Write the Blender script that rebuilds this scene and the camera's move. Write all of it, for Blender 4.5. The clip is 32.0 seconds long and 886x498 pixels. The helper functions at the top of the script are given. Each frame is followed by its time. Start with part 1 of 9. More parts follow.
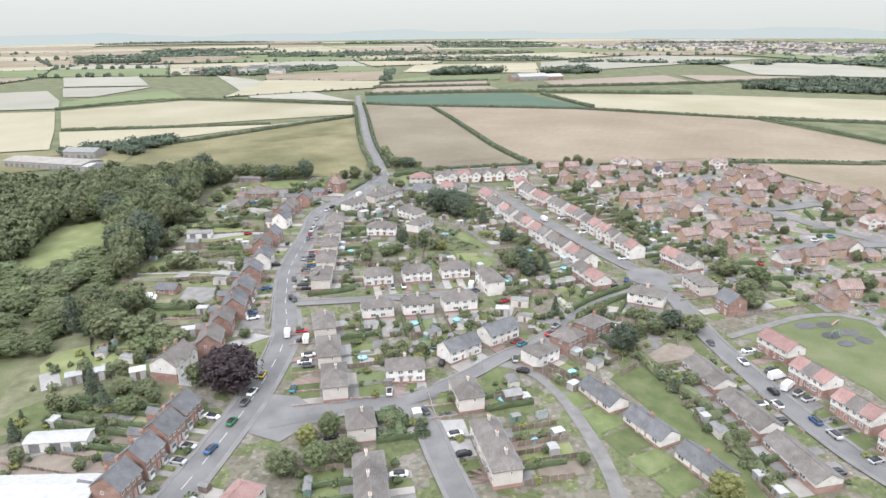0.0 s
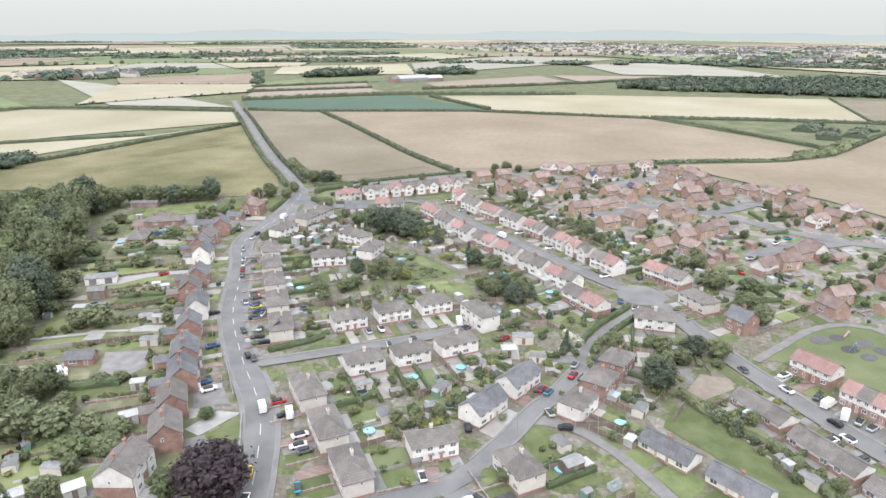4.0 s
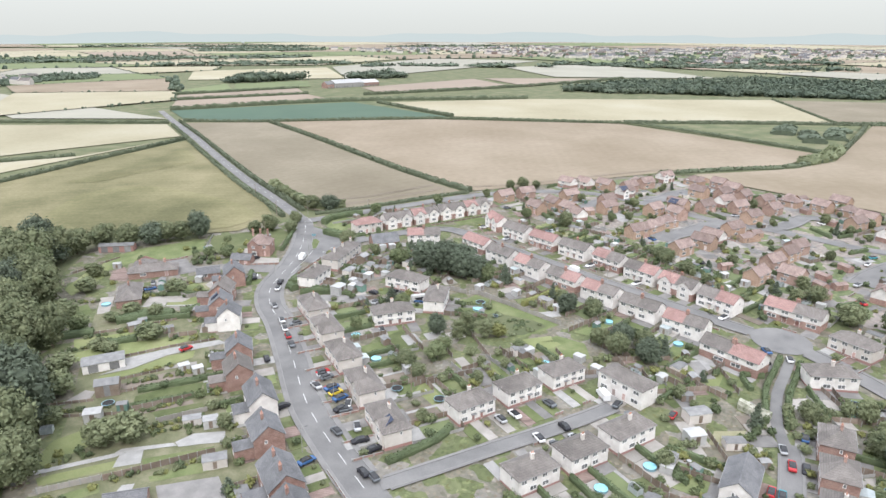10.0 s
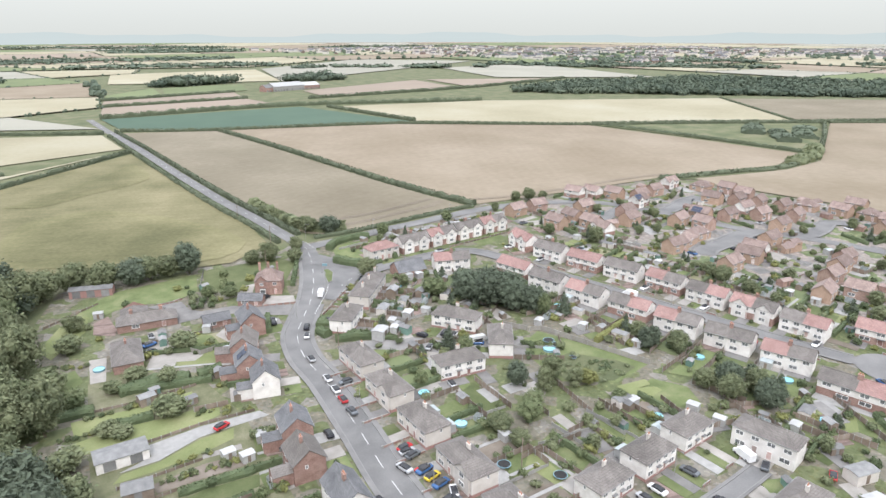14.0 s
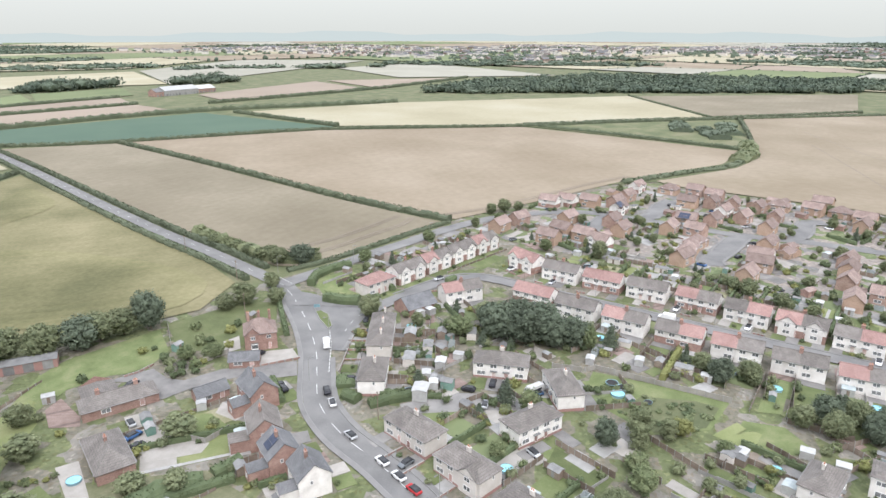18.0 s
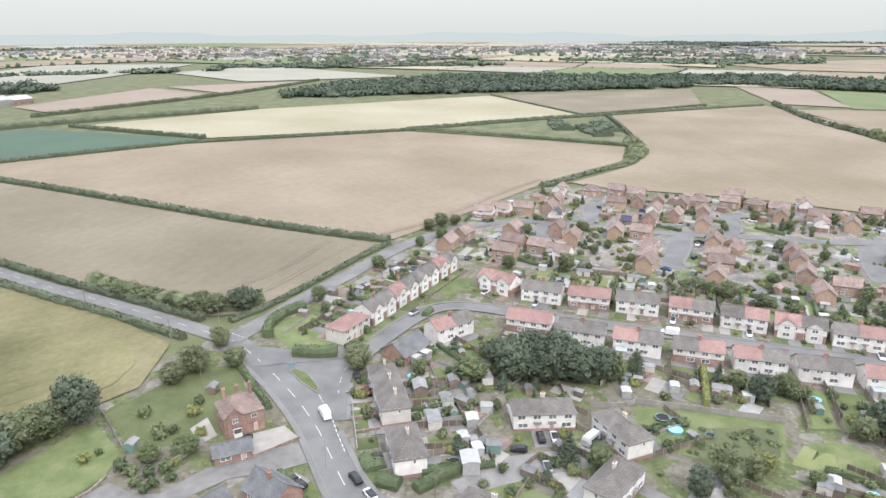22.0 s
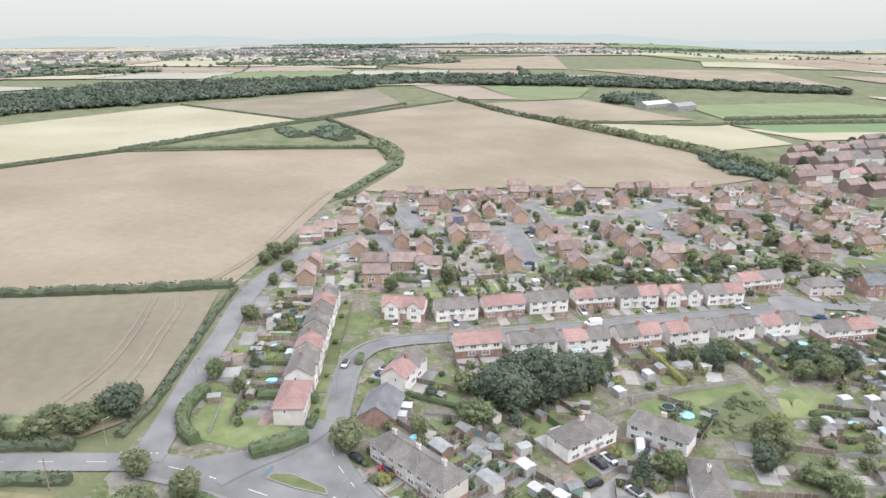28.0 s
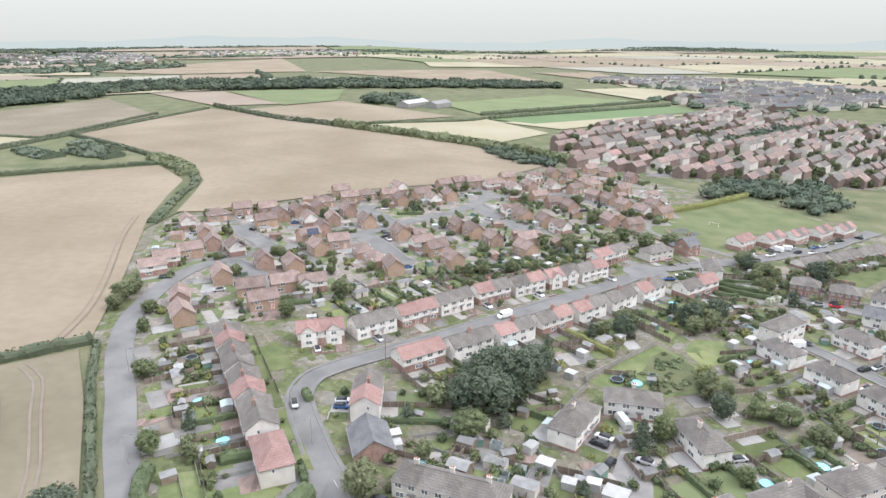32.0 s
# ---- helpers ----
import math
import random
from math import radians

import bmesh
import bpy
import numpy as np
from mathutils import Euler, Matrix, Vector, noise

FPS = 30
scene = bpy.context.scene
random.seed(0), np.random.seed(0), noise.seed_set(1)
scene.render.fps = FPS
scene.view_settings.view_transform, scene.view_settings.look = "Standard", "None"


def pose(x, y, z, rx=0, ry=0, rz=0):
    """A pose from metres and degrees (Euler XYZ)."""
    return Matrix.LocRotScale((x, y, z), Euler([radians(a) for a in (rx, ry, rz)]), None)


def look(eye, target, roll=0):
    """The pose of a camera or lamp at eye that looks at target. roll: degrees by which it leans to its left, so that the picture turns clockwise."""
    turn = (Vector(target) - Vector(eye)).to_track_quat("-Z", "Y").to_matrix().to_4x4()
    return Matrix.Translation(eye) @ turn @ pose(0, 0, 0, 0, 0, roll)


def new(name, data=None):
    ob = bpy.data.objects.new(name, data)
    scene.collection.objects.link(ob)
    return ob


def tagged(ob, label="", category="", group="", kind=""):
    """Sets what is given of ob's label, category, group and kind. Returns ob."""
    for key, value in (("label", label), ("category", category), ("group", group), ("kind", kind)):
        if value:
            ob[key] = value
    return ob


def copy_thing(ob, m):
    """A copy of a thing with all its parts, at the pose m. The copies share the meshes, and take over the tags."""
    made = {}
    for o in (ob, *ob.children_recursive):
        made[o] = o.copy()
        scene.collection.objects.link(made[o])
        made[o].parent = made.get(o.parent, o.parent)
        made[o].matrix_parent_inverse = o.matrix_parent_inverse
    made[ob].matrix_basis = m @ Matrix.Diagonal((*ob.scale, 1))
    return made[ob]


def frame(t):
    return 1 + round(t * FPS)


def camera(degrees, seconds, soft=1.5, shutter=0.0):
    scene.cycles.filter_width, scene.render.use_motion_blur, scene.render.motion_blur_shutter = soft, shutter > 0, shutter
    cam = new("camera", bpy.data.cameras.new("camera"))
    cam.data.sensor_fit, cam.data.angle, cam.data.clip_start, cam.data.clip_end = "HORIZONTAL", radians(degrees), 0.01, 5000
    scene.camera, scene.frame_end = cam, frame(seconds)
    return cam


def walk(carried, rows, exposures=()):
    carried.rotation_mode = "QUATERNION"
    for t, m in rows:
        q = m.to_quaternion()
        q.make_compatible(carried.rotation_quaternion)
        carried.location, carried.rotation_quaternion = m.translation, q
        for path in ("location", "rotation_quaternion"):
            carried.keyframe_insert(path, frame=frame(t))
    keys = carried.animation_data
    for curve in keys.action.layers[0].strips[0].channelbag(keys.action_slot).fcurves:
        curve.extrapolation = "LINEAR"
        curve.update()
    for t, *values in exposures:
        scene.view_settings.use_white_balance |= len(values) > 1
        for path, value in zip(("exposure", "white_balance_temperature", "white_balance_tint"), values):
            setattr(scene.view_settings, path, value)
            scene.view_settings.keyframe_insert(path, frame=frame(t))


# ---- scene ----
cam = camera(67.5, 32.0, soft=1.5)
# the plan below is drawn in units of 1.2 m; the last lines bring it to metres
UNIT = 1.2
TRUE = 1 / UNIT                       # size of one metre on the plan
METRES, EYE, TILT, LEAN, TURN = 377.2 * UNIT, 86.0 * UNIT, 2.3, -0.7, -11.1
ROWS = [
    (0.0, 0.0, 0.0, 0.0, -0.4, -20.76, 1.06),
    (0.5, -0.0103, 0.0113, -0.0003, -2.28, -20.78, 0.99),
    (1.0, -0.0219, 0.0233, -0.0006, -4.52, -20.81, 0.9),
    (1.5, -0.0319, 0.0334, -0.001, -6.03, -20.8, 0.78),
    (2.0, -0.0437, 0.0454, -0.0016, -7.78, -20.81, 0.66),
    (2.5, -0.0546, 0.0565, -0.0022, -9.11, -20.82, 0.52),
    (4.5, -0.0967, 0.1047, -0.0049, -13.25, -20.81, 0.08),
    (5.0, -0.1064, 0.1167, -0.0054, -13.69, -20.8, 0.02),
    (5.5, -0.1158, 0.129, -0.0059, -14.33, -20.79, -0.04),
    (6.0, -0.1258, 0.1424, -0.0065, -15.24, -20.78, -0.07),
    (6.5, -0.1343, 0.1538, -0.007, -15.98, -20.77, -0.11),
    (7.0, -0.144, 0.1674, -0.0076, -16.58, -20.75, -0.12),
    (7.5, -0.1528, 0.1801, -0.0081, -17.26, -20.74, -0.18),
    (8.0, -0.1615, 0.1929, -0.0087, -18.15, -20.71, -0.21),
    (8.5, -0.1699, 0.2059, -0.0091, -18.64, -20.7, -0.2),
    (9.0, -0.1789, 0.2199, -0.0095, -19.22, -20.69, -0.22),
    (9.5, -0.187, 0.233, -0.0102, -20.11, -20.65, -0.26),
    (10.0, -0.195, 0.2462, -0.0106, -21.09, -20.64, -0.28),
    (10.5, -0.2027, 0.2596, -0.0113, -22.02, -20.62, -0.26),
    (11.0, -0.2111, 0.2742, -0.0119, -22.46, -20.62, -0.26),
    (11.5, -0.2178, 0.2866, -0.0124, -22.73, -20.62, -0.28),
    (12.0, -0.2255, 0.3013, -0.013, -23.45, -20.6, -0.27),
    (12.5, -0.2326, 0.315, -0.0136, -24.61, -20.59, -0.29),
    (13.0, -0.2401, 0.33, -0.0142, -25.83, -20.59, -0.33),
    (13.5, -0.2463, 0.3428, -0.0147, -26.86, -20.59, -0.39),
    (14.0, -0.2532, 0.3579, -0.0152, -28.05, -20.59, -0.43),
    (14.5, -0.2594, 0.372, -0.0157, -29.35, -20.59, -0.49),
    (16.5, -0.2819, 0.4304, -0.0172, -34.65, -20.59, -0.64),
    (17.0, -0.2866, 0.4451, -0.0179, -35.71, -20.6, -0.73),
    (17.5, -0.2912, 0.4598, -0.0184, -36.8, -20.59, -0.83),
    (18.0, -0.2957, 0.4758, -0.019, -38.18, -20.56, -0.91),
    (18.5, -0.2992, 0.4893, -0.0195, -39.52, -20.53, -0.97),
    (19.0, -0.3031, 0.5054, -0.0204, -41.18, -20.47, -1.01),
    (19.5, -0.3064, 0.5204, -0.0211, -42.75, -20.44, -1.09),
    (20.0, -0.3094, 0.5367, -0.0219, -44.7, -20.39, -1.2),
    (20.5, -0.3118, 0.5506, -0.0224, -46.41, -20.33, -1.2),
    (21.0, -0.3148, 0.5671, -0.0229, -48.54, -20.29, -1.2),
    (21.5, -0.3177, 0.5822, -0.0234, -50.6, -20.25, -1.22),
    (22.0, -0.321, 0.5973, -0.0241, -52.56, -20.22, -1.27),
    (22.5, -0.3244, 0.6123, -0.0248, -54.43, -20.17, -1.31),
    (23.0, -0.3279, 0.6282, -0.0256, -56.52, -20.1, -1.35),
    (23.5, -0.331, 0.6429, -0.0264, -59.38, -20.0, -1.43),
    (24.0, -0.3336, 0.6578, -0.0273, -62.24, -19.89, -1.49),
    (24.5, -0.3359, 0.673, -0.0284, -64.83, -19.78, -1.56),
    (26.5, -0.3403, 0.7347, -0.0313, -74.05, -19.4, -1.79),
    (27.0, -0.3399, 0.7498, -0.0319, -76.51, -19.32, -1.88),
    (27.5, -0.3389, 0.7648, -0.0324, -79.21, -19.21, -1.95),
    (28.0, -0.3373, 0.7812, -0.0331, -82.54, -19.06, -2.02),
    (28.5, -0.3359, 0.7963, -0.0337, -85.35, -18.95, -2.06),
    (29.0, -0.3342, 0.8112, -0.0344, -88.14, -18.83, -2.1),
    (29.5, -0.3321, 0.8261, -0.0351, -90.97, -18.7, -2.13),
    (30.0, -0.3293, 0.8422, -0.036, -94.11, -18.55, -2.17),
    (30.5, -0.3264, 0.8556, -0.0367, -96.86, -18.42, -2.19),
    (31.0, -0.3222, 0.8713, -0.0376, -100.09, -18.26, -2.22),
    (31.5, -0.3176, 0.8857, -0.0383, -102.95, -18.13, -2.22),
    (32.0, -0.3121, 0.901, -0.0391, -105.96, -17.99, -2.2),
]
walk(cam, [(t, pose(0, 0, EYE, TILT, LEAN, TURN) @ pose(METRES * x, METRES * y, METRES * z, 90 + pitch, roll, yaw)) for t, x, y, z, yaw, pitch, roll in ROWS])

# ---- light ----
SUN_AZ, SUN_EL = 215.0, 48.0          # degrees: clockwise from +y, above the horizon
world = bpy.data.worlds.new("sky")
scene.world = world
world.use_nodes = True
wn, wl = world.node_tree.nodes, world.node_tree.links
bg = wn["Background"]
sky = wn.new("ShaderNodeTexSky")
sky.sky_type = 'NISHITA'
sky.sun_disc = False
sky.sun_elevation, sky.sun_rotation = radians(SUN_EL), radians(SUN_AZ)
sky.air_density, sky.dust_density, sky.ozone_density = 1.0, 4.0, 1.0
cloud = wn.new("ShaderNodeMix")
cloud.data_type = 'RGBA'
cloud.inputs[0].default_value = 0.93
deep = wn.new("ShaderNodeMix")
deep.data_type = 'RGBA'
deep.inputs[6].default_value, deep.inputs[7].default_value = (7.75, 8.05, 7.9, 1), (8.7, 9.2, 10.6, 1)
wl.new(deep.outputs[2], cloud.inputs[7])
wl.new(sky.outputs[0], cloud.inputs[6])
wl.new(cloud.outputs[2], bg.inputs[0])
# an overcast sky is three times as bright overhead as at the horizon
where, split, climb = wn.new("ShaderNodeTexCoord"), wn.new("ShaderNodeSeparateXYZ"), wn.new("ShaderNodeMath")
wl.new(where.outputs["Generated"], split.inputs[0])
wl.new(split.outputs[2], deep.inputs[0])
climb.operation, climb.use_clamp = 'MULTIPLY_ADD', False
climb.inputs[1].default_value, climb.inputs[2].default_value = 0.22, 0.1
wl.new(split.outputs[2], climb.inputs[0])
floor_light = wn.new("ShaderNodeMath")
floor_light.operation = 'MAXIMUM'
floor_light.inputs[1].default_value = 0.05
wl.new(climb.outputs[0], floor_light.inputs[0])
wl.new(floor_light.outputs[0], bg.inputs[1])
sun_data = bpy.data.lights.new("sun", 'SUN')
sun_data.energy, sun_data.angle, sun_data.color = 1.9, radians(9), (1.0, 0.955, 0.945)
sun = new("sun", sun_data)
az, el = radians(SUN_AZ), radians(SUN_EL)
sun.matrix_world = look((0, 0, 300), (-math.sin(az) * math.cos(el) * 100, -math.cos(az) * math.cos(el) * 100, 300 - math.sin(el) * 100))
scene.view_settings.exposure = 0.04


# ---- materials ----
def material(name, colours, scale=1.0, rough=0.85, bump=0.3, spread=0.12, fine=None, island=False, wave=None, metal=0.0, through_light=0.0):
    """Two scales of noise between colours, a change from object to object, and relief."""
    m = bpy.data.materials.new(name)
    m.use_nodes = True
    n, l = m.node_tree.nodes, m.node_tree.links
    b = n["Principled BSDF"]
    b.inputs["Roughness"].default_value, b.inputs["Metallic"].default_value = rough, metal
    b.inputs["Specular IOR Level"].default_value = 0.25
    geo = n.new("ShaderNodeNewGeometry")
    big, small = n.new("ShaderNodeTexNoise"), n.new("ShaderNodeTexNoise")
    big.inputs["Scale"].default_value, big.inputs["Detail"].default_value = scale, 4
    small.inputs["Scale"].default_value, small.inputs["Detail"].default_value = fine or scale * 9, 3
    for t in (big, small):
        l.new(geo.outputs["Position"], t.inputs["Vector"])
    add = n.new("ShaderNodeMath")
    add.operation = 'MULTIPLY_ADD'
    add.inputs[1].default_value = 0.35
    l.new(small.outputs[0], add.inputs[0])
    l.new(big.outputs[0], add.inputs[2])
    value = add.outputs[0]
    if wave:
        period, amount, turn = wave
        mp = n.new("ShaderNodeMapping")
        mp.inputs["Rotation"].default_value[2] = radians(turn)
        wv = n.new("ShaderNodeTexWave")
        wv.inputs["Scale"].default_value = 0.314 / period
        wv.inputs["Distortion"].default_value, wv.inputs["Detail Scale"].default_value = 1.2, 0.6
        l.new(geo.outputs["Position"], mp.inputs[0])
        l.new(mp.outputs[0], wv.inputs[0])
        ma = n.new("ShaderNodeMath")
        ma.operation = 'MULTIPLY_ADD'
        ma.inputs[1].default_value = amount
        l.new(wv.outputs[1], ma.inputs[0])
        l.new(value, ma.inputs[2])
        value = ma.outputs[0]
    ramp = n.new("ShaderNodeValToRGB")
    e = ramp.color_ramp.elements
    lo, hi = 0.45, 0.9
    for i, c in enumerate(colours):
        p = lo + (hi - lo) * i / max(1, len(colours) - 1)
        k = e[i] if i < 2 else e.new(p)
        k.position, k.color = p, (*c, 1)
    l.new(value, ramp.inputs[0])
    hsv = n.new("ShaderNodeHueSaturation")
    info = n.new("ShaderNodeObjectInfo")
    rnd = info.outputs["Random"]
    if island:
        both = n.new("ShaderNodeMath")
        both.operation = 'MULTIPLY_ADD'
        both.inputs[1].default_value = 0.6
        part_ = n.new("ShaderNodeMath")
        part_.operation = 'MULTIPLY'
        part_.inputs[1].default_value = 0.4
        l.new(info.outputs["Random"], part_.inputs[0])
        l.new(geo.outputs["Random Per Island"], both.inputs[0])
        l.new(part_.outputs[0], both.inputs[2])
        rnd = both.outputs[0]
    mr = n.new("ShaderNodeMapRange")
    mr.inputs[3].default_value, mr.inputs[4].default_value = 1 - spread, 1 + spread
    l.new(rnd, mr.inputs[0])
    l.new(mr.outputs[0], hsv.inputs["Value"])
    l.new(ramp.outputs[0], hsv.inputs["Color"])
    l.new(hsv.outputs[0], b.inputs["Base Color"])
    if bump:
        bp = n.new("ShaderNodeBump")
        bp.inputs["Strength"].default_value, bp.inputs["Distance"].default_value = bump, 0.1
        l.new(small.outputs[0], bp.inputs["Height"])
        l.new(bp.outputs[0], b.inputs["Normal"])
    if through_light:
        tr = n.new("ShaderNodeBsdfTranslucent")
        mx = n.new("ShaderNodeMixShader")
        mx.inputs[0].default_value = through_light
        l.new(hsv.outputs[0], tr.inputs[0])
        l.new(b.outputs[0], mx.inputs[1])
        l.new(tr.outputs[0], mx.inputs[2])
        l.new(mx.outputs[0], n["Material Output"].inputs[0])
    return m


def tiled(name, colours, rows=0.3, cols=0.25, **kw):
    """Roof tiles or bricks: courses of a brick pattern over the noise."""
    m = material(name, colours, **kw)
    n, l = m.node_tree.nodes, m.node_tree.links
    hsv = next(k for k in n if k.type == 'HUE_SAT')
    b = n["Principled BSDF"]
    tc = n.new("ShaderNodeTexCoord")
    sep = n.new("ShaderNodeSeparateXYZ")
    com = n.new("ShaderNodeCombineXYZ")
    sm = n.new("ShaderNodeMath")
    l.new(tc.outputs["Object"], sep.inputs[0])
    l.new(sep.outputs[0], sm.inputs[0])
    l.new(sep.outputs[1], sm.inputs[1])
    l.new(sm.outputs[0], com.inputs[0])
    l.new(sep.outputs[2], com.inputs[1])
    br = n.new("ShaderNodeTexBrick")
    br.inputs["Scale"].default_value = 1.0
    br.inputs["Brick Width"].default_value, br.inputs["Row Height"].default_value = cols, rows
    br.inputs["Mortar Size"].default_value = rows * 0.08
    br.inputs["Color1"].default_value, br.inputs["Color2"].default_value = (1, 1, 1, 1), (0.78, 0.78, 0.78, 1)
    br.inputs["Mortar"].default_value = (0.6, 0.6, 0.6, 1)
    l.new(com.outputs[0], br.inputs[0])
    mul = n.new("ShaderNodeMix")
    mul.data_type, mul.blend_type = 'RGBA', 'MULTIPLY'
    mul.inputs[0].default_value = 1
    l.new(hsv.outputs[0], mul.inputs[6])
    l.new(br.outputs[0], mul.inputs[7])
    l.new(mul.outputs[2], b.inputs["Base Color"])
    return m


def patches(name, colours, size=5.0, turn=10.0):
    """Ground of square-cut plots: each plot takes one of the colours, with noise over it."""
    m = material(name, [(0.78, 0.78, 0.77), (1, 1, 1), (1.18, 1.16, 1.14)], 0.5, 0.95, fine=3.5, spread=0.02)
    n, l = m.node_tree.nodes, m.node_tree.links
    hsv = next(k for k in n if k.type == 'HUE_SAT')
    geo, mp, vo, sep, ramp, mul = (n.new("ShaderNode" + k) for k in ("NewGeometry", "Mapping", "TexVoronoi", "SeparateColor", "ValToRGB", "Mix"))
    mp.inputs["Rotation"].default_value[2] = radians(turn)
    vo.distance = 'CHEBYCHEV'
    vo.voronoi_dimensions = '2D'
    vo.inputs["Scale"].default_value = 1 / size
    l.new(geo.outputs["Position"], mp.inputs[0])
    l.new(mp.outputs[0], vo.inputs["Vector"])
    l.new(vo.outputs["Color"], sep.inputs[0])
    ramp.color_ramp.interpolation = 'CONSTANT'
    e = ramp.color_ramp.elements
    for i, c in enumerate(colours):
        k = e[i] if i < 2 else e.new(0.5)
        k.position, k.color = i / len(colours), (*c, 1)
    l.new(sep.outputs[0], ramp.inputs[0])
    mul.data_type, mul.blend_type = 'RGBA', 'MULTIPLY'
    mul.inputs[0].default_value = 1
    # small beds, slabs and oddments inside the plots
    bits, cut, tone, over = (n.new("ShaderNode" + k) for k in ("TexVoronoi", "SeparateColor", "ValToRGB", "Mix"))
    bits.distance, bits.voronoi_dimensions = 'CHEBYCHEV', '2D'
    bits.inputs["Scale"].default_value = 5.5 / size
    l.new(mp.outputs[0], bits.inputs["Vector"])
    l.new(bits.outputs["Color"], cut.inputs[0])
    tone.color_ramp.interpolation = 'CONSTANT'
    t = tone.color_ramp.elements
    for i, (p, c) in enumerate(((0, (1, 1, 1)), (0.62, (0.82, 0.85, 0.78)), (0.76, (1.14, 1.1, 1.06)), (0.86, (0.92, 0.86, 0.78)), (0.94, (1.36, 1.33, 1.3)))):
        k = t[i] if i < 2 else t.new(p)
        k.position, k.color = p, (*c, 1)
    l.new(cut.outputs[0], tone.inputs[0])
    over.data_type, over.blend_type = 'RGBA', 'MULTIPLY'
    over.inputs[0].default_value = 1
    l.new(ramp.outputs[0], over.inputs[6])
    l.new(tone.outputs[0], over.inputs[7])
    l.new(over.outputs[2], mul.inputs[6])
    l.new(hsv.outputs[0], mul.inputs[7])
    l.new(mul.outputs[2], n["Principled BSDF"].inputs["Base Color"])
    return m


ASPHALT = material("asphalt", [(0.13, 0.128, 0.126), (0.165, 0.162, 0.158), (0.2, 0.196, 0.19)], 0.12, 0.9, fine=3, spread=0.04)
PAVING = material("paving", [(0.145, 0.14, 0.134), (0.185, 0.178, 0.17), (0.225, 0.215, 0.205)], 0.3, 0.9, fine=4, spread=0.15)
PAINT = material("road_paint", [(0.42, 0.42, 0.41), (0.55, 0.55, 0.54)], 1.0, 0.7, spread=0.03)
KERB = material("kerb_stone", [(0.18, 0.178, 0.17), (0.23, 0.226, 0.22)], 0.6, 0.9, spread=0.05)
FOOTWAY = material("footway_asphalt", [(0.145, 0.142, 0.138), (0.175, 0.171, 0.166), (0.205, 0.2, 0.194)], 0.2, 0.9, fine=3, spread=0.05)
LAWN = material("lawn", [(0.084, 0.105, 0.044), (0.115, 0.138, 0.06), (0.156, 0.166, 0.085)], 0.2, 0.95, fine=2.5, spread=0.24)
# the lawn colours raised by about 1.4: sunlight painted into the grass
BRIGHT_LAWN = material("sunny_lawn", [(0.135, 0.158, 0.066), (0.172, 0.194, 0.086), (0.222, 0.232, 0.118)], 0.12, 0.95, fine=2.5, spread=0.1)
ROUGH_LAWN = material("uneven_lawn", [(0.078, 0.092, 0.042), (0.102, 0.118, 0.054), (0.132, 0.14, 0.072)], 0.16, 0.95, fine=1.4, spread=0.05)
ROUGH = material("rough_grass", [(0.075, 0.09, 0.046), (0.11, 0.12, 0.063), (0.158, 0.15, 0.094)], 0.06, 0.95, fine=1.2, spread=0.1)
UNMOWN = material("unmown_garden_grass", [(0.105, 0.114, 0.062), (0.145, 0.147, 0.086), (0.205, 0.195, 0.13)], 0.22, 0.95, fine=2, spread=0.05)
WORN = material("dry_grass", [(0.17, 0.17, 0.095), (0.22, 0.21, 0.13), (0.26, 0.245, 0.165)], 0.25, 0.95, fine=2, spread=0.15)
SOIL = material("bare_soil", [(0.15, 0.125, 0.1), (0.21, 0.18, 0.15)], 0.3, 0.95, fine=3, spread=0.2)
GRAVEL = material("pale_gravel", [(0.25, 0.235, 0.21), (0.34, 0.32, 0.295)], 0.3, 0.95, fine=4, spread=0.15)
BLOCK = tiled("block_paving", [(0.2, 0.145, 0.125), (0.27, 0.205, 0.18)], 0.2, 0.4, scale=0.5, spread=0.15)
MIX = patches("garden_plots", [(0.1, 0.116, 0.056), (0.122, 0.136, 0.07), (0.16, 0.15, 0.122), (0.108, 0.124, 0.062), (0.145, 0.134, 0.105), (0.128, 0.142, 0.076), (0.185, 0.174, 0.152), (0.11, 0.126, 0.062)], 4.5, 12)
YARD = patches("estate_plots", [(0.16, 0.155, 0.15), (0.115, 0.14, 0.072), (0.19, 0.176, 0.16), (0.138, 0.158, 0.086), (0.22, 0.195, 0.178), (0.17, 0.165, 0.155), (0.11, 0.135, 0.068), (0.15, 0.136, 0.12)], 5.0, -15)
TAN = material("stubble_tan", [(0.188, 0.15, 0.105), (0.22, 0.18, 0.13), (0.262, 0.218, 0.164)], 0.014, 0.95, fine=0.22, spread=0.03, wave=(7, 0.02, 35))
TAN_E = material("stubble_tan_east", [(0.192, 0.155, 0.108), (0.224, 0.185, 0.133), (0.266, 0.222, 0.167)], 0.014, 0.95, fine=0.22, spread=0.03, wave=(7, 0.02, -20))
TAN_W = material("stubble_olive_tan", [(0.146, 0.125, 0.088), (0.178, 0.154, 0.111), (0.222, 0.193, 0.143)], 0.016, 0.95, fine=0.3, spread=0.03, wave=(7, 0.03, 80))
TRACK = material("tyre_track", [(0.165, 0.135, 0.11), (0.2, 0.168, 0.138)], 0.2, 0.95, fine=1)
CREAM = material("ripe_barley", [(0.25, 0.225, 0.15), (0.295, 0.268, 0.185), (0.33, 0.305, 0.225)], 0.01, 0.95, fine=0.3, spread=0.05, wave=(9, 0.015, 70))
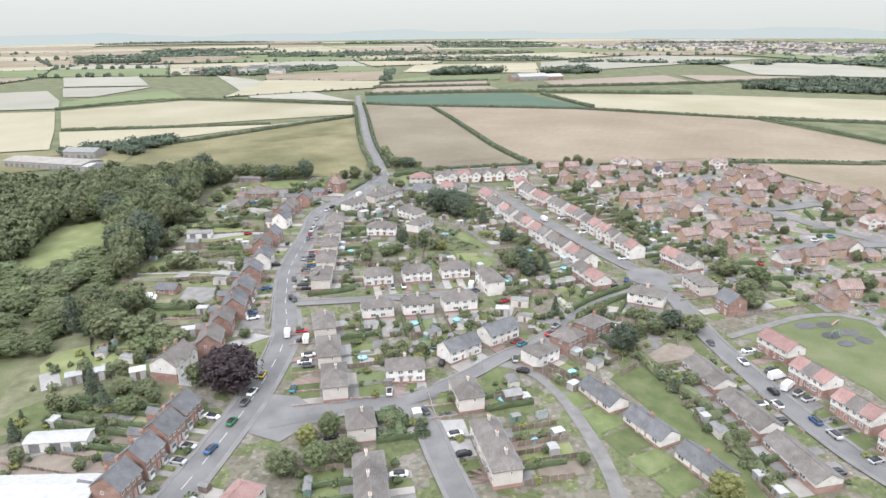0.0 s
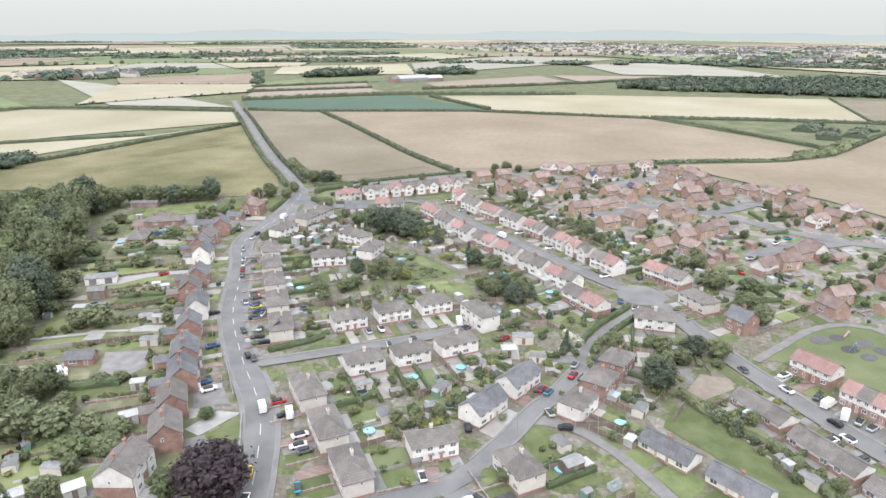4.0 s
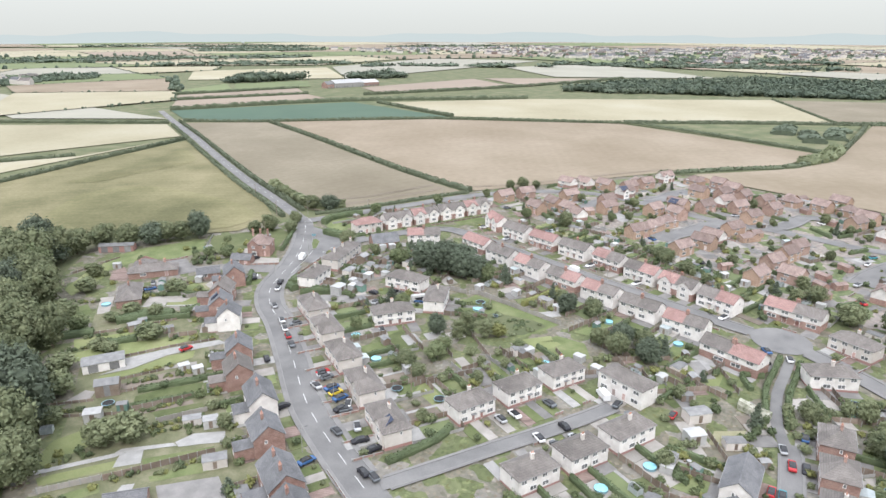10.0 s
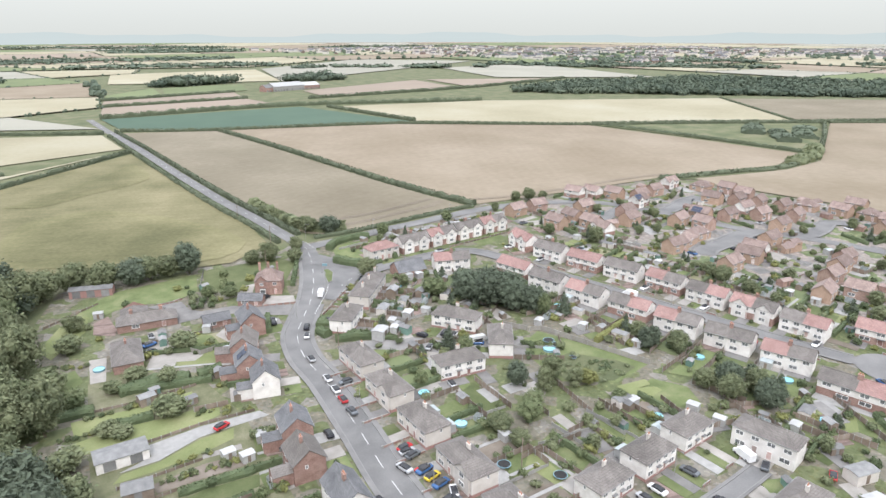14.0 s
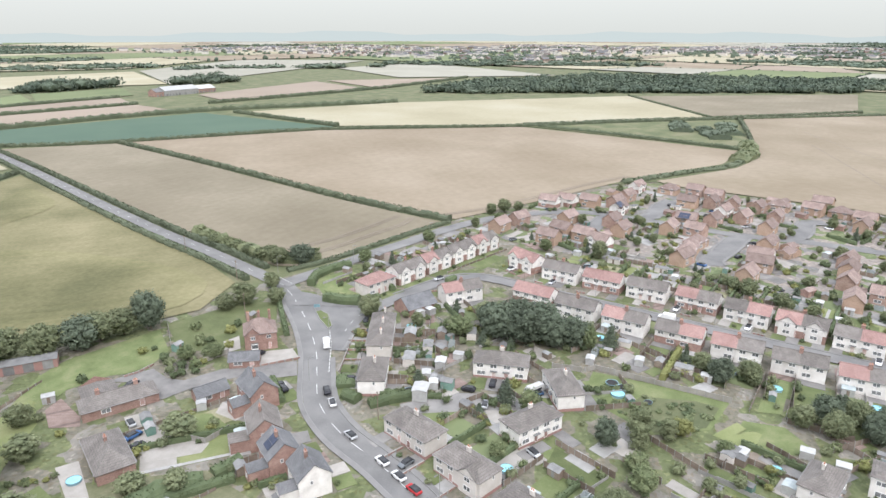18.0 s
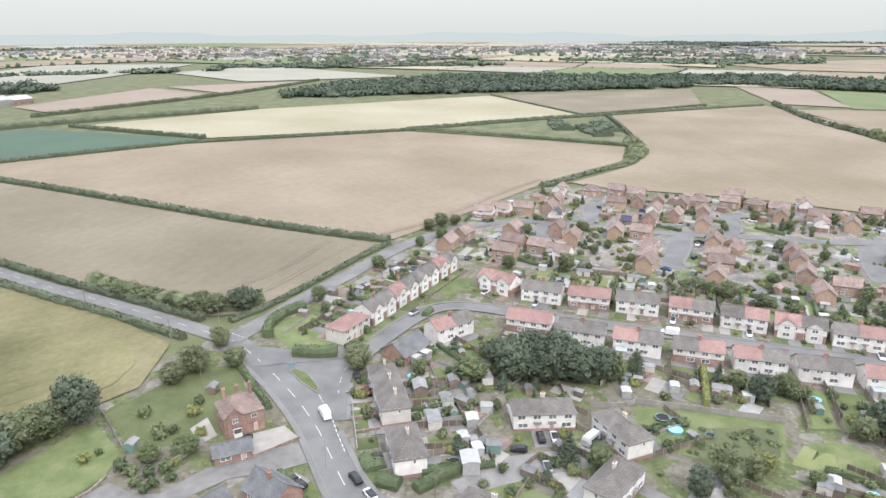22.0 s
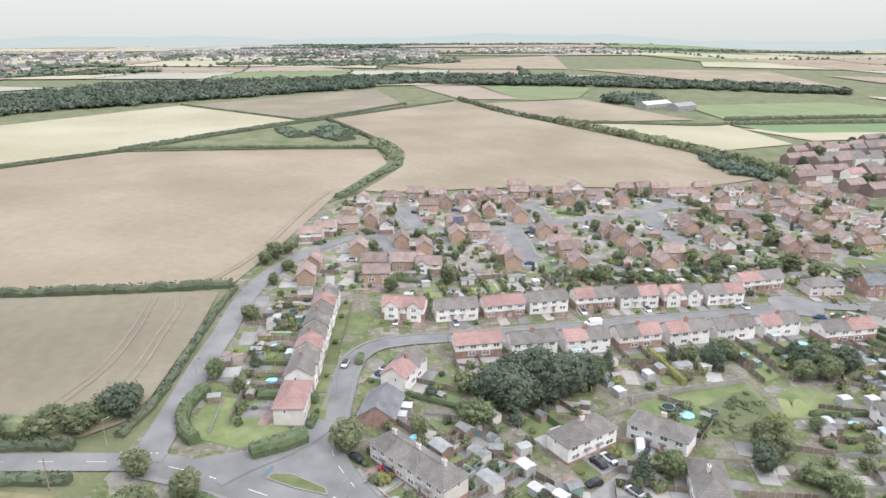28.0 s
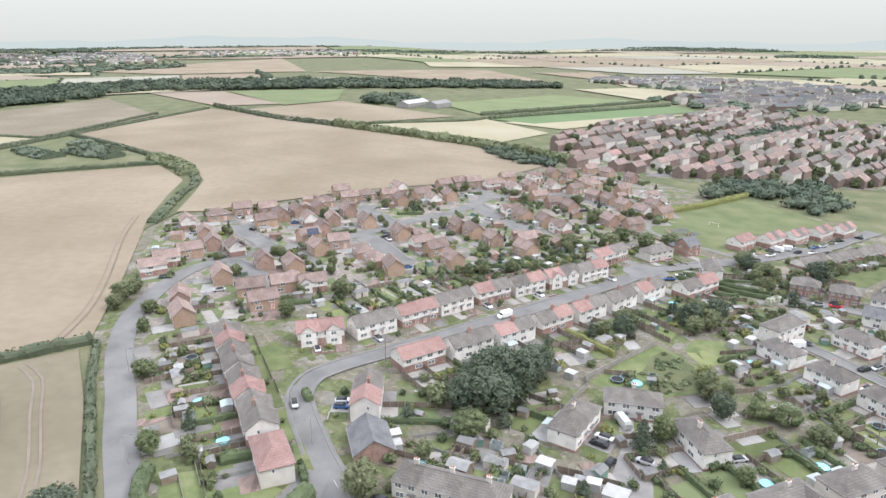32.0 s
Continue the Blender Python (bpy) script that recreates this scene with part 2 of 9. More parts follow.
WHITE_CROP = material("pale_stubble", [(0.245, 0.236, 0.192), (0.29, 0.28, 0.232)], 0.01, 0.95, fine=0.3, spread=0.06)
PINK = material("pinkish_stubble", [(0.22, 0.178, 0.138), (0.268, 0.22, 0.175)], 0.012, 0.95, fine=0.3, spread=0.08, wave=(8, 0.015, 10))
OLIVE_TONES = ((0.102, 0.1, 0.05), (0.138, 0.129, 0.067), (0.176, 0.16, 0.088), (0.224, 0.2, 0.117))
OLIVE = material("olive_crop", OLIVE_TONES, 0.03, 0.95, fine=0.6, spread=0.03, wave=(6, 0.03, -62))
GREEN_CROP = material("dark_green_crop", [(0.062, 0.102, 0.072), (0.078, 0.12, 0.084)], 0.02, 0.9, fine=0.5, spread=0.05)
BRIGHT_CROP = material("bright_green_crop", [(0.1, 0.15, 0.07), (0.125, 0.175, 0.085)], 0.02, 0.9, fine=0.5, spread=0.05)
PITCH = material("mown_pitch", [(0.092, 0.11, 0.052), (0.118, 0.138, 0.066), (0.152, 0.158, 0.088)], 0.07, 0.95, fine=1.5, spread=0.04)
PASTURE = material("pasture", [(0.115, 0.142, 0.07), (0.155, 0.18, 0.09)], 0.02, 0.95, fine=0.4, spread=0.12)
RENDER = material("white_render", [(0.56, 0.535, 0.51), (0.67, 0.645, 0.62), (0.75, 0.73, 0.705)], 0.5, 0.9, spread=0.09)
PEBBLE = material("pebbledash", [(0.49, 0.455, 0.42), (0.6, 0.565, 0.53)], 0.5, 0.95, fine=8, spread=0.1)
BRICK = tiled("red_brick", [(0.27, 0.165, 0.138), (0.355, 0.23, 0.195), (0.415, 0.29, 0.245)], 0.15, 0.45, scale=0.5, spread=0.12)
DULL_BRICK = tiled("dull_brown_brick", [(0.2, 0.15, 0.132), (0.27, 0.205, 0.182)], 0.15, 0.45, scale=0.5, spread=0.2)
ORANGE = tiled("buff_brick", [(0.42, 0.29, 0.215), (0.5, 0.365, 0.285)], 0.15, 0.45, scale=0.5, spread=0.12)
SALMON = tiled("salmon_brick", [(0.34, 0.225, 0.185), (0.42, 0.295, 0.245), (0.46, 0.34, 0.29)], 0.15, 0.45, scale=0.5, spread=0.14)
PLINTH = material("red_painted_plinth", [(0.3, 0.175, 0.155), (0.36, 0.22, 0.2)], 0.6, 0.8)
TILE_GREY = tiled("weathered_grey_tiles", [(0.15, 0.135, 0.125), (0.185, 0.168, 0.155), (0.225, 0.205, 0.19)], 0.3, 0.33, scale=0.35, spread=0.14)
TILE_RED = tiled("red_tiles", [(0.29, 0.178, 0.16), (0.335, 0.212, 0.192), (0.375, 0.25, 0.226)], 0.3, 0.33, scale=0.35, spread=0.12)
TILE_BROWN = tiled("brown_tiles", [(0.215, 0.158, 0.14), (0.275, 0.207, 0.184), (0.33, 0.258, 0.23)], 0.3, 0.33, scale=0.35, spread=0.22)
SLATE = tiled("blue_slate", [(0.125, 0.127, 0.132), (0.165, 0.166, 0.172), (0.2, 0.2, 0.205)], 0.25, 0.3, scale=0.35, spread=0.12)
FELT = material("roof_felt", [(0.16, 0.16, 0.16), (0.24, 0.24, 0.235)], 0.6, 0.9, spread=0.3)
FRAME = material("white_upvc", [(0.76, 0.76, 0.75), (0.82, 0.82, 0.81)], 1, 0.4, 0, spread=0.03)
GLASS = material("window_glass", [(0.12, 0.126, 0.13), (0.2, 0.206, 0.21)], 0.4, 0.08, 0, spread=0.3)
DOOR = material("painted_door", [(0.3, 0.12, 0.1), (0.5, 0.45, 0.42)], 0.1, 0.5, 0.05, spread=0.4)
POT = material("clay_pot", [(0.36, 0.17, 0.11), (0.46, 0.24, 0.16)], 2, 0.85)
TIMBER = material("fence_timber", [(0.15, 0.115, 0.09), (0.2, 0.16, 0.13), (0.25, 0.21, 0.175)], 0.4, 0.9, spread=0.25)
CONCRETE = material("concrete", [(0.25, 0.245, 0.235), (0.33, 0.325, 0.31)], 0.5, 0.9, spread=0.08)
WHITE_METAL = material("white_sheet", [(0.32, 0.32, 0.315), (0.42, 0.42, 0.41)], 0.8, 0.5, 0.05, spread=0.2)
GREEN_PAINT = material("green_shed_paint", [(0.11, 0.2, 0.165), (0.17, 0.26, 0.22)], 0.8, 0.7, spread=0.2)
BLUE = material("pale_blue_plastic", [(0.16, 0.28, 0.33), (0.22, 0.34, 0.38)], 0.8, 0.5, 0.05, spread=0.2)
TYRE = material("tyre_rubber", [(0.02, 0.02, 0.02), (0.04, 0.04, 0.04)], 2, 0.9)
RIM = material("alloy_rim", [(0.4, 0.4, 0.41), (0.5, 0.5, 0.5)], 2, 0.35, 0, metal=0.7)
CAR_GLASS = material("car_glass", [(0.025, 0.028, 0.03), (0.05, 0.05, 0.055)], 1, 0.06, 0)
CAR_PAINTS = [material("car_paint_" + k, [c, tuple(min(1, v * 1.15) for v in c)], 1, 0.25, 0, spread=0.03, metal=0.1) for k, c in
              (("white", (0.72, 0.72, 0.72)), ("silver", (0.4, 0.41, 0.42)), ("black", (0.025, 0.025, 0.03)), ("grey", (0.13, 0.14, 0.15)),
               ("blue", (0.05, 0.11, 0.24)), ("red", (0.42, 0.04, 0.045)), ("teal", (0.06, 0.25, 0.3)), ("yellow", (0.6, 0.45, 0.06)), ("green", (0.05, 0.22, 0.1)))]
PAINT_NAMES = ("white", "silver", "black", "dark grey", "dark blue", "red", "teal", "yellow", "green")
BARK = material("bark", [(0.09, 0.07, 0.05), (0.16, 0.13, 0.1)], 1.5, 0.95)
LEAF = material("broadleaf_foliage", [(0.1, 0.12, 0.066), (0.15, 0.17, 0.094), (0.205, 0.222, 0.128)], 0.25, 0.8, 0, 0.36, fine=1.5, island=True, through_light=0.2)
LEAF_LIGHT = material("light_foliage", [(0.09, 0.115, 0.055), (0.125, 0.15, 0.075), (0.165, 0.185, 0.1)], 0.3, 0.8, 0, 0.4, fine=1.5, island=True, through_light=0.12)
LEAF_DARK = material("conifer_foliage", [(0.08, 0.1, 0.07), (0.112, 0.136, 0.094)], 0.4, 0.85, 0, 0.36, fine=1.5, island=True, through_light=0.1)
LEAF_PURPLE = material("copper_beech_foliage", [(0.04, 0.031, 0.034), (0.062, 0.046, 0.05)], 0.4, 0.8, 0, 0.3, fine=1.5, island=True, through_light=0.1)
LEAF_GOLD = material("golden_foliage", [(0.15, 0.16, 0.06), (0.21, 0.215, 0.085)], 0.4, 0.8, 0, 0.3, fine=1.5, island=True, through_light=0.1)
HEDGE = material("clipped_hedge", [(0.08, 0.105, 0.055), (0.118, 0.148, 0.078)], 0.4, 0.85, 0, 0.3, fine=2, island=True, through_light=0.1)
BLOSSOM = material("white_blossom", [(0.16, 0.18, 0.11), (0.36, 0.36, 0.29), (0.5, 0.49, 0.42)], 0.6, 0.85, 0, 0.1, fine=3, through_light=0.1)
FAR_HEDGE = material("field_hedge", [(0.085, 0.102, 0.066), (0.118, 0.137, 0.087)], 0.1, 0.9, 0, 0.35, fine=1, island=True, through_light=0.1)


# ---- ground form ----
def soft_min(a, b, k=3.0):
    return -k * np.log(np.exp(-a / k) + np.exp(-b / k))


def gz(x, y):
    """Height of the ground: a slope that rises north and east and levels out over the fields."""
    x, y = np.asarray(x, float), np.asarray(y, float)
    p = np.clip(1.1 + 0.0167 * (x + 9) + 0.038 * (y - 160), -60, 60)
    z = soft_min(p, 12.7)
    z = -soft_min(-z, 9.0)
    d = np.hypot(x - 50, y - 280)
    far = np.clip((d - 1500) / 2500, 0, 1) ** 2
    z = z + far * (6 * np.sin(x / 610 + 1.0) * np.cos(y / 730) + 5 * np.sin((x + y) / 390))
    return z


def h(x, y):
    return float(gz(x, y))


# ---- small tools ----
def mesh_of(bm, name, mat):
    me = bpy.data.meshes.new(name)
    bm.to_mesh(me)
    bm.free()
    me.materials.append(mat)
    return me


def part(name, bm, mat, parent, label=""):
    ob = new(name, mesh_of(bm, name, mat))
    ob.parent = parent
    return tagged(ob, label=label)


def share(name, me, parent, m, label=""):
    ob = new(name, me)
    ob.parent = parent
    ob.matrix_basis = m
    return tagged(ob, label=label)


def add_box(bm, x0, x1, y0, y1, z0, z1, bevel=0.0, m=None):
    r = bmesh.ops.create_cube(bm, size=1, matrix=Matrix.Translation(((x0 + x1) / 2, (y0 + y1) / 2, (z0 + z1) / 2)) @ Matrix.Diagonal((x1 - x0, y1 - y0, z1 - z0, 1)))
    if bevel:
        bmesh.ops.bevel(bm, geom=list({e for v in r["verts"] for e in v.link_edges}), offset=bevel, segments=1, affect='EDGES')
    elif m is not None:
        bmesh.ops.transform(bm, matrix=m, verts=r["verts"])
    return r["verts"]


def box(x0, x1, y0, y1, z0, z1, bevel=0.0):
    bm = bmesh.new()
    add_box(bm, x0, x1, y0, y1, z0, z1, bevel)
    return bm


def solid(verts, faces):
    bm = bmesh.new()
    vs = [bm.verts.new(v) for v in verts]
    for f in faces:
        bm.faces.new([vs[i] for i in f])
    bmesh.ops.recalc_face_normals(bm, faces=bm.faces)
    return bm


def flat_mesh(name, verts, faces, mat):
    me = bpy.data.meshes.new(name)
    me.from_pydata([tuple(v) for v in verts], [], faces)
    me.materials.append(mat)
    me.update()
    return me


def inside(poly, x, y):
    n, c = len(poly), False
    for i in range(n):
        (x0, y0), (x1, y1) = poly[i], poly[i - 1]
        if (y0 > y) != (y1 > y) and x < (x1 - x0) * (y - y0) / (y1 - y0) + x0:
            c = not c
    return c


def draped(name, poly, mat, lift, step, label, category, kind="structure"):
    """A sheet of ground cover inside a polygon, lying on the ground."""
    from mathutils.geometry import delaunay_2d_cdt
    pts, n = [], len(poly)
    for i in range(n):
        (x0, y0), (x1, y1) = poly[i], poly[(i + 1) % n]
        k = max(1, int(math.hypot(x1 - x0, y1 - y0) / step))
        pts += [(x0 + (x1 - x0) * j / k, y0 + (y1 - y0) * j / k) for j in range(k)]
    ring = list(range(len(pts)))
    xs, ys = [p[0] for p in poly], [p[1] for p in poly]
    x = min(xs) + step * 0.5
    while x < max(xs):
        y = min(ys) + step * 0.5
        while y < max(ys):
            if inside(poly, x, y):
                pts.append((x, y))
            y += step
        x += step
    v, _, f, *_ = delaunay_2d_cdt([Vector(p) for p in pts], [], [ring], 1, 1e-4)
    vs = [(p.x, p.y, h(p.x, p.y) + lift) for p in v]
    ob = new(name, flat_mesh(name, vs, [list(k) for k in f], mat))
    return tagged(ob, label, category, kind=kind)


def smooth_line(pts, step=4.0):
    """A rounded line through points, at even steps."""
    p = [Vector(q) for q in pts]
    out = []
    for i in range(len(p) - 1):
        a, b, c, d = p[max(0, i - 1)], p[i], p[i + 1], p[min(len(p) - 1, i + 2)]
        k = max(1, int((c - b).length / step))
        for j in range(k):
            t = j / k
            out.append(0.5 * ((2 * b) + (c - a) * t + (2 * a - 5 * b + 4 * c - d) * t * t + (3 * b - 3 * c + d - a) * t ** 3))
    return out + [p[-1]]


def normals(line):
    out = []
    for i in range(len(line)):
        d = line[min(i + 1, len(line) - 1)] - line[max(i - 1, 0)]
        d.normalize()
        out.append(Vector((-d.y, d.x)))
    return out


def ribbon(name, pts, w0, w1, lift, mat, label, category, depth=0.0, step=4.0, kind="structure"):
    """A strip from w0 to w1 metres left of a line; with a depth its edges drop as kerbs do."""
    line = smooth_line(pts, step)
    nn = normals(line)
    vs, fs = [], []
    for p, q in zip(line, nn):
        a, b = p + q * w0, p + q * w1
        z = h(p.x, p.y) + lift
        vs += [(a.x, a.y, z - depth), (a.x, a.y, z), (b.x, b.y, z), (b.x, b.y, z - depth)]
    for i in range(len(line) - 1):
        k = 4 * i
        rows = ((1, 2),) if not depth else ((0, 1), (1, 2), (2, 3))
        fs += [(k + a, k + b, k + 4 + b, k + 4 + a) for a, b in rows]
    return tagged(new(name, flat_mesh(name, vs, fs, mat)), label, category, kind=kind)


# ---- ground, fields and roads ----
def axis(fine0, fine1, step, reach):
    a = list(np.arange(fine0, fine1 + 1, step))
    d, lo, hi = step, fine0, fine1
    while hi < reach or lo > -reach:
        d *= 1.18
        if hi < reach:
            hi = min(reach, hi + d)
            a.append(hi)
        if lo > -reach:
            lo = max(-reach, lo - d)
            a.append(lo)
    return np.array(sorted(a))


gx, gy = axis(-120, 300, 10, 5200), axis(0, 420, 10, 5200)
XX, YY = np.meshgrid(gx, gy)
ZZ = gz(XX, YY)
W = len(gx)
ground = new("ground", flat_mesh("ground", np.stack([XX, YY, ZZ], -1).reshape(-1, 3).tolist(),
             [(j * W + i, j * W + i + 1, (j + 1) * W + i + 1, (j + 1) * W + i) for j in range(len(gy) - 1) for i in range(W - 1)], ROUGH))
tagged(ground, "rough green and straw coloured grassland reaching the horizon", "ground", kind="structure")

FIELDS = []


def field(mat, label, *pts, lift=0.3, step=28):
    FIELDS.append(pts)
    mid = math.hypot(sum(p[0] for p in pts) / len(pts) - 80, sum(p[1] for p in pts) / len(pts) - 300)
    lift += min(0.9, max(0, mid - 150) / 1100)
    return draped("field", list(pts), mat, lift, step, label, "field")


field(TAN_W, "tan harvested stubble field beside the country lane", (58, 681), (116.5, 648), (117.5, 560), (116.5, 480), (117, 430), (119, 400), (122, 369.5), (95, 368.2), (61, 369), (52, 371), (47, 377), (45, 400), (45, 440), (47, 480), (52, 560), (56, 640))
field(TAN, "wide tan stubble field behind the village", (122, 648), (244, 594), (359, 490), (366, 330), (318, 322), (286, 332.5), (249, 343), (220, 349), (166, 358.5), (129, 366.5), (124, 400), (122, 430), (122.5, 560))
field(ROUGH, "green rough triangle with scrub bushes", (364, 490), (516, 380), (390, 331), (372, 332))
field(CREAM, "pale ripe barley field", (267, 738), (424, 687), (646, 538), (508, 397), (368, 499), (269, 599))
field(TAN_W, "brown stubble field below the wood", (642, 534), (835, 346), (628, 309), (510, 394))
field(TAN_E, "large tan stubble field east of the estate", (522, 375), (669, 257), (485, 138), (292, 106), (262, 165), (262, 245), (247, 322), (251, 333), (286, 321), (312, 313), (352, 312), (386, 324))
field(GREEN_CROP, "dark blue-green crop field", (66, 774), (243, 757), (263, 599), (137, 651), (62, 692))
field(OLIVE, "olive and straw coloured field with darker patches", (-109, 429), (-108, 477), (39, 585), (37, 540), (35.5, 500), (34, 450), (34, 400), (30, 374), (12, 364), (-4, 368), (-20, 374), (-75, 412))
field(CREAM, "straw coloured field beyond the hedge", (-231, 703), (-127, 771), (44, 677), (40, 607), (-122, 573), (-192, 578))
field(CREAM, "narrow pale field between hedges", (-189, 563), (-28, 560), (36, 597), (-106, 505), (-166, 491))
field(WHITE_CROP, "almost white stubble field", (-144, 1190), (-77, 1075), (51, 712), (-60, 781))
field(PASTURE, "pale green pasture", (-257, 790), (-172, 912), (-128, 787), (-236, 725))
field(WHITE_CROP, "almost white stubble field", (-386, 1215), (-279, 1240), (-210, 994), (-320, 1002))
field(WHITE_CROP, "almost white stubble field", (-314, 979), (-199, 971), (-239, 844), (-272, 843))
field(PINK, "pinkish stubble strip", (66, 781), (237, 787), (235, 866), (89, 867))
field(PINK, "pinkish stubble strip", (92, 885), (238, 883), (256, 950), (105, 932))
field(PASTURE, "green pasture", (124, 1003), (198, 1074), (176, 967), (108, 947))
field(PASTURE, "grey green crop", (209, 1072), (314, 1067), (280, 967), (178, 965))
field(PINK, "pinkish stubble field", (331, 919), (553, 982), (514, 828), (314, 827))
field(PINK, "pinkish stubble field", (572, 979), (758, 866), (532, 821))
field(WHITE_CROP, "almost white ripe field", (501, 1412), (897, 1689), (1055, 1420), (694, 1231), (383, 1080))
field(WHITE_CROP, "almost white ripe field", (800, 1223), (1064, 1241), (891, 784), (689, 945))
field(CREAM, "pale cream field", (227, 1407), (486, 1403), (386, 1090), (168, 1179))
field(TAN_E, "tan stubble field past the hedge", (642, 232), (705, 108), (537, 43), (508, 161))
field(CREAM, "yellow cream field past the hedge", (496, 166), (513, 23), (413, 19), (368, 112), (439, 150))
field(PINK, "pinkish stubble field by the wood", (905, 300), (880, 209), (689, 179), (690, 246))
field(PASTURE, "green field by the wood", (878, 202), (857, 49), (709, 108), (676, 178))
field(BRIGHT_CROP, "bright green crop field", (511, 22), (580, -289), (521, -273), (469, -4))
field(PASTURE, "light green pasture", (655, 4), (743, -226), (637, -304), (547, 8))
field(CREAM, "straw coloured strip", (487, 22), (503, -213), (508, -263), (430, -7))
field(TAN, "pale tan field on the rise", (1540, 391), (2111, -178), (1308, -28), (1329, 228))
field(TAN, "pale tan field on the rise", (1304, -37), (1388, -494), (952, -388), (953, -227))

field(CREAM, "straw coloured field at the edge of the wood", (-235, 700), (-196, 575), (-172, 488), (-330, 480), (-420, 700))
field(WHITE_CROP, "pale stubble field west of the lane", (-262, 800), (-240, 725), (-420, 720), (-470, 900), (-320, 940))
field(OLIVE, "olive pasture beside the farm", (-112, 478), (-112, 432), (-250, 400), (-330, 470), (-170, 484))

# darker, slightly greener patches of the olive field, in soft steps
for spot in ([(-60, 410), (-36, 458), (-21, 462), (-5, 456), (9, 436), (22, 405), (24, 380), (10, 370), (-10, 376), (-30, 390)], [(-40, 488), (-8, 512), (20, 540), (31, 552), (27, 508), (-6, 490), (-28, 480)]):
    mx, my = sum(p[0] for p in spot) / len(spot), sum(p[1] for p in spot) / len(spot)
    for k, (size, shade) in enumerate(((1.0, 0.97), (0.9, 0.94), (0.8, 0.9), (0.68, 0.87), (0.55, 0.84))):
        rim = [(mx + (p[0] - mx) * size, my + (p[1] - my) * size) for p in spot]
        rim = [(p.x, p.y) for p in smooth_line(rim + rim[:1], 8.0)[:-1]]
        green = material("olive_crop_green", [tuple(v * q for v, q in zip(c, (shade, shade * 1.02, shade * 0.97))) for c in OLIVE_TONES], 0.03, 0.95, fine=0.6, spread=0.01, wave=(6, 0.03, -62))
        draped("field_patch", rim, green, 0.46 + 0.05 * k, 14, "darker green patch of the olive field", "field")

# patchwork of far fields, a cell each
rng = random.Random(5)
vs, fs, slots = [], [], []
FAR_EDGES = []


def far_cell(x, y, s):
    """Corner of the far patchwork, shifted from an even grid."""
    r = random.Random(int(x * 7 + y * 13) + 3)
    return x + r.uniform(-0.3, 0.3) * s, y + r.uniform(-0.3, 0.3) * s


for s, r0, r1 in ((190, 560, 1500), (330, 1500, 3100), (520, 3100, 5200)):
    k = int(r1 / s) + 2
    for i in range(-k, k):
        for j in range(-k, k):
            cx, cy = 120 + (i + 0.5) * s, 260 + (j + 0.5) * s
            d, ang = math.hypot(cx, cy - 180), math.degrees(math.atan2(cx, cy - 180))
            if not (r0 <= d < r1) or ang < -35 or ang > 165:
                continue
            q = [far_cell(120 + (i + a) * s, 260 + (j + b) * s, s) for a, b in ((0, 0), (1, 0), (1, 1), (0, 1))]
            mx, my = sum(p[0] for p in q) / 4, sum(p[1] for p in q) / 4
            if any(inside(f, *p) for f in FIELDS for p in q + [(mx, my)]):
                continue
            q = [(mx + (px - mx) * 0.975, my + (py - my) * 0.975) for px, py in q]
            n0 = len(vs)
            m = 5
            for a in range(m + 1):
                for b in range(m + 1):
                    u, v = a / m, b / m
                    px = (q[0][0] * (1 - u) + q[1][0] * u) * (1 - v) + (q[3][0] * (1 - u) + q[2][0] * u) * v
                    py = (q[0][1] * (1 - u) + q[1][1] * u) * (1 - v) + (q[3][1] * (1 - u) + q[2][1] * u) * v
                    vs.append((px, py, h(px, py) + 0.9 + d / 1500))
            pick = rng.choice((0, 0, 0, 1, 2, 2, 3, 4, 4))
            for a in range(m):
                for b in range(m):
                    p0 = n0 + a * (m + 1) + b
                    fs.append((p0, p0 + m + 1, p0 + m + 2, p0 + 1))
                    slots.append(pick)
            FAR_EDGES.append((q[0], q[1]))
            FAR_EDGES.append((q[1], q[2]))
me = flat_mesh("distant_fields", vs, fs, CREAM)
for k in (WHITE_CROP, TAN, PINK, PASTURE):
    me.materials.append(k)
me.polygons.foreach_set("material_index", slots)
tagged(new("distant_fields", me), "patchwork of pale cream, tan and green far fields", "fields", kind="stuff")

# the village floor: gardens and yards between the houses
draped("village_ground", [(-70, 60), (130, 60), (300, 95), (262, 165), (262, 245), (246, 320), (251, 345), (205, 362), (160, 366), (128, 366), (60, 364), (30, 369), (-40, 372), (-75, 300)],
       MIX, 0.04, 10, "patchy grass, beds and paving between houses", "grass")

ESTATE_AREA = [(128, 360), (150, 352), (172, 350), (200, 349), (240, 338), (244, 318), (256, 245), (256, 165), (262, 130), (266, 92), (226, 84), (186, 108), (160, 134), (150, 158), (142, 175), (136, 215), (128, 240), (126, 300), (122, 335)]
draped("estate_ground", ESTATE_AREA, YARD, 0.09, 10, "small drives, yards and plots between estate houses", "ground")

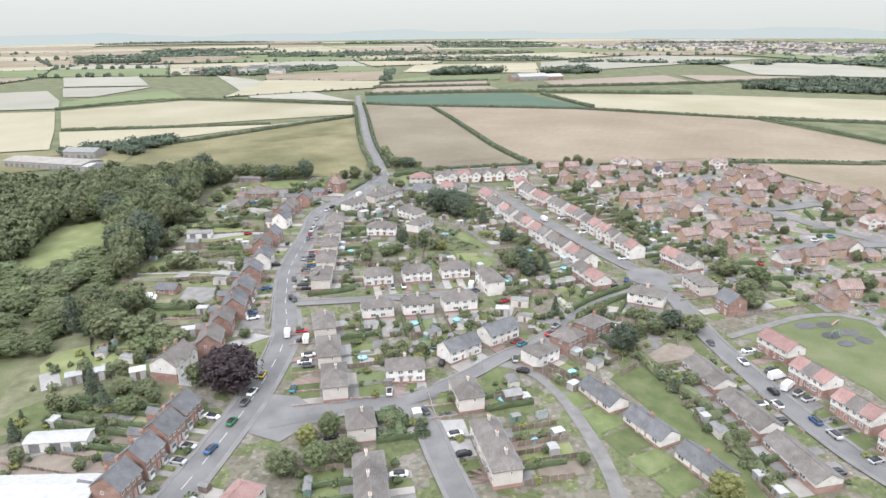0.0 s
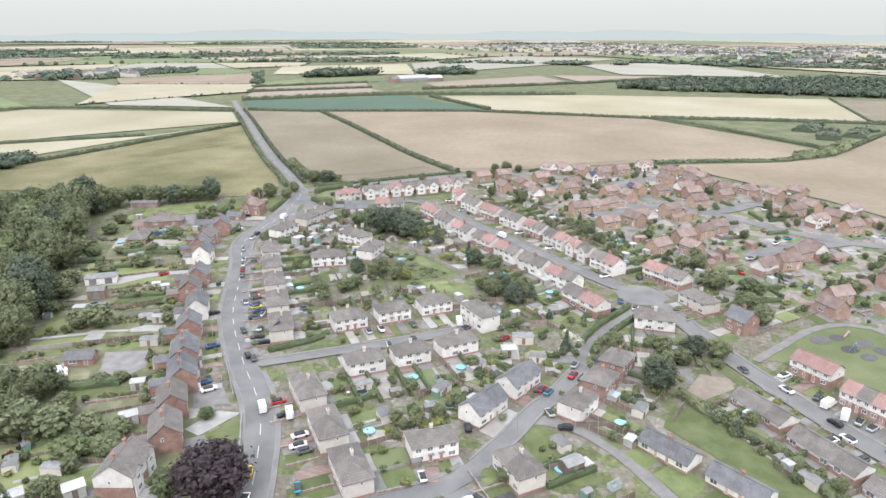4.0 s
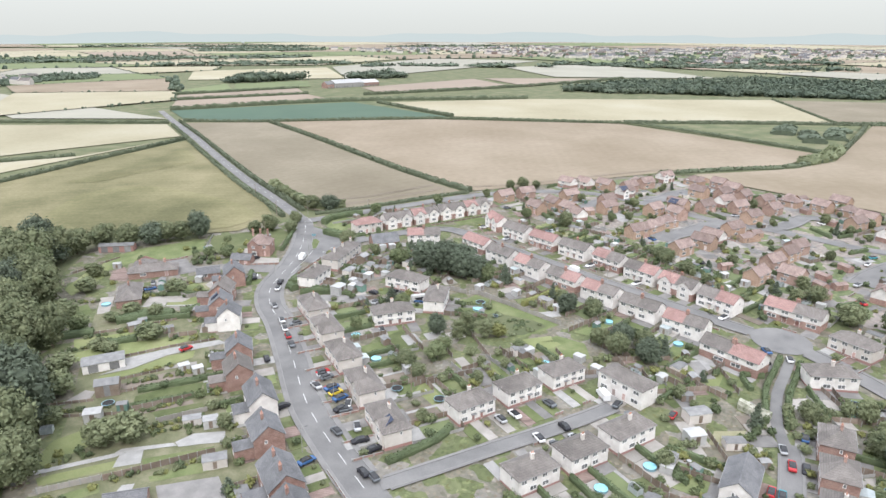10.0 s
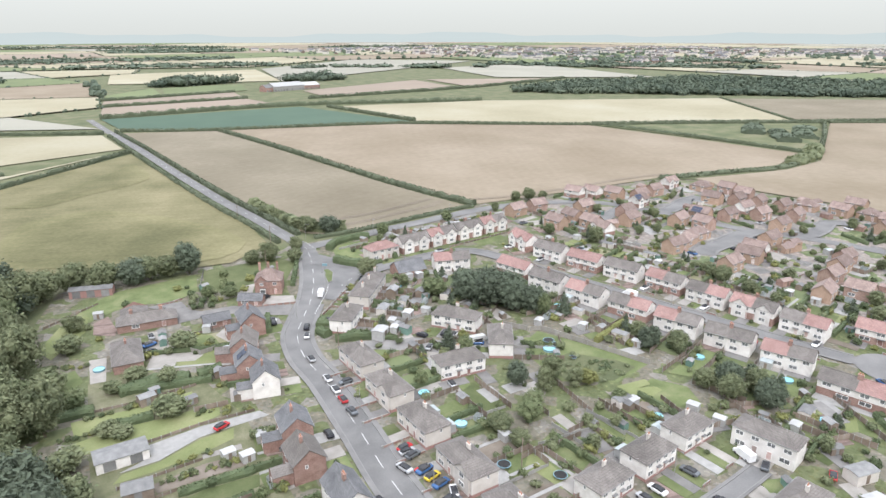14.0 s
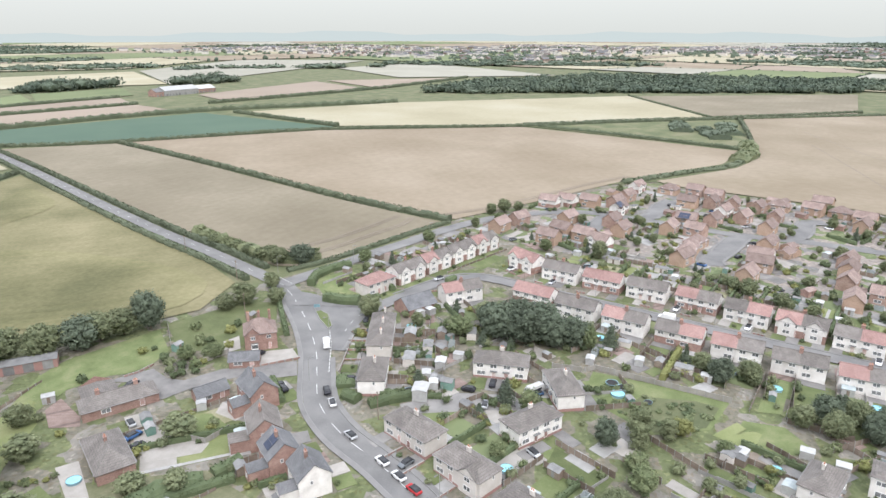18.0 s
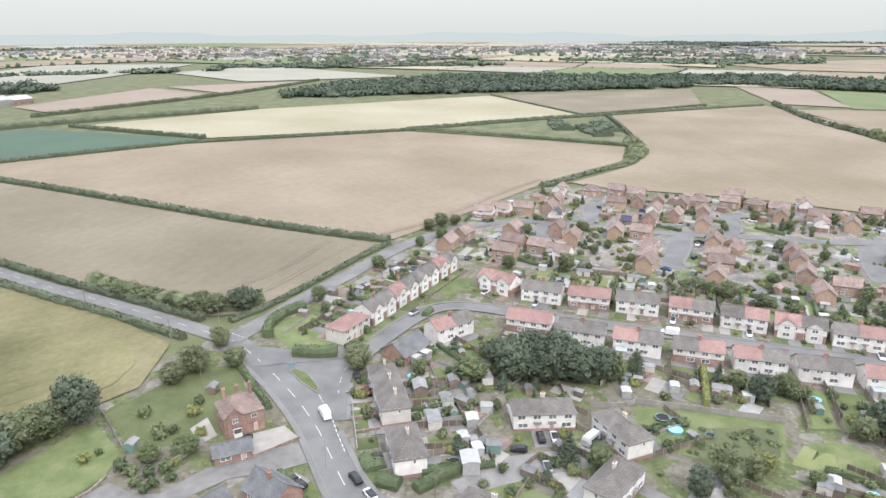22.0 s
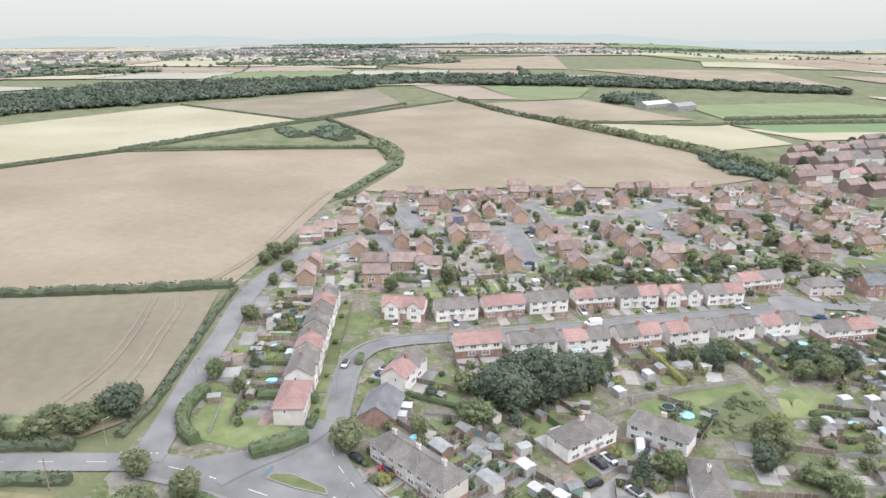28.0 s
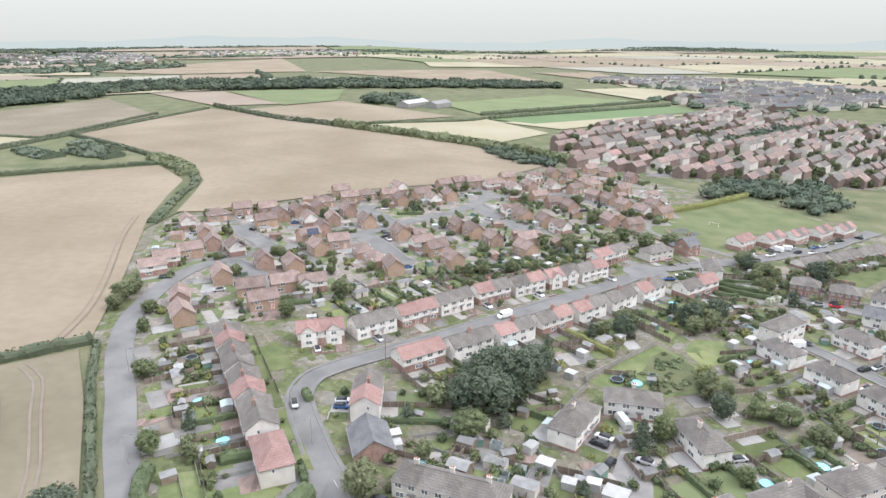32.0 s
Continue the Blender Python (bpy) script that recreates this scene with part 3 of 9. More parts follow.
MAIN = [(-62, 60), (-36, 105), (-23, 134), (-15, 158), (-10.5, 180), (-11, 205), (-10, 232), (-5.2, 256), (-1.3, 276), (0.3, 290), (4.5, 302), (12, 312), (18, 319.5), (25, 330.5), (31, 342), (36, 353), (39, 362)]
COUNTRY = [(39, 361), (39.5, 375), (39.8, 391), (40, 412), (39.7, 436), (40.2, 456), (42, 500), (45, 550), (48, 595), (50.5, 645), (53, 700), (58, 780)]
ESTATE = [(39, 362.3), (50, 362.2), (61, 362), (77, 362), (94, 361.2), (110, 361), (124, 359.8), (138, 357), (150, 352), (161, 346), (172, 337), (178.5, 325), (181.5, 312), (184, 300), (186, 289), (189, 272), (197, 254), (202, 238), (206, 223), (215, 206), (226, 193), (243, 184)]
ENTRY = [(22, 318), (31, 323.5), (40, 328), (52.4, 328.9), (61.4, 328.5), (71.6, 327.7), (79.5, 326), (85.5, 321.5), (88.3, 314), (89.7, 305), (91.5, 293), (95, 275), (98.5, 255), (103, 232), (107, 212), (110, 200)]


ROAD_SPOTS, LAID = [], []


def street(pts, width, label, pavement=1.8, lift=0.16):
    """Note a street down, to be laid once all of them are known."""
    LAID.append((pts, width, label, pavement, lift))
    ROAD_SPOTS.extend((p.x, p.y, width / 2 + pavement) for p in smooth_line(pts, 3.0))


def lay_streets():
    """Carriageways with kerbs and raised pavements, which stop where another carriageway comes in."""
    lines = [np.array([(p.x, p.y) for p in smooth_line(k[0], 1.5)]) for k in LAID]
    discs = [(np.array([(111.5, 195.0)]), 8.1), (np.array([(34.0, 338.0), (38.0, 350.0), (30.0, 330.0), (41.0, 356.0), (36.0, 330.0), (42.0, 334.0), (47.0, 335.0)]), 6.5), (np.array([(-9.0, 140.0), (-6.0, 138.0)]), 6.0)]
    for i, (pts, width, label, pavement, lift) in enumerate(LAID):
        ribbon("road", pts, -width / 2, width / 2, lift, ASPHALT, label, "road")
        if not pavement:
            continue
        line = smooth_line(pts, 2.0)
        nn = normals(line)
        for s in (1, -1):
            runs = [[]]
            for p, q in zip(line, nn):
                c = p + q * (s * (width / 2 + pavement * 0.6))
                free = all(np.hypot(o[:, 0] - c.x, o[:, 1] - c.y).min() > r for o, r in [(lines[j], LAID[j][1] / 2 + 0.5) for j in range(len(LAID)) if j != i] + discs)
                if free:
                    runs[-1].append((p.x, p.y))
                elif runs[-1]:
                    runs.append([])
            for run in runs:
                if len(run) < 3:
                    continue
                a, b = sorted((s * width / 2, s * (width / 2 + 0.14)))
                ribbon("kerb", run, a, b, lift + 0.12, KERB, "pale concrete kerb edging the road", "kerb", depth=0.15)
                a, b = sorted((s * (width / 2 + 0.14), s * (width / 2 + pavement)))
                ribbon("pavement", run, a, b, lift + 0.11, FOOTWAY, "grey asphalt footway beside the road", "pavement", depth=0.1)


street(MAIN, 6.6, "grey asphalt main road through the village", 1.2)
street(COUNTRY, 5.4, "narrow grey country lane between hedges", 0, 0.2)
street(ESTATE, 6.2, "grey asphalt road bending into the estate", 0, 0.2)
street(ENTRY, 4.7, "grey asphalt residential street", 0.8, 0.19)
street([(-8, 200.9), (6, 199.6), (18, 198.6), (28, 197.6), (40, 196.8), (49, 196.6)], 3.3, "narrow asphalt side street between houses", 0.7, 0.2)
street([(-14, 137), (5, 139.2), (18, 139), (25, 141.2)], 5.0, "grey asphalt side street", 1.0, 0.2)
street([(20, 139.4), (25, 141.2), (31.2, 144.5), (37.7, 147.9), (48, 154.4), (54.3, 157), (67, 164.8), (70, 167.4)], 3.8, "narrow asphalt side street", 0.6, 0.205)
street([(68, 166), (74, 172.3), (85.7, 179.8), (95, 183.8), (104.5, 188)], 2.5, "narrow asphalt lane between hedges", 0, 0.22)
street([(18, 139), (21.5, 130), (22.5, 118), (24, 104), (26.5, 88), (28, 60)], 4.7, "grey asphalt close", 0.9, 0.22)
ribbon("lane", [(43, 152), (51, 146), (55, 136), (56, 120), (55, 104), (52, 88)], -1.6, 1.6, 0.15, PAVING, "worn gravelly back lane", "lane")
street([(112, 192), (110.5, 175), (107.5, 157), (106, 138), (105.6, 118), (106.6, 99), (109.5, 85), (113, 60)], 4.7, "grey asphalt residential road", 1.0, 0.21)
street([(34, 349), (38, 345), (43, 338), (47, 334), (52, 331)], 6.5, "asphalt slip beside the grass island", 0, 0.17)
disc = [(111.5 + 7.8 * math.cos(a * math.pi / 12), 195 + 7.8 * math.sin(a * math.pi / 12)) for a in range(24)]
draped("turning_circle", disc, ASPHALT, 0.222, 5, "round grey asphalt turning area", "road")
draped("junction_apron", [(31, 350), (38, 358), (41, 350), (43, 340), (50, 334), (46, 328), (30, 322), (24, 324), (26, 334)], ASPHALT, 0.155, 4, "wide asphalt junction", "road")
street([(184, 308), (196, 309), (208, 312), (220, 311)], 6.0, "short asphalt close in the estate", 1.2, 0.24)
street([(178, 323), (168, 321), (155, 318), (146, 317)], 5.0, "short asphalt close in the estate", 1.0, 0.22)
street([(188, 271), (170, 270), (154, 270), (149, 267)], 7.5, "asphalt parking court in the estate", 1.0, 0.24)
street([(197, 254), (212, 254), (225, 256), (231, 250)], 6.0, "short asphalt close in the estate", 1.0, 0.24)
street([(215, 204), (197, 206), (182, 206), (170, 204)], 7.5, "asphalt parking court in the estate", 1.0, 0.24)
street([(226, 193), (225, 175), (221, 157), (208, 147), (190, 143)], 5.5, "asphalt estate street", 1.2, 0.24)
lay_streets()
island = [(29, 328), (30.8, 328.6), (34.8, 335), (35, 338.6), (33.6, 339), (31, 334)]
draped("grass_island", island, LAWN, 0.3, 2, "small grass traffic island with a kerb", "grass")
for i in range(len(island)):
    ribbon("kerb", [island[i], island[(i + 1) % len(island)]], -0.12, 0.12, 0.34, KERB, "pale kerb round the grass island", "kerb", depth=0.2)

# road paint
def dashes(pts, on, off, width, lift, shift=0.0):
    line = smooth_line(pts, 0.5)
    nn = normals(line)
    i, vs, fs = 0, [], []
    a, b = int(on * 2), int((on + off) * 2)
    while i + a < len(line):
        k = len(vs)
        for j in (i, i + a):
            p, q = line[j], nn[j]
            for w in (shift - width / 2, shift + width / 2):
                r = p + q * w
                vs.append((r.x, r.y, h(p.x, p.y) + lift))
        fs.append((k, k + 1, k + 3, k + 2))
        i += b
    tagged(new("road_marking", flat_mesh("road_marking", vs, fs, PAINT)), "white painted dashed line on the road", "marking", kind="structure")


dashes(MAIN, 4, 4, 0.16, 0.19)
dashes([(28.5, 327), (24, 321), (19, 315.5), (14, 310)], 1.0, 0.6, 0.22, 0.2, 0)
dashes([(41.5, 359), (41.8, 364), (42, 368)], 0.6, 0.4, 0.3, 0.25)
dashes([(31, 323.5), (40, 328), (50, 328.8)], 2, 3, 0.12, 0.22)
dashes(COUNTRY, 3, 6, 0.12, 0.23)

draped("garden_grass", [(-22, 196), (-62, 200), (-63, 232), (-56, 258), (-50, 290), (-44, 316), (-24, 300), (-22, 276), (-26, 240)], UNMOWN, 0.07, 8, "rough grass of the long back gardens", "grass")
draped("garden_grass", [(-24, 196), (-18, 168), (-40, 150), (-78, 150), (-80, 190), (-62, 198)], UNMOWN, 0.065, 8, "rough grass and lawns behind the houses", "grass")

# green and gravel areas
draped("playing_field", [(127, 66), (172, 62), (184, 66), (172, 113), (161, 135), (153, 158), (112, 152), (124, 140), (129, 120)], PITCH, 0.12, 12, "mown green playing field", "grass")
RUBBER = material("playground_rubber", [(0.07, 0.07, 0.072), (0.105, 0.1, 0.1)], 0.5, 0.9, spread=0.25)
for c in ((137.3, 151.2, 3.2, 2.2), (143, 150.3, 2.4, 1.8), (140.2, 144.3, 2.8, 2.0), (146.4, 144.8, 3.2, 2.0), (140.9, 139.4, 2.6, 1.8), (147, 140, 2.2, 2.4)):
    draped("playground", [(c[0] + c[2] * math.cos(i * 0.5236), c[1] + c[3] * math.sin(i * 0.5236)) for i in range(12)], RUBBER, 0.2, 3, "dark rubber playground pad", "playground")
ribbon("path", [(112, 150), (118, 151.5), (126.7, 153.5), (136, 155.8), (144, 156.5), (152, 155), (157, 150.5), (158, 142)], -1.2, 1.2, 0.19, PAVING, "grey tarmac path round the playground", "path")
draped("forecourt", [(-24, 193), (-17.2, 192.5), (-16.4, 184.6), (-24.6, 186)], PAVING, 0.15, 3, "worn pinkish forecourt in front of a house", "yard")
draped("forecourt", [(-27, 178.6), (-19.5, 183), (-14.7, 180), (-24.3, 174.9)], CONCRETE, 0.15, 3, "pale concrete forecourt beside the road", "yard")
draped("lawn", [(-23.2, 174.4), (-14.6, 179.4), (-15.2, 168), (-20, 166)], LAWN, 0.14, 3, "mown lawn beside the road", "lawn")
draped("junction_mouth", [(-13.5, 149), (-7, 146.5), (-4.5, 142.6), (3, 141), (3, 135.8), (-5, 134), (-11, 129), (-18, 134)], ASPHALT, 0.205, 4, "wide asphalt mouth of the side street", "road")
# the first two clearings take the lawn colour with sunlight painted in
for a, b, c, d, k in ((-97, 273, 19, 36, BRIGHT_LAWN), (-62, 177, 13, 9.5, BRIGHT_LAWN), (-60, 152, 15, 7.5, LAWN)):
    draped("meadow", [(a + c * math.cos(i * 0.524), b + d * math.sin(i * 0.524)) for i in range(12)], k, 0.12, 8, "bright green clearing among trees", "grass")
draped("field_edge_verge", [(226, 348.5), (249, 343.5), (286, 333), (316, 323), (349, 321), (372, 331), (387, 330), (352, 312), (311, 312), (286, 320), (250, 332), (236, 342)], ROUGH, 0.35, 12, "rough grassy verge with scrub", "verge")
draped("villa_drive", [(3.6, 326.2), (14, 321.4), (15.8, 326.3), (8.9, 331.3)], GRAVEL, 0.13, 3, "pale gravel drive beside the villa", "driveway")
draped("driveway", [(16, 288.5), (28, 282), (36, 272), (33, 266), (26, 274), (14, 285)], PAVING, 0.13, 4, "worn grey drive between houses", "driveway")
draped("lawn", [(42.5, 346), (46, 354), (50, 357.5), (62, 356.5), (60, 346), (49, 337.5)], LAWN, 0.12, 4, "green lawn inside tall hedges", "lawn")
draped("lawn", [(-4, 346), (1, 362), (24, 360), (30, 352), (16, 334), (4, 338)], ROUGH_LAWN, 0.12, 6, "green lawn behind the brick villa", "lawn")
draped("lawn", [(57.5, 263.6), (62, 250), (63.8, 243), (66, 234), (53, 233.5), (43, 242), (45, 254), (49, 261)], LAWN, 0.11, 6, "wide green paddock behind pale fences", "lawn")



# tyre tracks in the stubble
for pts in ([(56, 378), (72, 376.2), (93.5, 377), (109, 377.4), (118, 381)], [(60, 387), (75, 384), (95, 384.5), (117, 387)], [(129, 374.5), (150, 367), (176, 362), (221, 355.5), (250, 349)], 
            [(275, 150), (330, 200), (400, 260), (480, 320)], [(270, 220), (330, 250), (420, 300)], [(290, 120), (380, 160), (470, 210), (560, 270), (620, 290)]):
    for s in (-0.95, 0.95):
        ribbon("tyre_track", pts, s - 0.28, s + 0.28, 0.42, TRACK, "dark tyre track pressed into the stubble", "track")


# ---- houses ----
SHARED = {}


def window_mesh(w, hh):
    """A window in the x-z plane, facing -y: one frame with its panes set back."""
    k = ("w", round(w, 2), round(hh, 2))
    if k not in SHARED:
        t = 0.09
        xs = [-w / 2, -w / 2 + t] + ([-0.04, 0.04] if w > 0.9 else []) + [w / 2 - t, w / 2]
        zs = [0, t, hh - t, hh]
        bm = bmesh.new()
        g = [[bm.verts.new((x, -0.05, z)) for z in zs] for x in xs]
        panes = []
        for i in range(len(xs) - 1):
            for j in range(3):
                f = bm.faces.new((g[i][j], g[i + 1][j], g[i + 1][j + 1], g[i][j + 1]))
                if i % 2 and j == 1:
                    panes.append(f)
        rim = [e for e in bm.edges if e.is_boundary]
        r = bmesh.ops.extrude_edge_only(bm, edges=rim)
        bmesh.ops.translate(bm, vec=(0, 0.08, 0), verts=[v for v in r["geom"] if isinstance(v, bmesh.types.BMVert)])
        r = bmesh.ops.inset_individual(bm, faces=panes, thickness=0.012, depth=-0.035)
        for f in panes:
            f.material_index = 1
        bmesh.ops.recalc_face_normals(bm, faces=bm.faces)
        me = mesh_of(bm, "window", FRAME)
        me.materials.append(GLASS)
        SHARED[k] = me
    return SHARED[k]


def add_window(parent, x, y, z, turn, w=1.5, hh=1.15):
    share("window", window_mesh(w, hh), parent, pose(x, y, z, 0, 0, turn))


def add_door(parent, x, y, turn, label=""):
    if "door" not in SHARED:
        bm = box(-0.5, 0.5, -0.06, 0.02, 0, 2.06)
        for f in bm.faces:
            f.material_index = 1
        front = min(bm.faces, key=lambda f: f.calc_center_median().y)
        bmesh.ops.inset_individual(bm, faces=[front], thickness=0.08, depth=-0.02)
        front.material_index = 0
        me = mesh_of(bm, "door", DOOR)
        me.materials.append(FRAME)
        SHARED["door"] = me
    share("door", SHARED["door"], parent, pose(x, y, 0.12, 0, 0, turn))


def roof_bm(x0, x1, d, eave, rise, hip0, hip1, over=0.32, thick=0.14):
    """Half of a pitched roof between x0 and x1, hipped or with a gable at each end, closed below."""
    w = d / 2 + over
    drop = over * rise / (d / 2)
    run = d / 2
    zb, zt = eave - drop, eave + rise
    r0, r1 = (x0 + run + over if hip0 else x0), (x1 - run - over if hip1 else x1)
    up = [(x0, -w, zb), (x1, -w, zb), (x1, w, zb), (x0, w, zb), (r0, 0, zt), (r1, 0, zt)]
    lo = [(x, y, z - thick) for x, y, z in up]
    faces = [(0, 1, 5, 4), (2, 3, 4, 5)]
    if hip0:
        faces.append((3, 0, 4))
    if hip1:
        faces.append((1, 2, 5))
    faces += [tuple(6 + i for i in reversed(q)) for q in faces]
    ring = [(0, 1), (2, 3)]
    ring += [(3, 0)] if hip0 else [(4, 0), (3, 4)]
    ring += [(1, 2)] if hip1 else [(1, 5), (5, 2)]
    faces += [(a, 6 + a, 6 + b, b) for a, b in ring]
    return solid(up + lo, faces)


def wall_bm(x0, x1, d, z0, eave, rise, gable0, gable1):
    y = d / 2
    v = [(x0, -y, z0), (x1, -y, z0), (x1, y, z0), (x0, y, z0), (x0, -y, eave), (x1, -y, eave), (x1, y, eave), (x0, y, eave)]
    f = [(0, 1, 5, 4), (2, 3, 7, 6), (0, 3, 2, 1)]
    top0 = top1 = None
    if gable0:
        v.append((x0, 0, eave + rise - 0.16))
        top0 = len(v) - 1
    if gable1:
        v.append((x1, 0, eave + rise - 0.16))
        top1 = len(v) - 1
    f.append((3, 0, 4, top0, 7) if gable0 else (3, 0, 4, 7))
    f.append((1, 2, 6, top1, 5) if gable1 else (1, 2, 6, 5))
    return solid(v, f)


def chimney(parent, x, y, z, brick, tall=1.3, pots=2):
    bm = bmesh.new()
    add_box(bm, -0.45, 0.45, -0.3, 0.3, -1.0, tall - 0.2)
    add_box(bm, -0.52, 0.52, -0.37, 0.37, tall - 0.2, tall)
    k = len(bm.faces)
    for i in range(pots):
        bmesh.ops.create_cone(bm, cap_ends=True, segments=8, radius1=0.14, radius2=0.11, depth=0.5, matrix=Matrix.Translation(((i - (pots - 1) / 2) * 0.42, 0, tall + 0.24)))
    bm.faces.ensure_lookup_table()
    for f in bm.faces[k:]:
        f.material_index = 1
    ob = part("chimney", bm, brick, parent)
    ob.data.materials.append(POT)
    ob.matrix_basis = Matrix.Translation((x, y, z))


def make_house(L, D, eave, rise, roof="hip", wall=RENDER, roofs=(TILE_GREY, TILE_GREY), units=2, plinth=None, gables=(), gable_wall=None, lower=None,
               porch=False, chimneys=1, tall=1.1, wing_w=3.6, stack=BRICK, label="", storeys=2, ends=True, canopy=False, bay=False, wing=0, plain=0):
    """One house, pair or terrace: front towards -y, walls a little below ground for the slope."""
    ob = new("house" if units == 1 else ("semi_detached_house" if units == 2 else "terraced_house"))
    tagged(ob, label, "house")
    hip = roof == "hip"
    for u in range(units):
        x0, x1 = -L / 2 + u * L / units, -L / 2 + (u + 1) * L / units
        first, last = u == 0, u == units - 1
        if lower:
            part("lower_wall", wall_bm(x0, x1, D + 0.06, -1.4, eave * 0.5, 0, False, False), lower, ob)
            w = part("wall", wall_bm(x0, x1, D, eave * 0.5, eave, rise, first and not hip, last and not hip), wall, ob)
        else:
            w = part("wall", wall_bm(x0, x1, D, -1.4, eave, rise, first and not hip, last and not hip), wall, ob)
        if plinth:
            part("plinth", wall_bm(x0 - (0.04 if first else 0), x1 + (0.04 if last else 0), D + 0.08, -1.4, 0.55, 0, False, False), plinth, ob, "red painted plinth")
        over = 0.3
        rb_ = roof_bm(x0 - (over if first else 0), x1 + (over if last else 0), D, eave, rise, first and hip, last and hip)
        # ridge capping and gutters
        ra = x0 + (D / 2 if first and hip else -over if first else 0)
        rb = x1 - (D / 2 if last and hip else -over if last else 0)
        add_box(rb_, ra, rb, -0.13, 0.13, eave + rise - 0.05, eave + rise + 0.07)
        zg = eave - 0.32 * rise / (D / 2) - 0.1
        for s in (-1, 1):
            y0, y1 = sorted((s * (D / 2 + 0.3), s * (D / 2 + 0.42)))
            k = len(rb_.faces)
            add_box(rb_, x0, x1, y0, y1, zg, zg + 0.1)
            rb_.faces.ensure_lookup_table()
            for f in rb_.faces[k:]:
                f.material_index = 1
        part("roof", rb_, roofs[u % len(roofs)], ob).data.materials.append(FELT)
        uw = x1 - x0
        cx = (x0 + x1) / 2
        flip = -1 if u % 2 else 1
        for side, turn in ((-1, 0), (1, 180)):
            y = side * (D / 2 + (0.03 if lower else 0))
            if storeys == 2:
                for k in (-0.25, 0.25) if plain == 0 or side < 0 else (0.1,):
                    add_window(ob, cx + k * uw, side * D / 2, eave * 0.5 + 0.75, turn, min(1.6, uw * 0.26), 1.15)
            a, b = cx + flip * side * 0.2 * uw, cx - flip * side * 0.27 * uw
            add_window(ob, a, y, 0.85, turn, min(2.0, uw * 0.34), 1.25)
            if side < 0:
                add_door(ob, b, y, turn)
            if canopy and side < 0:
                part("canopy", box(b - 0.8, b + 0.8, -D / 2 - 0.75, -D / 2, 2.25, 2.38), FELT, ob, "flat porch canopy")
            if bay and side < 0:
                bm = box(a - 1.1, a + 1.1, -D / 2 - 0.7, -D / 2 - 0.03, -0.5, 2.5)
                by = part("bay", bm, FRAME, ob, "white bay window")
                part("bay_pane", box(a - 1.0, a + 1.0, -D / 2 - 0.73, -D / 2 - 0.69, 0.95, 2.1), GLASS, by)
                part("bay_roof", box(a - 1.2, a + 1.2, -D / 2 - 0.85, -D / 2, 2.5, 2.65), TILE_GREY, by)
        if ends and first and storeys == 2:
            add_window(ob, -L / 2, 0.8, eave * 0.5 + 0.8, -90, 0.7, 1.0)
        if ends and last and storeys == 2:
            add_window(ob, L / 2, 0.8, eave * 0.5 + 0.8, 90, 0.7, 1.0)
    for gxp, gw in gables:
        gh = gw * 0.42
        y0 = -D / 2 - 0.35
        v = [(gxp - gw / 2, y0, -0.8), (gxp + gw / 2, y0, -0.8), (gxp + gw / 2, y0, eave), (gxp, y0, eave + gh), (gxp - gw / 2, y0, eave)]
        v += [(x, -D / 2 + 1.5, z) for x, _, z in v]
        part("gable_wall", solid(v, [(0, 1, 2, 3, 4), (9, 8, 7, 6, 5), (0, 5, 6, 1), (1, 6, 7, 2), (4, 9, 5, 0), (2, 7, 8, 3), (3, 8, 9, 4)]), gable_wall or wall, ob)
        o, t = 0.3, 0.12
        e0 = eave - o * gh / (gw / 2)
        v = [(gxp - gw / 2 - o, y0 - 0.25, e0 + t), (gxp, y0 - 0.25, eave + gh + t), (gxp + gw / 2 + o, y0 - 0.25, e0 + t)]
        v += [(x, min(D / 2 * (gh / rise) - D / 2 + 0.6, 0.2), z) for x, _, z in v]
        v += [(x, y, z - t) for x, y, z in v]
        part("gable_roof", solid(v, [(0, 1, 4, 3), (1, 2, 5, 4), (6, 9, 10, 7), (7, 10, 11, 8), (0, 6, 7, 1), (1, 7, 8, 2), (0, 3, 9, 6), (2, 8, 11, 5), (3, 4, 10, 9), (4, 5, 11, 10)]),
             roofs[0 if gxp < 0 else -1], ob)
        add_window(ob, gxp, y0, eave * 0.5 + 0.75, 0, 1.5, 1.2)
        add_window(ob, gxp, y0, 0.85, 0, 1.8, 1.25)
    if wing:
        turn = Matrix.Translation((-L * 0.2, 0, 0)) @ Matrix.Rotation(math.pi / 2, 4, 'Z')
        we, wr = (eave, wing_w * 0.3) if storeys == 1 else (eave * 0.62, wing_w * 0.36)
        for name, bm, mat in (("wing_wall", wall_bm(0 if storeys == 1 else D / 2 - 0.3, D / 2 + wing, wing_w, -1.4, we, wr, False, True), wall), ("wing_roof", roof_bm(0 if storeys == 1 else D / 2 - 0.3, D / 2 + wing + 0.2, wing_w, we, wr, False, storeys == 1, 0.2, 0.1), roofs[0])):
            bmesh.ops.transform(bm, matrix=turn, verts=bm.verts)
            part(name, bm, mat, ob)
        add_window(ob, -L * 0.2 + wing_w / 2, D / 2 + wing * 0.6, 1.0, 90, 1.0, 1.1)
        add_window(ob, -L * 0.2, D / 2 + wing, 1.0, 180, 1.2, 1.1)
    n = chimneys
    for i in range(n):
        chimney(ob, -L / 2 + (i + 0.5) * L / n if n > 1 else 0, 0.5 if storeys == 2 else 0, eave + rise, stack, tall, 2)
    return ob


PROTO = {}
USED = set()


HOUSE_SPECS, HOUSE_SCALE = {}, {}


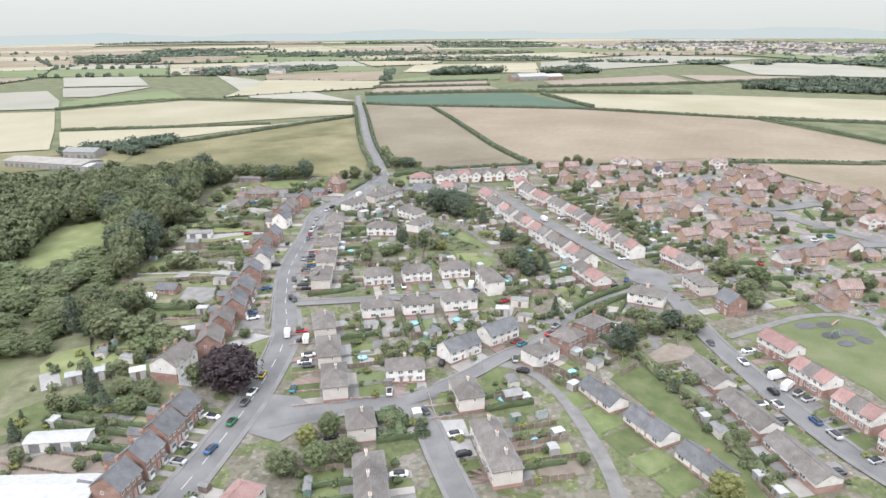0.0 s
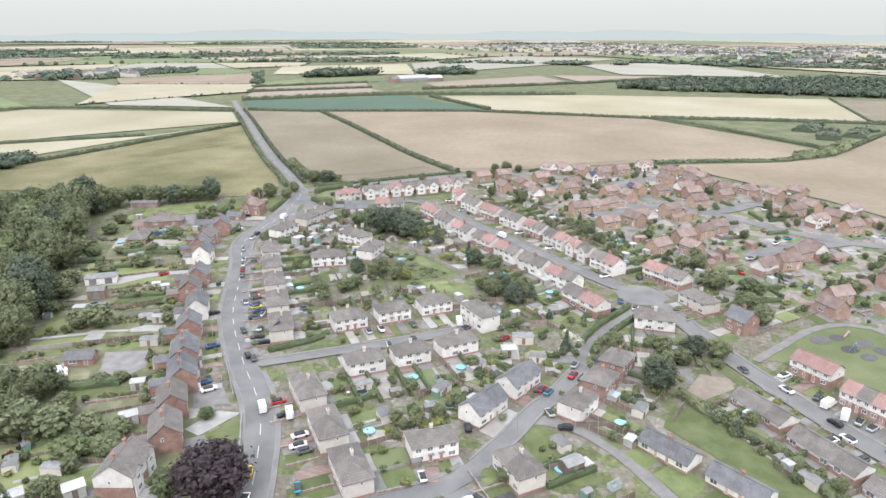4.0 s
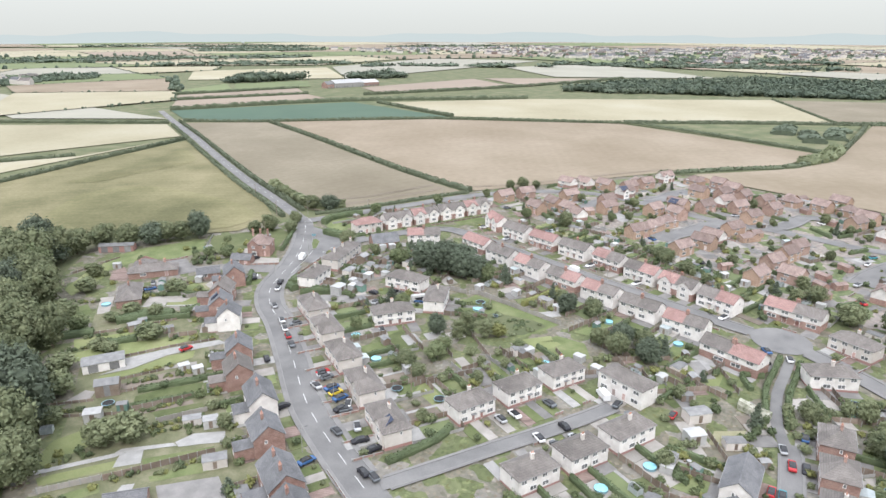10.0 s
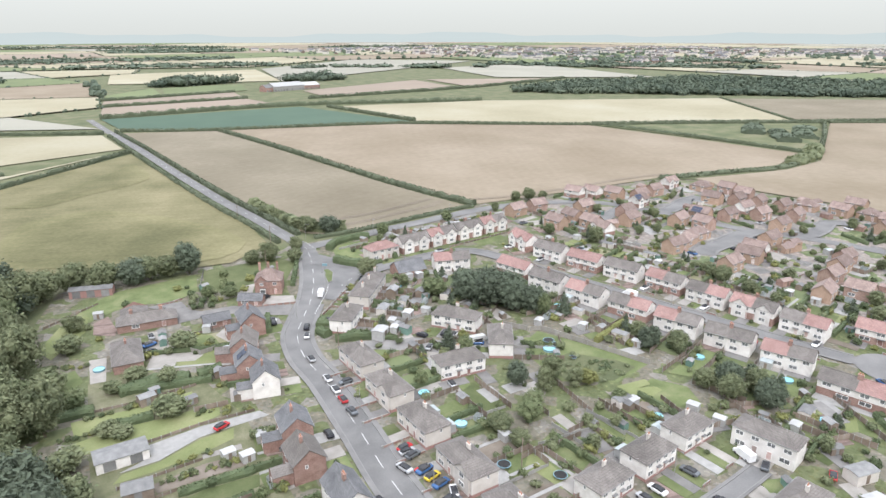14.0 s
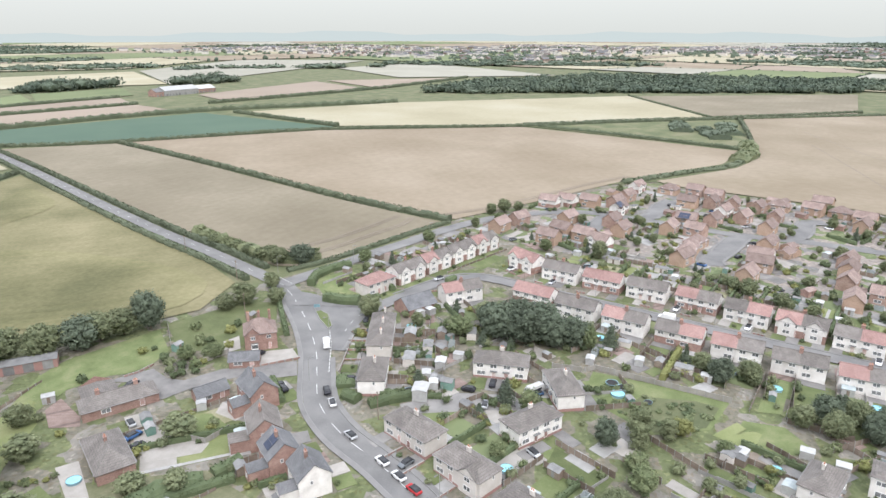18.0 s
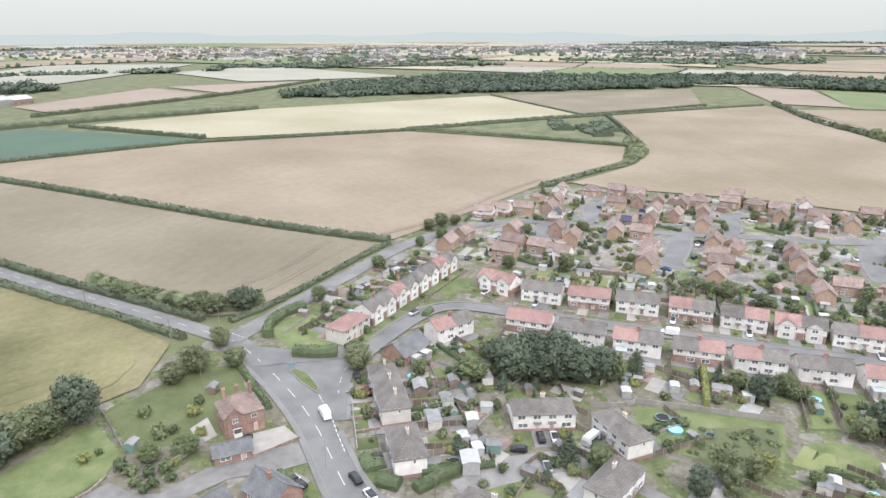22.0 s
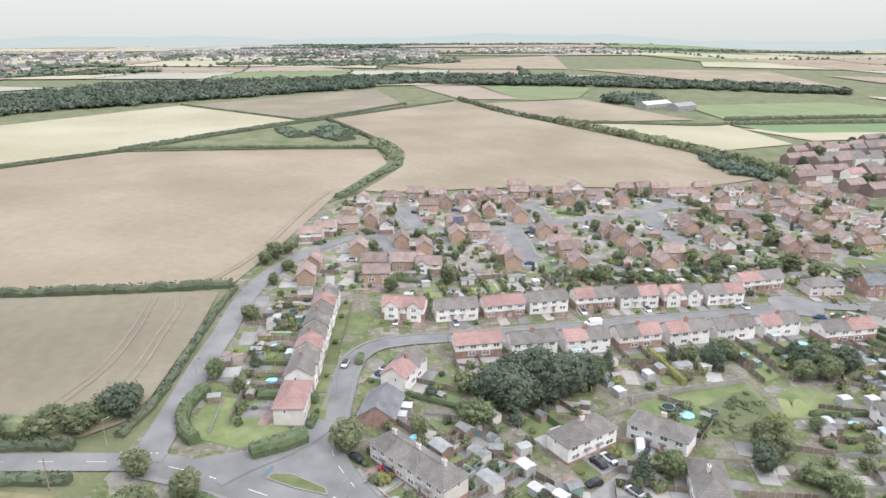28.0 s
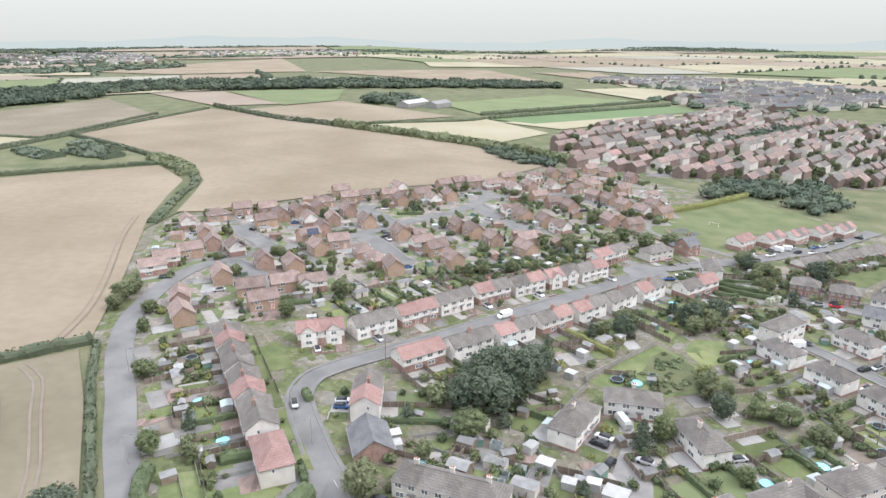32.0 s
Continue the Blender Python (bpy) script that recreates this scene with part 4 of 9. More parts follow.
def proto(key, **kw):
    HOUSE_SPECS[key] = {"units": 2, **kw}
    PROTO[key] = make_house(**kw)
    PROTO[key].location = (0, -3000, -50)


W_LABEL = "white rendered house pair with "
proto("semi", L=12.4, D=7.2, eave=4.7, rise=2.2, plinth=PLINTH, chimneys=1, stack=PEBBLE, label=W_LABEL + "a weathered grey hipped roof", canopy=True)
proto("semi_tall", L=12.4, D=7.0, eave=5.6, rise=2.0, chimneys=0, label="tall plain white rendered house pair with a grey hipped roof")
proto("semi_cross", L=12.4, D=7.2, eave=4.7, rise=2.2, wall=PEBBLE, plinth=PLINTH, gables=((3.2, 4.6),), chimneys=1, stack=PEBBLE, label="pebbledashed house pair with grey hipped roof and front gable")
proto("semi_pebble", L=12.4, D=7.2, eave=4.7, rise=2.2, wall=PEBBLE, plinth=PLINTH, chimneys=1, stack=PEBBLE, label="pebbledashed pair of houses with a grey hipped roof")
proto("row_grey", L=12.0, D=7.2, eave=4.8, rise=2.3, roof="gable", roofs=(TILE_GREY, TILE_GREY), chimneys=1, label=W_LABEL + "a grey tiled roof", canopy=True)
proto("row_red", L=12.0, D=7.2, eave=4.8, rise=2.3, roof="gable", roofs=(TILE_RED, TILE_RED), lower=BRICK, chimneys=0, label=W_LABEL + "a red tiled roof", canopy=True)
proto("row_half", L=12.0, D=7.2, eave=4.8, rise=2.3, roof="gable", roofs=(TILE_GREY, TILE_RED), chimneys=1, label=W_LABEL + "a half grey, half red tiled roof", canopy=True)
proto("row_half_b", L=12.0, D=7.2, eave=4.8, rise=2.3, roof="gable", roofs=(TILE_RED, TILE_GREY), lower=BRICK, chimneys=1, label=W_LABEL + "a half red tiled roof", canopy=True)
proto("twin_red", L=12.6, D=7.4, eave=4.9, rise=2.4, roof="gable", roofs=(TILE_RED, TILE_RED), lower=BRICK, gables=((-3.4, 4.2), (3.4, 4.2)), chimneys=0, label=W_LABEL + "red roof and twin front gables")
proto("twin_grey", L=12.6, D=7.4, eave=4.9, rise=2.4, roof="gable", roofs=(TILE_GREY, TILE_GREY), lower=BRICK, gables=((-3.4, 4.2), (3.4, 4.2)), chimneys=1, label=W_LABEL + "grey roof and twin front gables")
proto("twin_half", L=12.6, D=7.4, eave=4.9, rise=2.4, roof="gable", roofs=(TILE_RED, TILE_GREY), lower=BRICK, gables=((-3.4, 4.2), (3.4, 4.2)), chimneys=1, label="white house pair with red and grey roof and twin gables")
proto("hip_red", L=12.0, D=7.2, eave=4.8, rise=2.3, roof="hip", wall=PEBBLE, roofs=(TILE_RED, TILE_RED), chimneys=0, label="pebbledashed house pair with a bright red hipped roof")
proto("terrace", L=21.0, D=7.2, eave=4.7, rise=2.2, units=4, plinth=PLINTH, wall=PEBBLE, chimneys=3, stack=PEBBLE, label="long pebbledashed terrace with a grey hipped roof", canopy=True)
proto("slate_pair", L=11.5, D=7.2, eave=4.4, rise=2.6, roof="gable", roofs=(SLATE, SLATE), plinth=BRICK, chimneys=0, label="white rendered pair of houses with a dark slate roof")
proto("brick_pair", L=10.0, D=7.6, eave=4.9, rise=2.3, wall=BRICK, roofs=(TILE_GREY, TILE_GREY), chimneys=1, label="red brick pair of houses with a grey brown hipped roof")
proto("bungalow", L=15.0, D=6.8, eave=2.6, rise=2.0, roof="gable", roofs=(SLATE, SLATE), plinth=BRICK, wall=RENDER, chimneys=1, storeys=1, label="white rendered bungalows with a grey gabled roof and brick base")
proto("brown_terrace", L=19.0, D=7.4, eave=2.7, rise=2.0, storeys=1, roof="gable", roofs=(TILE_GREY, TILE_GREY, TILE_GREY), wall=RENDER, lower=BRICK, units=3, chimneys=0, label="low brick and render terrace with a brown roof")
proto("red_terrace", L=15.0, D=7.4, eave=4.8, rise=2.2, roof="gable", roofs=(TILE_RED, TILE_GREY), wall=RENDER, lower=BRICK, units=3, chimneys=0, label="terrace of brick and cream render with red and grey roofs")
proto("red_pair", L=15.0, D=7.4, eave=4.8, rise=2.2, roof="gable", roofs=(TILE_RED, TILE_RED), wall=RENDER, lower=BRICK, units=2, chimneys=0, label="brick and cream render house pair with a red roof")
proto("brick_old", wing=5.0, L=10.5, D=7.8, eave=5.4, rise=3.1, roof="gable", roofs=(SLATE, SLATE), wall=BRICK, chimneys=2, bay=True, label="old red brick house with a slate roof and two chimneys")
proto("brick_single", wing=4.5, L=8.0, D=7.4, eave=5.2, rise=3.0, roof="gable", roofs=(SLATE,), wall=BRICK, units=1, chimneys=1, label="red brick house with a grey slate gabled roof")
proto("brick_tile", wing=4.5, L=8.5, D=7.4, eave=5.2, rise=2.9, roof="gable", roofs=(TILE_GREY,), wall=BRICK, units=1, chimneys=1, label="red brick house with a weathered tile roof")
proto("white_single", wing=4.0, L=8.0, D=7.2, eave=5.2, rise=3.0, roof="gable", roofs=(SLATE,), wall=RENDER, units=1, chimneys=1, label="white rendered house with a slate roof")
proto("villa", gables=((-2.6, 4.4),), L=11.0, D=8.5, eave=5.6, rise=3.2, roof="hip", roofs=(TILE_BROWN,), wall=BRICK, units=1, chimneys=3, tall=1.9, bay=True, label="detached red brick villa with hipped roof and tall chimneys")
proto("big_white", L=12.0, D=9.0, eave=5.6, rise=3.2, roof="gable", roofs=(TILE_GREY,), wall=RENDER, lower=BRICK, units=1, gables=((-3.5, 4.0), (3.5, 4.0)), chimneys=2, label="large white and brick house with two gables")
proto("estate_a", plain=1, ends=False, L=7.6, D=6.4, eave=4.3, rise=2.6, roof="gable", roofs=(TILE_BROWN,), wall=SALMON, units=1, chimneys=0, label="modern salmon brick house with a brown tiled roof")
proto("estate_b", plain=1, ends=False, L=8.2, D=6.6, eave=4.3, rise=2.6, roof="gable", roofs=(TILE_BROWN,), wall=ORANGE, units=1, chimneys=0, label="modern buff brick house with a brown tiled roof")
proto("estate_c", plain=1, ends=False, L=8.2, D=6.4, eave=4.3, rise=2.5, roof="gable", roofs=(TILE_BROWN,), wall=RENDER, lower=BRICK, units=1, gables=((-2.2, 3.4),), chimneys=0, label="modern brick house with a white gable and brown roof")
proto("estate_d", plain=1, ends=False, L=8.8, D=7.2, eave=3.4, rise=2.7, roof="hip", roofs=(TILE_BROWN,), wall=ORANGE, units=1, chimneys=0, label="modern buff brick house with a brown hipped roof")
proto("low_grey", L=14.0, D=8.0, eave=2.7, rise=2.6, roof="hip", roofs=(TILE_GREY,), wall=BRICK, units=1, chimneys=1, storeys=1, label="brick bungalow with a large grey roof")
proto("low_cross", L=16.0, D=7.4, eave=2.7, rise=2.2, roof="hip", roofs=(TILE_GREY,), wall=BRICK, units=1, chimneys=2, storeys=1, wing=7, wing_w=7.4, label="long brick bungalow with a cross-hipped grey roof")
proto("low_dark", L=14.0, D=9.0, eave=2.8, rise=3.0, roof="gable", roofs=(SLATE,), wall=BRICK, units=1, chimneys=0, storeys=1, label="brick bungalow with a dark slate gabled roof")
proto("garage_brick", L=7.0, D=5.0, eave=2.4, rise=1.7, roof="gable", roofs=(SLATE,), wall=BRICK, units=1, chimneys=0, storeys=1, label="low brick garage with a slate roof")

HOUSES = []


def house(key, x, y, a, label="", sx=1.0, gap=True):
    """Place a house with its front turned to a degrees (0 is south, 90 east)."""
    ob = PROTO[key]
    m = pose(x, y, h(x, y) + 0.08, 0, 0, a)
    if key in USED:
        ob = copy_thing(ob, m)
    else:
        USED.add(key)
        ob.matrix_basis = m
    ob.scale = (sx, TRUE, TRUE)
    HOUSE_SCALE[(key, x, y)] = sx
    if label:
        ob["label"] = label
    HOUSES.append((key, x, y, a))
    return ob


# main road, east side
MAIN_PAIRS = "pairs along the main road"
for x, y, a, sx in ((9.1, 277.4, -95, 0.99), (7.0, 262.2, -95, 0.95), (5.1, 247, -95, 0.92), (3.3, 231.2, -97, 0.99), (1.2, 215.4, -97, 1.0), (0.6, 179.4, -88, 0.93), (1.3, 163.6, -90, 1.0), (2.1, 148.4, -91, 0.98)):
    house("semi_cross" if y in (262.2, 231.2, 215.4) else "semi_pebble", x, y, a, sx=sx)["group"] = MAIN_PAIRS
# side street pairs
SIDE_PAIRS = "pairs on the side street"
for x, y, a, sx in ((19.8, 211.6, 0, 0.78), (33.0, 211.3, -1, 0.78), (46.4, 211.2, -2, 0.78), (42.2, 186.2, 180, 0.85), (29.2, 186.4, 178, 0.76), (16.9, 187.0, 178, 0.78)):
    house("semi", x, y, a, sx=sx)["group"] = SIDE_PAIRS
house("semi_tall", 55.6, 198.7, -85)
# southern close
house("semi", 19.9, 149.6, -6, "white rendered pair of houses set alone in its garden", sx=0.79)
house("semi_pebble", 6.8, 128.6, -90, sx=0.65)
house("terrace", 7.0, 107, 88, sx=0.95)
house("semi_pebble", 32.6, 135.6, -87, sx=0.8)
house("terrace", 33.5, 113.6, -89, sx=0.87)
for x, y in ((35.8, 157.3), (48.5, 163.7)):
    house("slate_pair", x, y, 26, sx=0.92)["group"] = "slate roofed pairs"
for x, y in ((75.5, 160.8), (66, 155)):
    house("brick_pair", x, y, 210, sx=0.84)["group"] = "brick pairs"
house("semi", 56.0, 149.5, 207, sx=0.68)
for x, y in ((64.6, 129), (69.6, 114.9), (74.3, 100.8)):
    house("bungalow", x, y, -75, sx=0.77)["group"] = "grey roofed bungalows"
for x, y, sx in ((94.2, 131.7, 0.71), (93.7, 114.8, 0.8), (93.6, 97.6, 0.8)):
    house("brown_terrace", x, y, 91, sx=sx)["group"] = "brown roofed terraces"
for x, y, k in ((119.2, 138.3, "red_pair"), (117.4, 123.2, "red_terrace"), (117.0, 108.5, "red_terrace"), (116.2, 94, "red_terrace"), (115.6, 79.5, "red_terrace")):
    house(k, x, y, -82, sx=0.69)["group"] = "red roofed terraces"
# turning circle
house("row_half_b", 126, 200.1, -80, sx=1.3)
house("semi", 100.4, 176, 141, sx=0.89)
house("semi_pebble", 121.5, 180.8, -90, sx=0.9)
house("brick_single", 121.8, 164.6, -85, sx=0.85)
# long street: west side, east side
STREET_HOUSES = "houses along the street"
for k, x, y, a in (("row_half", 93.4, 212.1, 103), ("row_grey", 91, 226.2, 102), ("row_half", 88.6, 240, 101), ("row_half_b", 86.3, 253.9, 99), ("row_half", 84, 268.2, 97), ("row_grey", 82.3, 282.2, 96), ("row_red", 81.7, 296.2, 96),
                   ("row_grey", 103.1, 299.8, -83), ("row_red", 105.4, 286.2, -82), ("row_grey", 108.6, 273, -80), ("row_half_b", 111.2, 258.5, -85), ("row_half", 112.4, 244.8, -85), ("twin_half", 113.6, 231, -85), ("row_half", 114.8, 217.3, -85)):
    house(k, x, y, a, sx=0.98)["group"] = STREET_HOUSES
house("row_half_b", 89.8, 194.7, 96, sx=1.29)
house("twin_red", 103.6, 313.9, -102, sx=0.93)
# facing the close, north side
for k, x, y in (("hip_red", 56, 337.6), ("twin_grey", 69.2, 337.3), ("twin_half", 82, 337), ("twin_grey", 94.8, 336.6), ("twin_half", 107.6, 336.2)):
    house(k, x, y, -3, sx=0.93)["group"] = "houses along the close"
house("row_half", 68.6, 314.3, 154)
house("low_dark", 54.2, 319.2, 168, sx=0.7)
house("terrace", 33.9, 312.3, -139, sx=0.94)
house("semi", 18.3, 299.1, -140, sx=0.9)
house("semi", 42.1, 279.8, -61, sx=1.03)
house("semi", 43.1, 263.5, -131, sx=0.96)
house("semi", 26.8, 261.2, -14, sx=0.95)
# main road, west side
house("villa", 12.0, 334.4, -32, sx=0.72)
house("garage_brick", 3.4, 328.6, -40)
house("brick_single", -4.0, 312.4, 79)
house("garage_brick", -10.0, 321.8, -10)
house("brick_tile", -10.9, 300.3, 62, sx=0.94)
house("brick_single", -13.8, 291.0, 72, sx=0.85)
house("white_single", -13.8, 282.2, 70, sx=0.85)
house("brick_single", -17.0, 261.6, 75, sx=0.9)
house("brick_tile", -20.2, 251.4, 80, sx=0.88)
house("white_single", -19.3, 237.3, 82, sx=1.15)
house("brick_single", -22.4, 224.2, 84, sx=0.95)
house("brick_old", -24.5, 209, 86, sx=0.9)
house("brick_old", -25.8, 198, 87, sx=0.9)
house("brick_tile", -28.7, 187, 88)
house("brick_tile", -30.5, 175.5, 88, "brick and white render house with a brown tiled roof")
house("big_white", -38.4, 165.2, 66, sx=0.8)
for x, y in ((-33.2, 142), (-35.6, 134.7), (-38.4, 126.5), (-41.3, 118.5)):
    house("brick_old", x, y, 66, sx=0.62)
house("hip_red", -18, 108, 60, "red brick house with a red tiled hipped roof", sx=0.85)
house("low_cross", -25, 333.4, -14, sx=0.95)
house("low_grey", -34.8, 316.6, 78, "brick bungalow with a dark hipped roof", sx=1.0)
house("garage_brick", -49.5, 220, -18)
# estate
ESTATE_KEYS = "estate_a estate_b estate_b estate_c estate_b estate_d estate_a".split()
erng = random.Random(11)


def estate(turn, *places):
    for x, y in places:
        x, y = x + 3, y + .5
        house(erng.choice(ESTATE_KEYS), x, y, turn + erng.uniform(-8, 8) + erng.choice((0, 180)))


estate(-90, (170, 348), (177, 343), (183, 335), (229, 318), (234, 307), (231, 297), (185, 292), (235, 270), (238, 257), (174, 284), (139, 323), (128, 322), (139, 313), (136, 305))
estate(-90, (161, 256), (153, 254), (242, 247), (237, 237), (233, 222), (248, 202), (251, 192), (249, 184), (240, 178), (190, 198), (150, 217), (196, 170), (249, 145), (259, 97), (152, 161), (208, 117), (190, 115))
estate(0, (181, 320), (222, 331), (203, 327), (190, 326), (219, 294), (223, 286), (208, 285), (193, 284), (205, 276), (215, 266), (197, 264), (163, 314), (155, 306), (170, 293), (161, 279), (151, 278), (141, 276))
estate(0, (139, 343), (127, 344), (176, 258), (140, 254), (226, 236), (227, 210), (244, 170), (230, 171), (177, 232), (168, 230), (156, 228), (182, 197), (171, 193), (160, 193))
estate(0, (188, 167), (226, 149), (256, 127), (251, 119), (233, 122), (202, 141), (193, 139), (247, 94), (230, 91), (181, 140), (169, 140), (161, 166))

# further houses in the gaps of the estate
road_xy = np.array([p[:2] for p in ROAD_SPOTS])
road_w = np.array([p[2] for p in ROAD_SPOTS])


def room(x, y, gap_house, gap_road):
    """True where no house stands within one distance and no road edge within another."""
    near = min(math.hypot(x - q[1], y - q[2]) for q in HOUSES)
    return near > gap_house and (np.hypot(road_xy[:, 0] - x, road_xy[:, 1] - y) - road_w).min() > gap_road


added = 0
for i in range(3000):
    x, y = erng.uniform(124, 264), erng.uniform(88, 356)
    if added < 14 and inside(ESTATE_AREA, x, y) and x > 140 + 8 * math.sin(y) and room(x, y, 10.2, 4.6):
        estate(-90 if erng.random() < 0.6 else 0, (x, y))
        added += 1


# ---- trees, hedges ----
def leaf_cloud(blobs, n, size, rnd, core=0.82):
    """Clumps of small leaf faces over blobs, with a darker rough core inside."""
    vs, fs = [], []
    total = sum(r[3] ** 2 for r in blobs)
    for bx, by, bz, br, sq in [(*b, 1.0) if len(b) == 4 else b for b in blobs]:
        k = max(20, int(n * br * br / total))
        for _ in range(k):
            d = Vector((rnd.gauss(0, 1), rnd.gauss(0, 1), rnd.gauss(0, 1) * 0.9 + 0.25)).normalized()
            r = br * rnd.choice((rnd.uniform(0.78, 1.02), rnd.uniform(0.9, 1.1), rnd.uniform(1.0, 1.3)))
            p = Vector((bx + d.x * r, by + d.y * r, bz + d.z * r * sq))
            nrm = (d + Vector((rnd.gauss(0, 0.5), rnd.gauss(0, 0.5), rnd.gauss(0, 0.5) + 0.15))).normalized()
            t = nrm.orthogonal().normalized()
            b = nrm.cross(t)
            a = rnd.uniform(0, 6.28)
            t, b = t * math.cos(a) + b * math.sin(a), b * math.cos(a) - t * math.sin(a)
            s = size * rnd.uniform(0.6, 1.3)
            i = len(vs)
            vs += [p - t * s, p - b * s * 0.55, p + t * s, p + b * s * 0.55 + nrm * s * 0.2]
            fs.append((i, i + 1, i + 2, i + 3))
        bm = bmesh.new()
        bmesh.ops.create_icosphere(bm, subdivisions=1, radius=br * core)
        i = len(vs)
        for v in bm.verts:
            vs.append((bx + v.co.x * rnd.uniform(0.8, 1.05), by + v.co.y * rnd.uniform(0.8, 1.05), bz + v.co.z * sq * rnd.uniform(0.8, 1.05)))
        fs += [tuple(i + v.index for v in f.verts) for f in bm.faces]
        bm.free()
    return vs, fs


def crown_mesh(name, blobs, n, size, mat, seed):
    v, f = leaf_cloud(blobs, n, size, random.Random(seed))
    return flat_mesh(name, v, f, mat)


def trunk_mesh(height, r, seed):
    rnd = random.Random(seed)
    bm = bmesh.new()

    def limb(a, b, r0, r1):
        d = b - a
        m = Matrix.Translation((a + b) / 2) @ d.to_track_quat("Z", "Y").to_matrix().to_4x4()
        bmesh.ops.create_cone(bm, cap_ends=True, segments=6, radius1=r0, radius2=r1, depth=d.length, matrix=m)

    top = Vector((rnd.uniform(-0.3, 0.3), rnd.uniform(-0.3, 0.3), height))
    limb(Vector((0, 0, -0.6)), top * 0.5, r, r * 0.75)
    limb(top * 0.5, top, r * 0.75, r * 0.3)
    for i in range(4):
        s = top * rnd.uniform(0.4, 0.75)
        a = rnd.uniform(0, 6.28)
        limb(s, s + Vector((math.cos(a), math.sin(a), 0.9)) * height * 0.35, r * 0.4, r * 0.12)
    return mesh_of(bm, "trunk", BARK)


def make_tree(kind, seed, leaf, label, n=900, size=0.42):
    """A tree about 10 m high and 8 m wide, standing at the origin."""
    rnd = random.Random(seed)
    blobs = []
    if kind == "round":
        for i in range(30):
            u = 1 - 2 * (i + .5) / 30
            a, q = i * 2.39996, math.sqrt(1 - u * u)
            k = rnd.uniform(.82, 1.1)
            blobs.append((math.cos(a) * q * 2.9 * k, math.sin(a) * q * 2.9 * k, 5.0 + u * 3.5 * k, rnd.choice((rnd.uniform(.7, 1.1), rnd.uniform(1.1, 1.6)))))
        blobs.append((0, 0, 5.0, 3.45, 1.12))
        blobs.append((0.4, 0.3, 2.6, 1.9))
    elif kind == "cone":
        for i in range(9):
            t = i / 8
            blobs.append((rnd.uniform(-0.2, 0.2), rnd.uniform(-0.2, 0.2), 1.0 + 8.6 * t, 1.9 * (1 - t) ** 0.8 + 0.3))
    elif kind == "tall":
        for i in range(10):
            a = i * 2.4
            t = i / 9
            r = 1.7 * math.sin(math.pi * (0.25 + 0.7 * t))
            blobs.append((math.cos(a) * r, math.sin(a) * r, 2 + 7.0 * t, rnd.uniform(1.2, 1.9)))
    elif kind == "willow":
        for i in range(10):
            a = i * 2.4
            r = rnd.uniform(1.8, 3.0)
            blobs.append((math.cos(a) * r, math.sin(a) * r, rnd.uniform(2.6, 5.2), rnd.uniform(1.0, 1.5), 1.5))
        blobs.append((0, 0, 6, 2.4))
    else:
        for i in range(5):
            a = i * 2.4
            blobs.append((math.cos(a) * 0.55, math.sin(a) * 0.55, rnd.uniform(0.5, 1.0), rnd.uniform(0.5, 0.75)))
    if kind == "shrub":
        ob = tagged(new("shrub", crown_mesh("shrub", blobs, n, size, leaf, seed)), label, "shrub")
    else:
        ob = tagged(new("tree"), label, "tree")
        c = new("crown", crown_mesh("crown", blobs, n, size, leaf, seed))
        c.parent = ob
        t = new("trunk", trunk_mesh(6.5, 0.28, seed))
        t.parent = ob
    ob.location = (0, -3000, -80)
    return ob


TREES = {
    "oak": [make_tree("round", s, LEAF, "full-crowned dark green broadleaf tree", 2600, 0.31) for s in (1, 2, 3, 4)],
    "deep": [make_tree("round", s, LEAF_DARK, "full dark green tree of a dense copse", 2600, 0.31) for s in (31, 32)],
    "ash": [make_tree("tall", s, LEAF, "tall dark green broadleaf tree", 1700, 0.32) for s in (5, 6)],
    "light": [make_tree("round", s, LEAF_LIGHT, "light green broadleaf garden tree", 1800, 0.3) for s in (7, 8)],
    "conifer": [make_tree("cone", s, LEAF_DARK, "dark green pointed conifer tree", 900, 0.3) for s in (9, 10)],
    "willow": [make_tree("willow", s, LEAF_LIGHT, "pale green weeping willow", 1200, 0.3) for s in (11,)],
    "copper": [make_tree("round", 12, LEAF_PURPLE, "dark purple copper beech", 2800, 0.3)],
    "gold": [make_tree("round", 13, LEAF_GOLD, "golden yellow garden tree", 800, 0.34)],
    "shrub": [make_tree("shrub", s, m, "rounded green garden shrub", 105, 0.2) for s, m in ((14, LEAF), (15, LEAF_LIGHT), (16, HEDGE))],
    "goldshrub": [make_tree("shrub", 17, LEAF_GOLD, "golden yellow garden shrub", 105, 0.2)],
    "bush": [make_tree("shrub", s, m, "rounded green garden shrub", 48, 0.3) for s, m in ((20, LEAF), (22, LEAF_LIGHT), (23, HEDGE))],
    "goldbush": [make_tree("shrub", 24, LEAF_GOLD, "golden yellow garden shrub", 48, 0.3)],
    "farcone": [make_tree("cone", 25, LEAF_DARK, "dark green pointed conifer tree", 300, 0.5)],
    "speck": [make_tree("round", s, LEAF, "small green broadleaf tree", 150, 0.95) for s in (41, 42)],
    "far": [make_tree("round", s, LEAF, "full-crowned green broadleaf tree", 620, 0.5) for s in (18, 19)],
}
PLANTED = set()
BUSHES = ("shrub", "goldshrub", "bush", "goldbush")
trng = random.Random(21)
LEFT = {"shrub": 125, "tree": 175}
MASSES = {}


